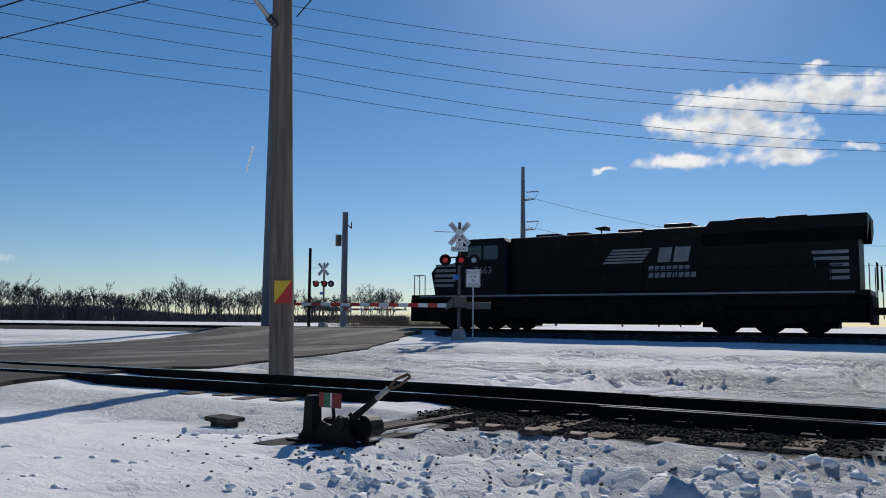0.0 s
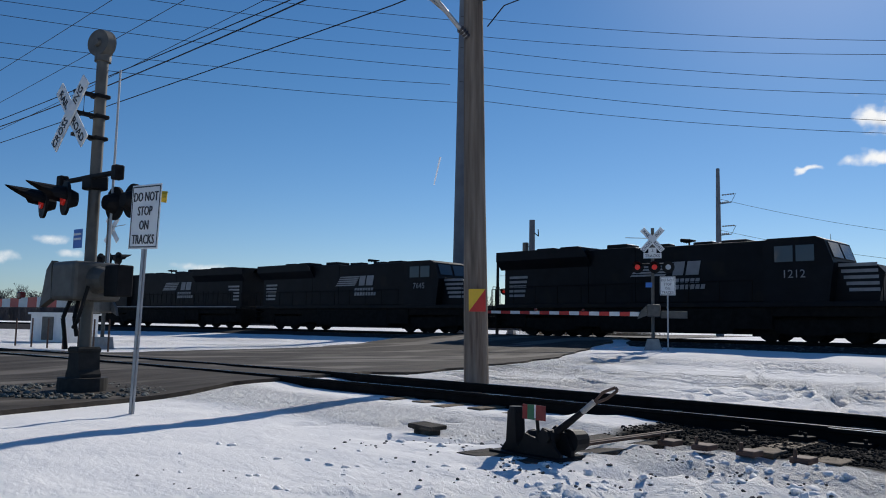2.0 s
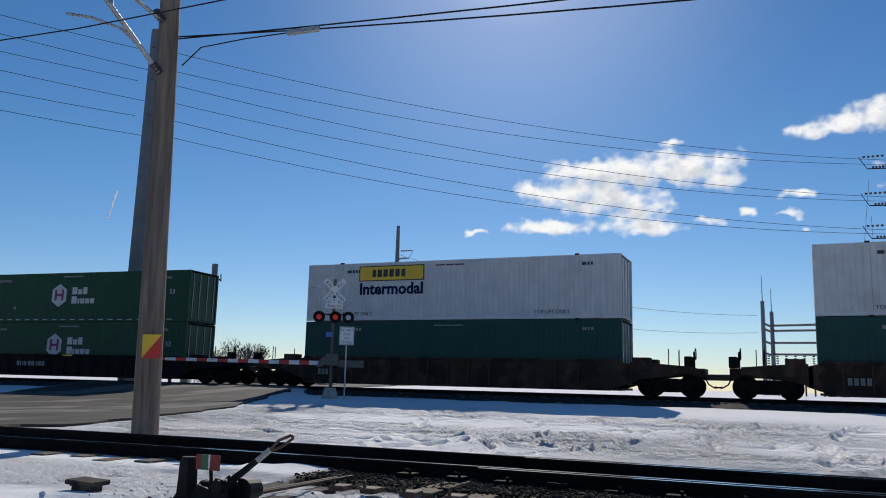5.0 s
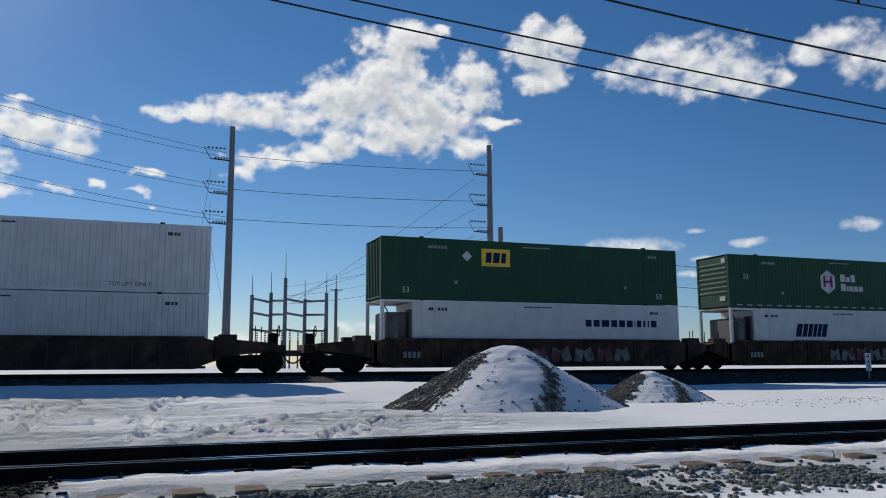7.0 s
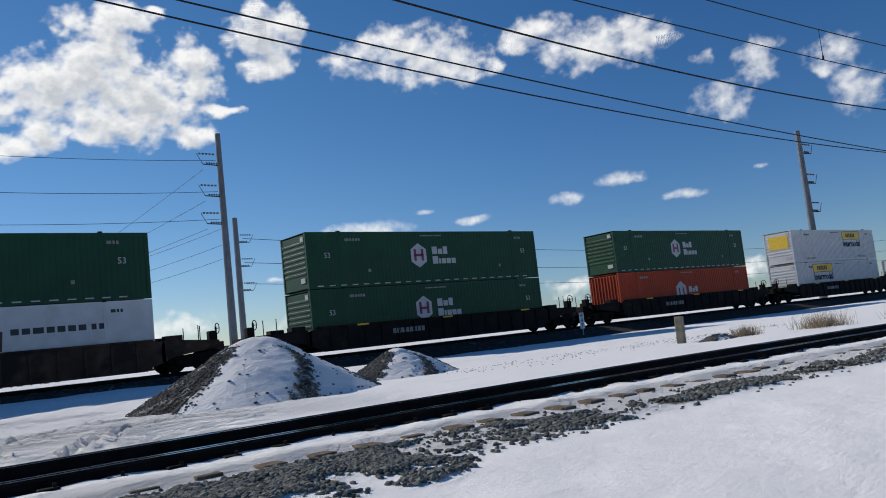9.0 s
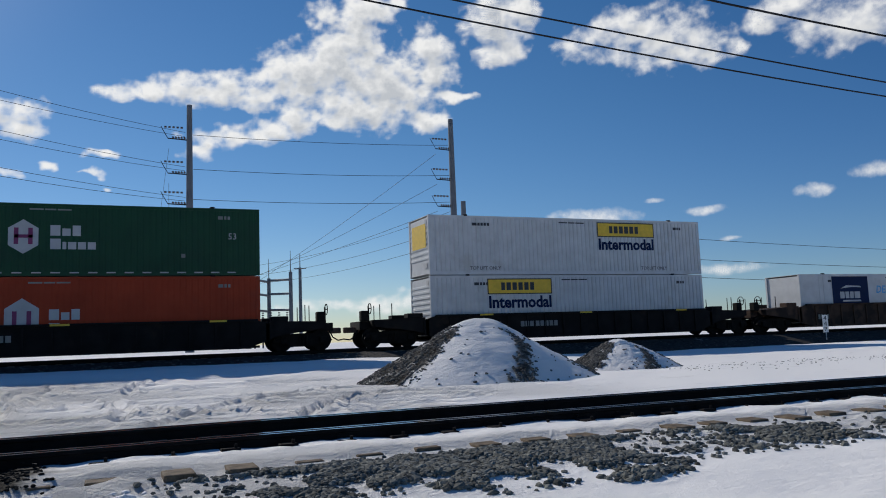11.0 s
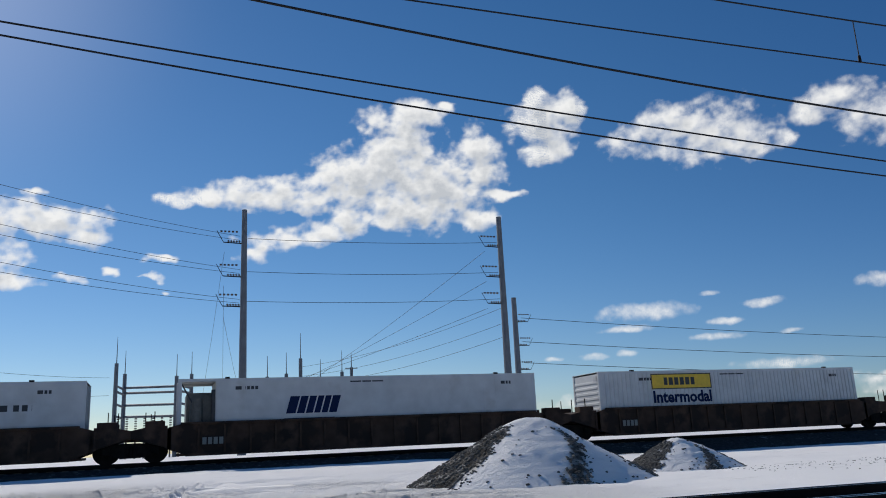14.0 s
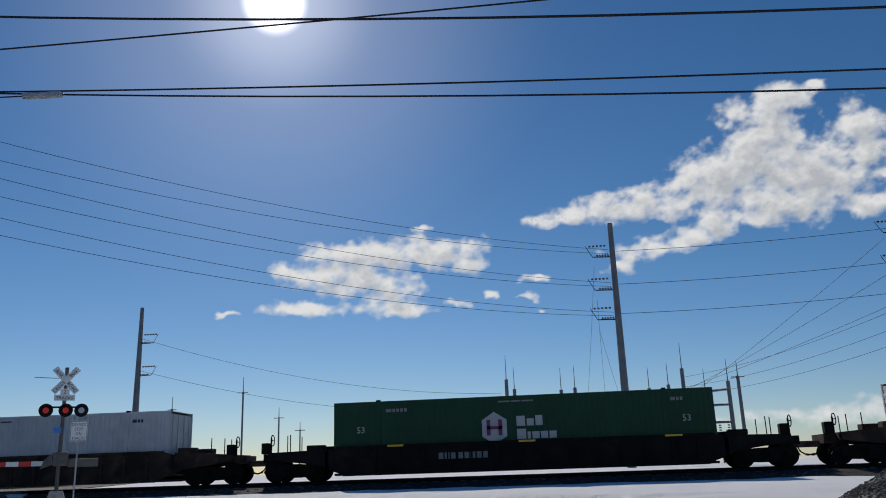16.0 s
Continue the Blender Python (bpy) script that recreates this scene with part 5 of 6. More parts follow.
def cantilever(p, z, reach=2.15):
    """Insulated bracket arms that carry the line over the near track, towards -y."""
    s = Shape()
    s.tube((0, -0.2, z), (0, -reach, z + 1.25), 0.045, 0.04, 10)
    s.tube((0, -0.2, z + 1.0), (0, -reach - 0.2, z + 1.35), 0.035, 0.035, 10)
    s.tube((0, -reach * 0.62, z + 0.75), (0, -reach * 0.62, z + 1.18), 0.03, 0.03, 8)
    part("bracket_arm", s, M["galv"], p, "galvanised bracket arm")
    s = Shape()
    s.path([(0, -0.65, z + 0.28), (-0.1, -1.0, z + 0.5), (-0.15, -1.6, z + 0.45), (-0.18, -reach + 0.1, z + 0.32)], 0.025, 8)
    part("steady_arm", s, M["galv"], p)
    for zz in (z, z + 1.0):
        s = Shape()
        for i in range(4):
            s.tube((0, -0.17 - i * 0.055, zz + i * 0.03), (0, -0.2 - i * 0.055, zz + 0.015 + i * 0.03), 0.085, 0.06, 12)
        part("insulator", s, M["insul"], p)


pole_a = wooden_pole(-10.2, 10.45, 0.225, 0.16, 10.5, -1.9, "tall grey wooden pole with a yellow and red tag")
cantilever(pole_a, 6.75)
part("tag_plate", Shape().prism([(-0.12, 1.63), (0.18, 2.03), (-0.12, 2.03)], -0.262, -0.25), M["yellow"], pole_a, "yellow half of the pole tag")
part("tag_plate", Shape().prism([(-0.12, 1.63), (0.18, 1.63), (0.18, 2.03)], -0.262, -0.25), M["red"], pole_a, "red half of the pole tag")
for ob in (pole_a.children[-1], pole_a.children[-2]):
    ob.matrix_basis = Matrix.Rotation(radians(44), 4, "Z")
pole_b = wooden_pole(28.2, 9.5, 0.2, 0.14, 13.2, 0.6, "tall wooden pole with crossarms beyond the near track")
cantilever(pole_b, 6.4)
s = Shape().box(-0.06, 0.06, -1.75, 0.95, 11.0, 11.12, 0.01)
part("crossarm", s, M["wood"], pole_b)
s = Shape()
s.tube((0, -1.75, 10.95), (0, 1.0, 9.75), 0.06, 0.06, 8)
part("crossarm_brace", s, M["wood"], pole_b)
for yy, zz in ((-1.7, 11.12), (0.85, 11.12), (0.98, 9.8)):
    s = Shape()
    for i in range(4):
        s.tube((0, yy, zz + i * 0.09), (0, yy, zz + 0.06 + i * 0.09), 0.085, 0.07, 10)
    part("insulator", s, M["insul"], pole_b)
s = Shape().box(-0.03, 0.03, 0.1, 0.95, 8.3, 8.36)
for yy in (0.4, 0.65, 0.9):
    s.tube((0, yy, 8.36), (0, yy, 8.55), 0.04, 0.03, 8)
part("pin_bracket", s, M["dark"], pole_b)
pole_b.rotation_euler[0] = radians(3.2)

# contact wire, messenger and hangers over the near track: x, y, height of contact wire and messenger at each pole
SPANS = [(-88.0, -3.2, 6.5, 7.4), (-49.0, 3.3, 6.36, 7.2), (-10.2, 8.3, 6.75, 7.62), (28.2, 7.75, 6.81, 7.68), (67.0, 3.4, 6.8, 7.7), (106.0, -3.0, 6.8, 7.7)]
for (x0, ya, c0, m0), (x1, yb, c1, m1) in zip(SPANS, SPANS[1:]):
    low, dip = (0.14, 0.3) if x1 < 0 else (0.29, 0.5)
    wire((x0, ya, c0), (x1, yb, c1), low, 0.011, "dark contact wire over the near track", "overhead line wires")
    wire((x0, ya, m0), (x1, yb, m1), dip, 0.012, "dark messenger wire over the near track", "overhead line wires")
    for k in (0.3, 0.513, 0.73):
        p = Vector((x0, ya, 0)).lerp(Vector((x1, yb, 0)), k)
        zt, zb = m0 + (m1 - m0) * k - 4 * dip * k * (1 - k), c0 + (c1 - c0) * k - 4 * low * k * (1 - k)
        h = thing("line_hanger", "thin hanger between contact and messenger wire", "wire hanger", pose(p.x, p.y, zb), "overhead line wires")
        part("rod", Shape().tube((0, 0, 0), (0, 0, zt - zb), 0.008, 0.008, 6), M["wire"], h)
        part("clip", Shape().tube((0, 0, 0), (0, 0, 0.1), 0.025, 0.02, 8), M["dark"], h)
# feeder and telephone cables from pole to pole
for x0, x1, y0, y1, z0, z1, dip in ((-10.2, 28.2, 9.5, 9.2, 8.34, 6.61, 1.0), (-49, -10.2, 6.5, 9.5, 9.2, 8.42, 0.55), (28.2, 67, 9.2, 1.4, 6.61, 6.5, 0.8)):
    wire((x0, y0, z0), (x1, y1, z1), dip, 0.018, "thick black feeder cable along the near track", "pole cables")
for z0, z1, dip in ((7.52, 5.37, 0.74), (7.48, 5.31, 0.4)):
    wire((-10.2, 10.45, z0), (28.2, 9.6, z1), dip, 0.014, "black telephone cable between wooden poles", "pole cables")
    wire((28.2, 9.6, z1), (67, 1.9, z1), 0.5, 0.014, "black telephone cable between wooden poles", "pole cables")
splice = thing("cable_splice", "grey splice box hung on the telephone cable", "splice box", pose(-7.4, 10.35, 7.13, 0, 3, -1))
part("case", Shape().box(-0.32, 0.32, -0.04, 0.04, -0.045, 0.045, 0.015), M["galv"], splice)
part("loop", Shape().path([(-2.6, 0.0, -0.35), (-2.2, 0.0, -0.05), (-1.2, 0.0, 0.0), (-0.3, 0.0, 0.0)], 0.012, 6), M["wire"], splice)


def steel_pole(x, y, r0, r1, h, label, arms=(), arm_way=-1.0):
    g = ground_z(x, y)
    p = thing("transmission_pole", label, "transmission pole", pose(x, y, g), "steel transmission poles")
    part("shaft", Shape().tube((0, 0, -0.3), (0, 0, h), r0, r1, 12), M["greysteel"], p)
    for z in arms:
        s = Shape()
        s.tube((0, 0, h - z - 1.1), (arm_way * 1.9, -0.3, h - z - 1.1), 0.06, 0.05, 6)
        s.path([(arm_way * 1.9, -0.3, h - z - 1.1), (arm_way * 2.3, -0.3, h - z - 0.4), (arm_way * 2.5, -0.3, h - z)], 0.03, 6)
        part("arm", s, M["dark"], p)
        for i in range(5):
            u = 0.6 + i * 0.35
            part("insulator", Shape().tube((arm_way * u, -0.1, h - z), (arm_way * (u + 0.2), -0.1, h - z), 0.09, 0.09, 8), M["insul"], p)
            part("insulator", Shape().tube((arm_way * (0.4 + i * 0.25), -0.25, h - z - 1.05), (arm_way * (0.5 + i * 0.25), -0.25, h - z - 0.9), 0.08, 0.08, 8), M["insul"], p)
    return p


LEVELS = (2.2, 5.4, 8.2)
G, B, C = (-40.6, 39.8), (7.2, 75.0), (33.4, 75.0)
steel_pole(*G, 0.6, 0.42, 24.6, "massive grey steel pole behind the railway")
steel_pole(*B, 0.4, 0.24, 22.6, "tall grey steel pole with three arms before the substation", LEVELS)
steel_pole(*C, 0.43, 0.26, 23.2, "tall grey steel pole with three arms beside a twin", LEVELS)
c2 = at_angle(24.72, 118)
steel_pole(*c2, 0.5, 0.36, 20.6, "grey steel pole standing behind a taller one", (2.5, 6, 9.5), 1.0)
dd = (92.2, 45.0)
steel_pole(*dd, 0.46, 0.28, 20.0, "slim grey steel pole far along the railway", (1.6, 5.2, 8.6), 1.0)
a2 = at_angle(-27.8, 107)
steel_pole(*a2, 0.5, 0.22, 21.4, "slim steel pole far behind the crossing", (3.5, 7.5), 1.0)
TW = "thin transmission conductor between steel poles"
for i, (dz, db) in enumerate(((1.2, 2.1), (2.2, 2.3), (3.5, 5.3), (4.5, 5.5), (6.0, 8.1), (7.0, 8.3))):
    near_first = 0.9 if i % 2 else -0.9
    wire((G[0] + 0.5, G[1] + near_first, 24.9 - dz), (B[0] - 0.4, B[1] + near_first * 0.4, 22.6 + 0.4 - db), 1.6, 0.019, TW, "transmission conductors")
    wire((G[0] - 0.5, G[1] + near_first, 24.9 - dz), (-62 + near_first, -20, 24.5 - dz), 1.3, 0.019, TW, "transmission conductors")
for db in LEVELS:
    wire((B[0] + 0.3, B[1], 23.0 - db), (C[0] - 0.4, C[1], 23.6 - db), 0.25, 0.024, TW, "transmission conductors")
    wire((c2[0] + 1, c2[1], 21 - db * 1.1), (dd[0] + 190, dd[1] + 60, 19 - db), 3.0, 0.04, TW, "transmission conductors")
    wire((C[0] - 0.4, C[1], 15.5 - db * 0.5), at_angle(9.4, 112) + (13.0 - db * 0.4,), 0.8, 0.02, TW, "transmission conductors")
    wire((C[0] - 1.8, C[1], 22.6 - db), at_angle(10.5 - db * 0.3, 108) + (9.5,), 0.3, 0.02, TW, "transmission conductors")
    wire((B[0] - 1.8, B[1], 21.6 - db), at_angle(2.0 + db * 0.4, 106) + (8.5,), 0.3, 0.015, TW, "transmission conductors")
for db in (3.5, 7.5):
    wire((a2[0], a2[1], 22 - db), at_angle(-3, 120) + (14 - db * 0.6,), 2.0, 0.022, TW, "transmission conductors")
for k in (0, 1, 2):
    wire((-130, 13 + k * 2, 21 - k), (30, 23 + k * 2, 25 - k), 1.5, 0.022, TW, "transmission conductors")


# ---- substation and distant poles ----
def substation(posts, levels, reach, label):
    """A gantry of slim posts, given by bearing and height in degrees, with beams at the levels and switches below."""
    cx, cy = at_angle(sum(p[0] for p in posts) / len(posts), reach)
    base = ground_z(cx, cy)
    st = thing("substation_gantry", label, "substation", pose(cx, cy, base), "substation gantries")
    tops = []
    for i, (az, el) in enumerate(posts):
        x, y = at_angle(az, reach + 4 * (i % 2))
        h = 1.4 + reach * math.tan(radians(el)) - base
        x, y = x - cx, y - cy
        tops.append((x, y))
        part("post", Shape().tube((x, y, 0), (x, y, h * 0.78), 0.3, 0.24, 8), M["greysteel"], st)
        part("lightning_rod", Shape().tube((x, y, h * 0.78), (x, y, h), 0.07, 0.03, 6), M["greysteel"], st)
    for z in levels:
        for (x0, y0), (x1, y1) in zip(tops, tops[1:]):
            part("beam", Shape().tube((x0, y0, z), (x1, y1, z - 0.2), 0.16, 0.16, 6), M["greysteel"], st)
    for k in range(9):
        x = tops[0][0] + (tops[-1][0] - tops[0][0]) * (k + 0.5) / 9
        s = Shape()
        for i in range(5):
            s.tube((x, -1, 5.0 - i * 0.3), (x, -1, 4.85 - i * 0.3), 0.16, 0.16, 8)
        s.tube((x, -1, 3.6), (x, -1, 0), 0.12, 0.12, 6)
        part("switch_insulator", s, M["insul"], st)


substation([(7.14, 6.28), (8.43, 6.73), (9.41, 7.81), (10.78, 6.17), (12.28, 6.53)], (9.3, 7.4, 5.2), 110, "grey steel substation gantry with lightning rods")
substation([(-2.62, 7.65), (-2.08, 7.0), (1.17, 6.53), (2.13, 6.9)], (9.2, 8.5, 6.9, 5.4), 112, "wide grey steel substation gantry behind the railway")
for az, el, dist, r in ((-20.93, 6.54, 150, 0.2), (-18.49, 4.48, 150, 0.17), (-17.05, 3.46, 150, 0.15), (-25.5, 5.24, 170, 0.3), (12.94, 6.3, 120, 0.28)):
    x, y = at_angle(az, dist)
    h = 1.4 + dist * math.tan(radians(el)) - ground_z(x, y)
    p = thing("distant_pole", "distant grey steel pole near the substation", "pole", pose(x, y, ground_z(x, y)), "distant poles")
    part("shaft", Shape().tube((0, 0, 0), (0, 0, h * 0.85), r, r * 0.8, 8).tube((0, 0, h * 0.85), (0, 0, h), 0.08, 0.04, 6), M["greysteel"], p)
    part("crossarm", Shape().tube((-0.9, 0, h * 0.84), (0.9, 0, h * 0.84), 0.07, 0.07, 6), M["greysteel"], p)
for az, el, dist, r, label in ((-40.5, 7.75, 72, 0.3, "stout wooden pole with a transformer beyond the crossing"), (-42.9, 5.15, 64, 0.13, "slim dark pole beside the distant crossing signal")):
    x, y = at_angle(az, dist)
    h = 1.4 + dist * math.tan(radians(el)) - ground_z(x, y)
    p = thing("utility_pole", label, "utility pole", pose(x, y, ground_z(x, y)), "wooden utility poles")
    part("shaft", Shape().tube((0, 0, 0), (0, 0, h), r, r * 0.85, 12), M["greysteel"] if r > 0.2 else M["dark"], p)
    if r > 0.2:
        part("transformer", Shape().tube((-0.75, 0, h - 3.0), (-0.75, 0, h - 2.0), 0.28, 0.28, 12).box(-0.5, -0.2, -0.05, 0.05, h - 2.4, h - 2.3), M["alu"], p)
        part("cutout", Shape().path([(0.3, 0, h - 1.2), (0.75, 0, h - 1.5), (0.7, 0, h - 0.9)], 0.05, 6), M["dark"], p)


# ---- beyond the road ----
hx, hy = at_angle(-71.8, 43)
hut = thing("equipment_hut", "small white metal signal equipment hut in the snow", "equipment hut", pose(hx, hy, ground_z(hx, hy), 0, 0, 20))
part("body", Shape().box(-1.25, 1.25, -0.9, 0.9, 0, 1.3, 0.02), M["white"], hut)
part("roof", Shape().box(-1.35, 1.35, -1.0, 1.0, 1.3, 1.4, 0.02), M["white"], hut)
part("door", Shape().box(-0.4, 0.4, -0.93, -0.9, 0.1, 1.2, 0.01), M["alu"], hut)
tx, ty = at_angle(-77.6, 40)
tower = thing("signal_tower", "galvanised lattice signal mast with a ladder and platform", "signal mast", pose(tx, ty, ground_z(tx, ty), 0, 0, 30))
for px in (-0.55, 0.55):
    for py in (-0.4, 0.4):
        part("leg", Shape().tube((px, py, 0), (px, py, 6.0), 0.05, 0.05, 6), M["galv"], tower)
for k in range(8):
    part("rung", Shape().path([(-0.55, -0.4, 0.4 + k * 0.75), (0.55, -0.4, 0.4 + k * 0.75), (0.55, 0.4, 0.4 + k * 0.75), (-0.55, 0.4, 0.4 + k * 0.75), (-0.55, -0.4, 0.4 + k * 0.75)], 0.03, 6), M["galv"], tower)
part("platform", Shape().box(-0.8, 0.8, -0.6, 0.6, 3.9, 3.98), M["galv"], tower)
for k in range(7):
    x, y = at_angle(-74.5 + k * 0.9, 36 - k)
    fp = thing("fence_post", "thin dark steel fence post in the snow", "fence post", pose(x, y, ground_z(x, y)), "fence posts")
    part("stake", Shape().tube((0, 0, -0.1), (0, 0, 1.1), 0.035, 0.03, 8), M["rust"], fp)


def tree_line():
    """A far belt of bare trees: trunks with forked limbs and twigs."""
    rnd = random.Random(11)
    verts, faces = [], []

    def limb(a, b, r0, r1):
        d = (b - a).normalized()
        side = d.cross(Vector((0.3, 0.9, 0.2))).normalized()
        other = d.cross(side)
        k = len(verts)
        for p, r in ((a, r0), (b, r1)):
            for t in (0, 2.094, 4.189):
                verts.append(p + (side * math.cos(t) + other * math.sin(t)) * r)
        for i in range(3):
            j = (i + 1) % 3
            faces.append((k + i, k + j, k + 3 + j, k + 3 + i))

    def grow(a, way, length, r, level):
        b = a + way * length
        limb(a, b, r, r * 0.6)
        if level == 0:
            return
        for _ in range(3 if level > 1 else 4):
            w = (way + Vector((rnd.uniform(-0.8, 0.8), rnd.uniform(-0.8, 0.8), rnd.uniform(-0.1, 0.5)))).normalized()
            grow(a.lerp(b, rnd.uniform(0.55, 1.0)), w, length * rnd.uniform(0.5, 0.75), max(0.05, r * 0.5), level - 1)

    for i in range(620):
        az = rnd.uniform(-98, -37)
        dist = rnd.uniform(330, 430)
        x, y = at_angle(az, dist)
        h = rnd.uniform(5.0, 7.6) * (0.95 + 0.3 * noise.noise(Vector((az * 0.3, 0, 0))))
        grow(Vector((x, y, 0.8)), Vector((rnd.uniform(-0.1, 0.1), 0, 1)).normalized(), h, 0.24, 4)
    for i in range(4200):
        az = rnd.uniform(-98, -36)
        if rnd.random() > 0.75 + 0.25 * smooth01(-52, -60, az):
            continue
        x, y = at_angle(az, rnd.uniform(300, 420))
        high = 4.5 + 3.0 * smooth01(-50, -58, az)
        for _ in range(4):
            a = Vector((x + rnd.uniform(-1, 1), y, 0.2))
            b = a + Vector((rnd.uniform(-0.8, 0.8), 0, rnd.uniform(0.35, 0.6) * high))
            limb(a, b, 0.16, 0.1)
            for _ in range(3):
                limb(b, b + Vector((rnd.uniform(-1.6, 1.6), rnd.uniform(-1, 1), rnd.uniform(0.2, 0.4) * high)), 0.1, 0.05)
    me = bpy.data.meshes.new("tree_line")
    me.from_pydata(verts, [], faces)
    me.materials.append(M["bark"])
    tagged(new("tree_line", me), "distant belt of bare brown winter trees and brush", "trees", kind="stuff")


tree_line()


# ---- the yard: heaps, posts, switch stand ----
def heap(cx, cy, rx, ry, h, seed, label, ridge=0.0):
    n, k = 44, 72
    verts, faces, darkening = [], [], []
    g = ground_z(cx, cy) - 0.04

    def height(u, t):
        base = max(0.0, 1 - u)
        z = h * (base if base < 0.72 else 0.72 + 0.2 * math.sin((base - 0.72) / 0.28 * 1.5708) * 0.9)
        p = Vector((u * math.cos(t) * 3, u * math.sin(t) * 3, seed))
        return z + 0.12 * h * noise.noise(p * 0.9) * (1 - u) + 0.03 * noise.noise(p * 4) * (u < 0.97)

    for j in range(n + 1):
        u = j / n
        for i in range(k):
            t = 6.2832 * i / k
            edge = 1 + 0.12 * noise.noise(Vector((math.cos(t), math.sin(t), seed + 5)))
            x, y = u * rx * math.cos(t) * edge + ridge * (1 - u), u * ry * math.sin(t) * edge
            z = height(u, t)
            verts.append((cx + x, cy + y, g + z))
            left = smooth01(0.84, 0.93, -math.cos(t - 0.12) + 0.05 * noise.noise(Vector((t * 9, u * 9, seed)))) * smooth01(0.12, 0.3, u)
            streak = (1 - smooth01(0.08, 0.2, abs(t - 4.9 - 0.25 * math.sin(u * 5)))) * smooth01(0.12, 0.4, u)
            right = (1 - smooth01(0.1, 0.3, abs(t - 5.85))) * smooth01(0.45, 0.7, u)
            darkening.append(-0.2 - 0.25 * (1 - smooth01(0.08, 0.24, u)) + 0.6 * left + 0.55 * streak + 0.34 * right + 0.22 * noise.noise(Vector((x * 2.6, y * 2.6, z * 2.6))) + 0.16 * noise.noise(Vector((x * 9, y * 9, z * 9))))
    for j in range(n):
        for i in range(k):
            a, b = j * k + i, j * k + (i + 1) % k
            faces.append((a, b, b + k, a + k))
    me = bpy.data.meshes.new("gravel_heap")
    me.from_pydata(verts, [], faces)
    me.materials.append(M["snow"])
    me.attributes.new("darkening", "FLOAT", "POINT").data.foreach_set("value", darkening)
    me.attributes.new("churn", "FLOAT", "POINT").data.foreach_set("value", [0.25 + max(0.0, d) for d in darkening])
    me.shade_smooth()
    ob = tagged(new("gravel_heap", me), label, "gravel heap")
    rnd = random.Random(seed)
    spots = []
    for _ in range(16000):
        i = rnd.randrange(len(verts))
        if rnd.random() > i / len(verts):
            continue
        if darkening[i] + 0.1 * rnd.random() > 0.1 or rnd.random() < 0.018:
            j2 = min(len(verts) - 1, i + k + rnd.choice((0, 1)))
            x, y, z = Vector(verts[i]).lerp(Vector(verts[j2]), rnd.random())
            spots.append((x, y, z, rnd.uniform(0.015, 0.05)))
    stones("heap_stones", "dark loose stones showing through the snow of the heap", spots[:5200], M["pilestone"])
    return ob


M["pilestone"] = mat("dark_stone", (0.1, 0.095, 0.085), 0.9, 0, 0.3, 9, island=0.4)
heap(8.75, 18.7, 3.1, 3.0, 1.72, 3, "big gravel heap with a cap of snow", 0.1)
heap(14.1, 20.0, 1.9, 1.7, 0.98, 8, "small gravel heap with patchy snow")
heap(22.6, 14.6, 0.9, 0.6, 0.25, 15, "low mound of soil and snow beside the stone post")

post = thing("stone_post", "short pale weathered concrete post in the snow", "post", pose(22.0, 15.55, ground_z(22, 15.5) - 0.1, 0, 3, 20))
part("shaft", Shape().box(-0.15, 0.15, -0.12, 0.12, 0, 0.95, 0.03), M["postwood"], post)
mile = thing("milepost", "white milepost plate with black numerals beside the main line", "milepost", pose(36.6, 32.6, ground_z(36, 32.6), 0, 0, -40))
part("stake", Shape().tube((0, 0.02, -0.1), (0, 0.02, 1.0), 0.03, 0.03, 8), M["galv"], mile)
plate = part("plate", Shape().box(-0.14, 0.14, -0.01, 0.0, 0.55, 1.5, 0.004), M["signwhite"], mile)
for i, d in enumerate("447"):
    part_mesh("lettering", text_mesh(d, 0.34, M["ink"]), plate, Matrix.Translation((0, -0.014, 1.22 - i * 0.3)) @ FACE)


def shrub(x, y, w, h, seed, label):
    rnd = random.Random(seed)
    verts, faces = [], []
    g = ground_z(x, y)
    for _ in range(420):
        bx, by = x + rnd.gauss(0, w * 0.4), y + rnd.gauss(0, w * 0.25)
        top = Vector((bx + rnd.uniform(-0.25, 0.25), by + rnd.uniform(-0.2, 0.2), g + h * rnd.uniform(0.4, 1.0)))
        k = len(verts)
        verts.extend([(bx - 0.008, by, g - 0.02), (bx + 0.008, by, g - 0.02), (bx, by + 0.01, g - 0.02), tuple(top)])
        faces.extend([(k, k + 1, k + 3), (k + 1, k + 2, k + 3), (k + 2, k, k + 3)])
    me = bpy.data.meshes.new("dry_grass_clump")
    me.from_pydata(verts, [], faces)
    me.materials.append(M["straw"])
    tagged(new("dry_grass_clump", me), label, "dry grass", "dry grass clumps", "stuff")


for i, (x, y, w, h) in enumerate(((23.5, 14.2, 0.7, 0.4), (26.0, 12.9, 1.3, 0.6), (29.6, 11.6, 1.0, 0.35), (33.5, 11.2, 1.6, 0.4), (37, 10.8, 2.0, 0.45))):
    shrub(x, y, w, h, 40 + i, "straw-coloured clump of dry grass in the snow")
for i in range(9):
    x, y = at_angle(-40 + i * 0.9, 75 + i)
    shrub(x, y, 3.0, 1.5, 60 + i, "brown dry brush beyond the road")


M["targetred"] = mat("faded_red_target", (0.2, 0.016, 0.014), 0.6, 0, 0.25, 8)
M["oldtie"] = mat("oily_tie_wood", (0.05, 0.042, 0.035), 0.85, 0, 0.5, 8, 0.6, 50, (0.15, 0.12, 0.09), 3.0, 0.58, spec=0.2)


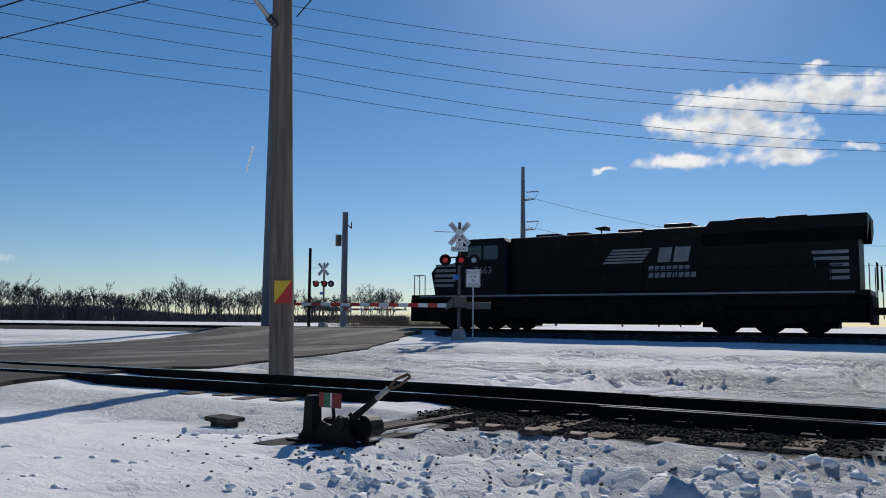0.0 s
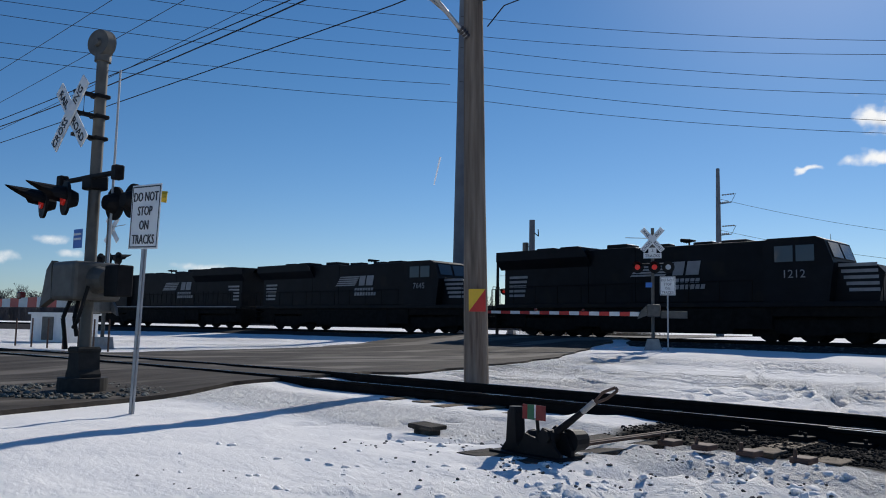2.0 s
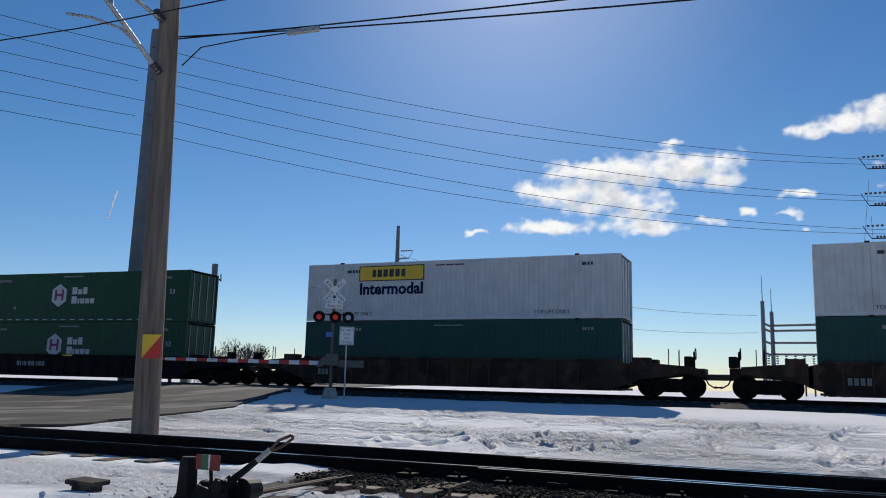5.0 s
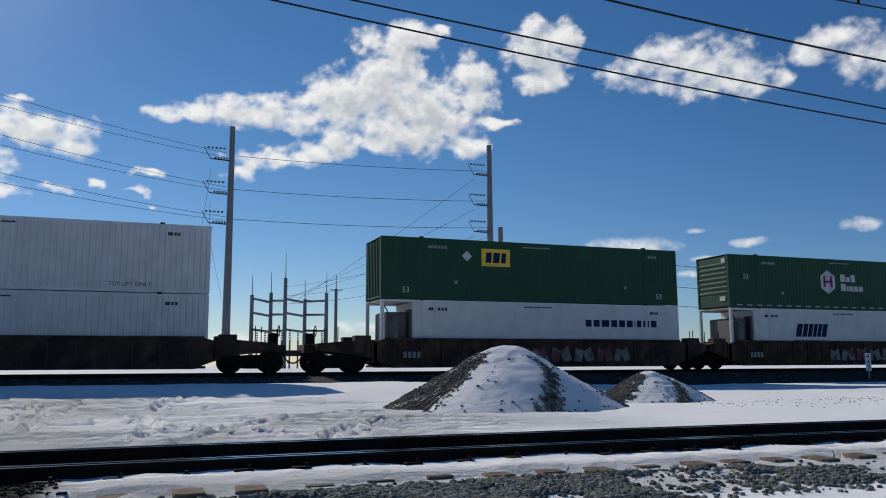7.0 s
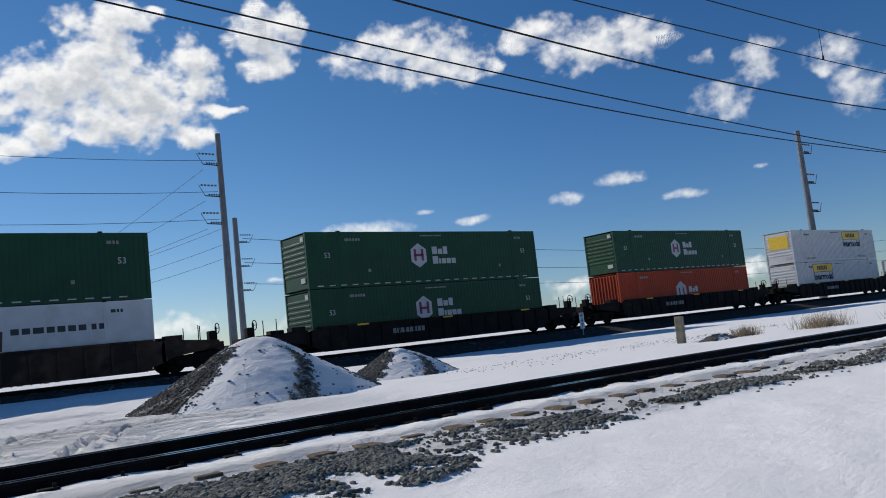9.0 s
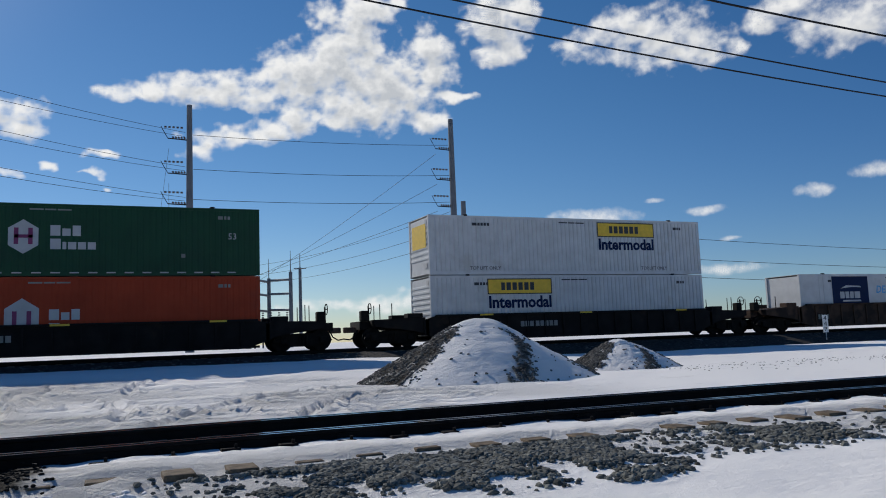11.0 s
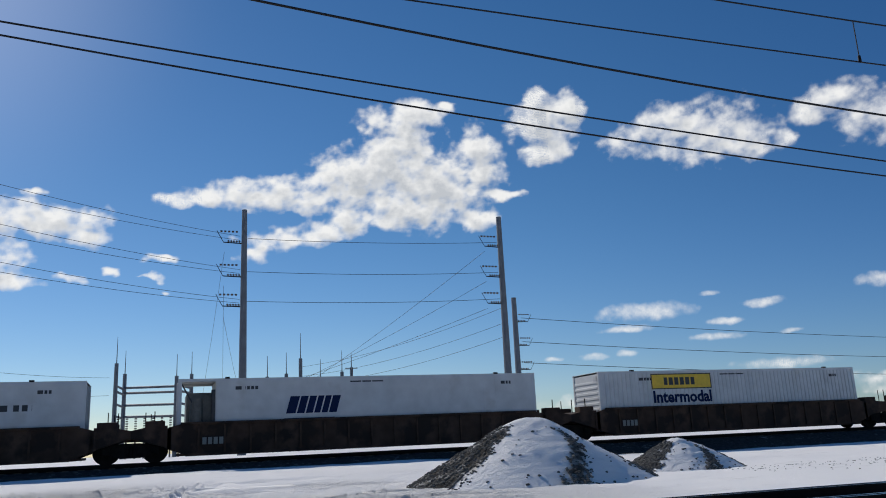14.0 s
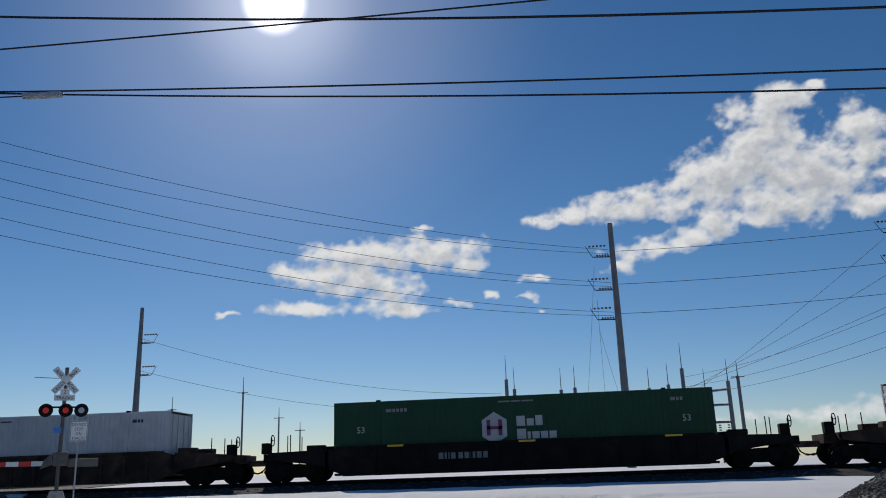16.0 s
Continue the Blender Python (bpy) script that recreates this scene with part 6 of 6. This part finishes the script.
def switch_stand():
    g = ground_z(-4.3, 5.0) - 0.01
    st = thing("switch_stand", "black iron hand switch stand with red and green target", "switch stand", pose(-4.5, 5.25, g))
    st.scale = (0.74, 0.74, 0.74)
    s = Shape()
    s.prism([(-0.4, 0.03), (-0.08, 0.03), (-0.15, 0.16), (-0.17, 0.5), (-0.28, 0.5), (-0.3, 0.16)], -0.08, 0.08)
    s.tube((-0.225, 0, 0.48), (-0.225, 0, 0.545), 0.085, 0.075, 14)
    part("spindle_housing", s, M["dark"], st)
    s = Shape()
    s.prism([(-0.12, 0.03), (0.52, 0.03), (0.5, 0.1), (0.42, 0.16), (0.36, 0.34), (0.26, 0.36), (0.16, 0.24), (0.02, 0.28), (-0.08, 0.12)], -0.12, -0.07)
    s.prism([(-0.12, 0.03), (0.52, 0.03), (0.52, 0.12), (0.44, 0.3), (0.3, 0.38), (0.16, 0.26), (-0.08, 0.14)], 0.05, 0.11)
    s.ball((0.04, 0, 0.2), 0.12, 2)
    s.tube((0.3, -0.15, 0.27), (0.3, 0.15, 0.27), 0.075, 0.075, 14)
    s.tube((0.44, 0.1, 0.22), (0.44, 0.34, 0.22), 0.13, 0.11, 14)
    s.box(-0.45, 0.56, -0.2, 0.2, 0.03, 0.06, 0.008)
    part("stand_body", s, M["dark"], st)
    part("target_staff", Shape().tube((0.2, -0.1, 0.2), (0.2, -0.14, 0.5), 0.02, 0.02, 8), M["dark"], st)
    s = Shape()
    s.tube((0.3, 0.0, 0.27), (0.62, 0.14, 0.56), 0.045, 0.03, 10)
    part("lever", s, M["dark"], st, "heavy throw lever")
    part("grip", Shape().tube((0.6, 0.13, 0.54), (0.72, 0.19, 0.66), 0.032, 0.032, 10), M["concrete"], st, "pale taped lever grip")
    part("grip_end", Shape().path([(0.72, 0.19, 0.66), (0.8, 0.22, 0.76), (0.93, 0.27, 0.82), (0.95, 0.28, 0.79), (0.84, 0.25, 0.7), (0.72, 0.19, 0.64)], 0.016, 8), M["rust"], st, "looped rusty lever end")
    for a, b, m in ((0.03, 0.13, "greenpaint"), (0.15, 0.28, "targetred"), (-0.04, 0.03, "targetred")):
        part("target", Shape().box(a + 0.06, b + 0.06, -0.17, -0.155, 0.44, 0.6, 0.004), M[m], st, "coloured target plate")
    part("target_edge", Shape().box(0.19, 0.205, -0.172, -0.158, 0.46, 0.6), M["signwhite"], st)
    s = Shape()
    s.box(-0.62, -0.12, -0.55, 2.2, -0.1, 0.035, 0.01)
    part("head_tie", s, M["oldtie"], st)
    s = Shape()
    s.box(0.12, 0.42, -0.4, 2.2, -0.1, 0.035, 0.01)
    part("head_tie", s, M["oldtie"], st)
    s = Shape()
    s.tube((0.1, 0.1, 0.1), (0.1, 2.6, 0.1), 0.025, 0.025, 8)
    s.tube((0.35, 0.1, 0.14), (0.35, 2.6, 0.14), 0.02, 0.02, 8)
    part("throw_rod", s, M["rust"], st)
    for px in (0.5, 0.95, 1.5, 2.1):
        s = Shape()
        s.box(px, px + 0.22, 1.75, 2.0, 0.05, 0.12, 0.02)
        s.tube((px + 0.05, 1.8, 0.1), (px + 0.05, 1.8, 0.2), 0.025, 0.02, 8)
        part("rail_brace", s, M["rust"], st)


switch_stand()
pad = thing("tie_block", "square weathered wooden block half under snow", "wooden block", pose(-6.1, 5.55, ground_z(-6, 5.5) - 0.01, 0, 3, 8))
part("block", Shape().box(-0.15, 0.15, -0.13, 0.13, 0.05, 0.095, 0.012).box(-0.1, 0.11, -0.09, 0.08, -0.05, 0.05, 0.01), M["oldtie"], pad)


# ---- loose stones and clods ----
def scatter():
    rnd = random.Random(21)
    spots = []
    while len(spots) < 17000:
        x = rnd.uniform(0.2, 6.2) if rnd.random() < 0.62 else 5 + 27 * rnd.random() ** 1.6
        d = rnd.uniform(-4.4, -2.0)
        k = stone_cover(x, d)
        if rnd.random() > k * k and rnd.random() > 0.02 * (d > -3.7):
            continue
        y = near_y(x) + d
        spots.append((x, y, snow_height(x, y) + 0.006, rnd.uniform(0.012, 0.032) * rnd.choice((1, 1, 1, 1.4))))
    bed = []
    while len(bed) < 3200:
        x, d = rnd.uniform(-5, 0.6), rnd.uniform(-1.98, -0.86)
        if rnd.random() < bare_ties(x):
            y = near_y(x) + d
            bed.append((x, y, snow_height(x, y) + 0.002, rnd.uniform(0.01, 0.024)))
    stones("oily_ballast", "switch ballast between the ties, black with oil and painted shade", bed, M["cribstone"])
    stones("ballast_stones", "loose grey ballast stones along the near track", spots, M["stone"])
    spots = []
    for _ in range(1500):
        x = rnd.uniform(-42, 42)
        d = rnd.uniform(-4.6, -2.0)
        y = far_y(x) + d
        base = ground_z(x, y) - 0.08
        h = max(0.0, min(1.0, (d + 4.4) / 2.2))
        spots.append((x, y, base + (0.93 - base) * h * 0.92, rnd.uniform(0.04, 0.09)))
    stones("bank_stones", "dark ballast stones on the main line bank", spots, M["pilestone"])
    clods = []
    for _ in range(620):
        x, y = rnd.uniform(-7.5, 0.5), rnd.uniform(2.6, 6.3)
        if rnd.random() < smooth01(-8, -1, x):
            clods.append((x, y, snow_height(x, y) - 0.006, rnd.choice((0.01, 0.014, 0.018, 0.024, 0.03, 0.04))))
    for _ in range(1100):
        x, y = rnd.uniform(-3.8, 0.3), rnd.uniform(3.0, 6.6)
        if noise.noise(Vector((x * 0.8, y * 0.8, 6))) > -0.2:
            clods.append((x, y, snow_height(x, y) - 0.01, rnd.uniform(0.014, 0.036) * rnd.choice((1, 1, 1, 1, 1.7))))
    stones("snow_clods", "broken clods of ploughed snow beside the track", clods, M["clod"], "snow", 0.75, 2)
    bits = []
    for _ in range(260):
        x, y = rnd.gauss(-3.4, 1.2), rnd.gauss(5.2, 0.5)
        bits.append((x, y, snow_height(x, y), rnd.uniform(0.006, 0.02)))
    for _ in range(500):
        x, y = rnd.uniform(14, 32), rnd.gauss(17.5, 0.8)
        bits.append((x, y, snow_height(x, y), rnd.uniform(0.01, 0.03)))
    for _ in range(420):
        x, y = rnd.uniform(-6, 2.5), rnd.uniform(2.4, 6.3)
        if noise.noise(Vector((x * 0.7, y * 0.7, 3))) > -0.05:
            bits.append((x, y, snow_height(x, y), rnd.choice((0.005, 0.007, 0.009, 0.012, 0.018))))
    stones("soil_bits", "dark bits of stone and soil on the snow", bits, M["pilestone"])


# stone blackened for oil and for the shade of the tie cribs
M["cribstone"] = mat("oily_shaded_stone", (0.022, 0.02, 0.018), 0.95, 0, 0.3, 9, island=0.4, spec=0.05)
M["clod"] = mat("packed_snow", (0.88, 0.865, 0.84), 0.8, 0, 0.05, 6, 0.4, 20, spec=0.1)
scatter()


# ---- clouds ----
def cloud_material():
    """White vapour that thins out at its edges; how thick it is and how deep in its own shade comes with the mesh."""
    m = bpy.data.materials.new("cloud")
    m.use_nodes = True
    n, l = m.node_tree.nodes, m.node_tree.links
    n.clear()
    thick = n.new("ShaderNodeAttribute")
    thick.attribute_name = "thick"
    deep = n.new("ShaderNodeAttribute")
    deep.attribute_name = "deep"
    geo = n.new("ShaderNodeNewGeometry")
    scale = n.new("ShaderNodeVectorMath")
    scale.operation = "SCALE"
    scale.inputs["Scale"].default_value = 0.05
    l.new(geo.outputs["Position"], scale.inputs[0])
    nz = n.new("ShaderNodeTexNoise")
    nz.inputs["Scale"].default_value, nz.inputs["Detail"].default_value, nz.inputs["Roughness"].default_value = 0.7, 8, 0.62
    l.new(scale.outputs[0], nz.inputs["Vector"])
    fray = n.new("ShaderNodeMath")
    fray.operation = "MULTIPLY_ADD"
    fray.inputs[1].default_value, fray.inputs[2].default_value = 0.9, -0.45
    l.new(nz.outputs["Fac"], fray.inputs[0])
    add = n.new("ShaderNodeMath")
    l.new(thick.outputs["Fac"], add.inputs[0])
    l.new(fray.outputs[0], add.inputs[1])
    alpha = n.new("ShaderNodeMapRange")
    alpha.interpolation_type = "SMOOTHSTEP"
    alpha.inputs["From Min"].default_value, alpha.inputs["From Max"].default_value = -0.15, 1.0
    alpha.inputs["To Max"].default_value = 0.98
    l.new(add.outputs[0], alpha.inputs["Value"])
    dim = n.new("ShaderNodeMath")
    l.new(deep.outputs["Fac"], dim.inputs[0])
    l.new(fray.outputs[0], dim.inputs[1])
    ramp = n.new("ShaderNodeValToRGB")
    ramp.color_ramp.elements[0].position, ramp.color_ramp.elements[1].position = 0.3, 1.0
    ramp.color_ramp.elements[0].color, ramp.color_ramp.elements[1].color = (1.0, 1.0, 0.99, 1), (0.6, 0.63, 0.67, 1)
    l.new(dim.outputs[0], ramp.inputs["Fac"])
    em = n.new("ShaderNodeEmission")
    em.inputs["Strength"].default_value = CLOUD_GLOW
    l.new(ramp.outputs["Color"], em.inputs["Color"])
    tr = n.new("ShaderNodeBsdfTransparent")
    mx = n.new("ShaderNodeMixShader")
    l.new(alpha.outputs["Result"], mx.inputs["Fac"])
    l.new(tr.outputs[0], mx.inputs[1])
    l.new(em.outputs[0], mx.inputs[2])
    out = n.new("ShaderNodeOutputMaterial")
    l.new(mx.outputs[0], out.inputs["Surface"])
    return m


CLOUD_GLOW = 1.04
M["cloud"] = cloud_material()


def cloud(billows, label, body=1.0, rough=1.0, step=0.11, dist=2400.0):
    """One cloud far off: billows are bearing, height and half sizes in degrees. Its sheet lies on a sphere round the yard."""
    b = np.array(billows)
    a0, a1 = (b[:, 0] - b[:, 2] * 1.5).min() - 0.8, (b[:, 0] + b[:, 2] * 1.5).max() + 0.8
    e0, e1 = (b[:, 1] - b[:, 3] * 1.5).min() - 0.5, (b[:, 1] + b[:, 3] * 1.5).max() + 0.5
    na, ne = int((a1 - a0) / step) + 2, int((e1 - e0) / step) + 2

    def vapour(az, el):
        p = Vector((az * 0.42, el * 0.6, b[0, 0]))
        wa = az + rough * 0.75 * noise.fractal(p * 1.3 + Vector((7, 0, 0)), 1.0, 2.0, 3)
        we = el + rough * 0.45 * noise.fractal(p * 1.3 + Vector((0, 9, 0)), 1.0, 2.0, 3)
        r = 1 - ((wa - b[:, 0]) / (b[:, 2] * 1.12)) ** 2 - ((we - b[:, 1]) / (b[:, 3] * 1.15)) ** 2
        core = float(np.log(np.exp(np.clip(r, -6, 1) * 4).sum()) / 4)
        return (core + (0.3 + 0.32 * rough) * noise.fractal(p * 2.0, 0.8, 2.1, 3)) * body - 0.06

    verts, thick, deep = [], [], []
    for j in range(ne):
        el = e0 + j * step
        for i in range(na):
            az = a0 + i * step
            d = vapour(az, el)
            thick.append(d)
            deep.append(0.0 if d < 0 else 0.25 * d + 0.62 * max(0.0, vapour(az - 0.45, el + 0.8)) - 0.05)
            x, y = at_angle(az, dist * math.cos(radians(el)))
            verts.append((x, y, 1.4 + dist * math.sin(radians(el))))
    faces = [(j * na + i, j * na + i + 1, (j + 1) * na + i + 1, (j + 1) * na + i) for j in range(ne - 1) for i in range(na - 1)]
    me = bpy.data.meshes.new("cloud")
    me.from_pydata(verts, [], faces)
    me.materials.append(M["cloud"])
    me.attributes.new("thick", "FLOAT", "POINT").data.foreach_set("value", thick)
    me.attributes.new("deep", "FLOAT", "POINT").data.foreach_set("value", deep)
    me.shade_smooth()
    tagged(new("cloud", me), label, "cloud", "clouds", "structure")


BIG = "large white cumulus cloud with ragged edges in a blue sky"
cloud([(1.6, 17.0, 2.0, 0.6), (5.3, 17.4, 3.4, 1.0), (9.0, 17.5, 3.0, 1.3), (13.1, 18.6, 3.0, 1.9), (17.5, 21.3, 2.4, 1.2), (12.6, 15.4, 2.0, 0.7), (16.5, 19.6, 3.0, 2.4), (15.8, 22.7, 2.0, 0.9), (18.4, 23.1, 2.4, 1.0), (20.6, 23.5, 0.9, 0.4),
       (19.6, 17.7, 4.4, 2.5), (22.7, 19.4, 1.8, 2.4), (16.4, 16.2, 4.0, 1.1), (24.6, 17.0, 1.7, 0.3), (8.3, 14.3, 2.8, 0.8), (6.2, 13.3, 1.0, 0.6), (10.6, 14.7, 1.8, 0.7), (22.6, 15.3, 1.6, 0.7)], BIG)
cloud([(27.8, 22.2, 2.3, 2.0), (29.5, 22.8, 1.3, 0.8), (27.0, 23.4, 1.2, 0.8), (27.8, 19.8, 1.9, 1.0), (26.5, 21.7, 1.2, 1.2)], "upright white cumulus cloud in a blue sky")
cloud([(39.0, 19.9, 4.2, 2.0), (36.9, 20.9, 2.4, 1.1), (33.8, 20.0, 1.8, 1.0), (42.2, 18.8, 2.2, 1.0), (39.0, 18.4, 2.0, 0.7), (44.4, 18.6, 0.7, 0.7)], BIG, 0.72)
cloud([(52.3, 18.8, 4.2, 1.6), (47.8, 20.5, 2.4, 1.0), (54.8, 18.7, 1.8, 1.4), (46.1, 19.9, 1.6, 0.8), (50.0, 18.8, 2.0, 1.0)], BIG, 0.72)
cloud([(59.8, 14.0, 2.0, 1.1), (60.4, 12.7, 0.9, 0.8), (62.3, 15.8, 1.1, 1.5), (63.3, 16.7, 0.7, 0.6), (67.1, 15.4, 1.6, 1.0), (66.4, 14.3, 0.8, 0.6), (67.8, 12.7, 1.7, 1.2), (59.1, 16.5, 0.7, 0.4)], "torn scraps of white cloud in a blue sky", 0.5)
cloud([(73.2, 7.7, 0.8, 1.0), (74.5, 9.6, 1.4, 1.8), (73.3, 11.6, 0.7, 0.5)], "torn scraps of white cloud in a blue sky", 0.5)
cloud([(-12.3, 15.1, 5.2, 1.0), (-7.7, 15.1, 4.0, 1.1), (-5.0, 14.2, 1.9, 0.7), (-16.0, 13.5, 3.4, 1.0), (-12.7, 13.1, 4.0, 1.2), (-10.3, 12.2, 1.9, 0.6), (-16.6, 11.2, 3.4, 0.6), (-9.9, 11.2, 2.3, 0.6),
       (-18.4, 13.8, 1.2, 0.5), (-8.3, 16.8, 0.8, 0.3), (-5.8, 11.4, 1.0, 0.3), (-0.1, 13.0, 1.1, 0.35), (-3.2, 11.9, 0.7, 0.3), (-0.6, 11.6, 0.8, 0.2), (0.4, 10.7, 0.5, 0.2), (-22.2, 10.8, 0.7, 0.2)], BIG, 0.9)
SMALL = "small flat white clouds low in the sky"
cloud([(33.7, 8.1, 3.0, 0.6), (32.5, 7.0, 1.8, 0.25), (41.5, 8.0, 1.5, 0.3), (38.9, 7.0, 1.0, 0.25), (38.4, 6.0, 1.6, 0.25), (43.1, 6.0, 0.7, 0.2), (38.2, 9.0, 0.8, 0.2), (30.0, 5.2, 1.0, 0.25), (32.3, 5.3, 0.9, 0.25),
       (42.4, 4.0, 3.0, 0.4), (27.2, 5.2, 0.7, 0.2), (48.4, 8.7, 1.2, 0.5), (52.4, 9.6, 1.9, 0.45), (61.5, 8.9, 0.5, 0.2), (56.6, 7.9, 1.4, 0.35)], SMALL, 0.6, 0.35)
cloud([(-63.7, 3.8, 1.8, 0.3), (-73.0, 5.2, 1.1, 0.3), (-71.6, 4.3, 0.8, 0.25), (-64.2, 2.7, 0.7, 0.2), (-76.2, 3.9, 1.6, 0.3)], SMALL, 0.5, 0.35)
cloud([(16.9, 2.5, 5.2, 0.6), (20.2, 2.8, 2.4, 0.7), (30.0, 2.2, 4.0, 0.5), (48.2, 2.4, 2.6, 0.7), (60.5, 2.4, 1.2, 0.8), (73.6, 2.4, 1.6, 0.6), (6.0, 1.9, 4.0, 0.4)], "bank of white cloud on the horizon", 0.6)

# faint glow added, standing for sunlight on the trail
M["trail"] = mat("glowing_trail", (0.9, 0.9, 0.92), 0.9, 0, 0, emit=0.05)
contrail = thing("contrail", "short thin white aircraft trail in the sky", "contrail", kind="structure")
cx, cy = at_angle(-47.45, 2200)
part("streak", Shape().tube((cx - 8, cy, 1.4 + 2200 * math.tan(radians(10.2))), (cx + 16, cy, 1.4 + 2200 * math.tan(radians(12.1))), 1.5, 2.6, 6), M["trail"], contrail)


# ---- ties, last ----
def ties():
    short = mesh_of("tie", Shape().box(-0.115, 0.115, -1.3, 1.3, -0.18, 0.0, 0.012), M["tie"])
    long = mesh_of("tie", Shape().box(-0.125, 0.125, -1.98, 1.4, -0.18, 0.0, 0.012), M["tie"])
    plate_mesh = mesh_of("tie_plate", Shape().box(-0.09, 0.09, -0.13, 0.12, -0.08, 0.0, 0.008).tube((0.05, -0.08, 0.0), (0.05, -0.08, 0.035), 0.016, 0.02, 6).tube((-0.05, 0.06, 0.0), (-0.05, 0.06, 0.035), 0.016, 0.02, 6), M["steel"])
    rnd = random.Random(5)
    x = -9.0
    while x < 60:
        me = long if -4.5 < x < 17 else short
        slope = math.degrees(math.atan(-0.0064 * (x - 2)))
        ob = new("tie", me)
        ob.parent = near_track
        ob.matrix_basis = pose(x, near_y(x) + rnd.uniform(-0.12, 0.1), (0.4 if x < 9 else 0.383) + rnd.uniform(-0.014, 0.008), 0, 0, slope + rnd.uniform(-1.5, 1.5))
        if -4.4 < x < 26:
            for off in (-0.99, 0.99):
                ob = new("tie_plate", plate_mesh)
                ob.parent = near_track
                ob.matrix_basis = pose(x + rnd.uniform(-0.02, 0.02), near_y(x) + off, 0.445 + rnd.uniform(-0.02, 0.01), rnd.uniform(-6, 6), 0, slope)
        x += 0.56
    x = -50.0
    far = mesh_of("tie", Shape().box(-0.115, 0.115, -1.3, 1.3, -0.18, 0.0), M["tie"])
    while x < 60:
        ob = new("tie", far)
        ob.parent = far_track
        ob.matrix_basis = pose(x, far_y(x), 0.945, 0, 0, rnd.uniform(-1, 1))
        x += 0.55


ties()


motions()
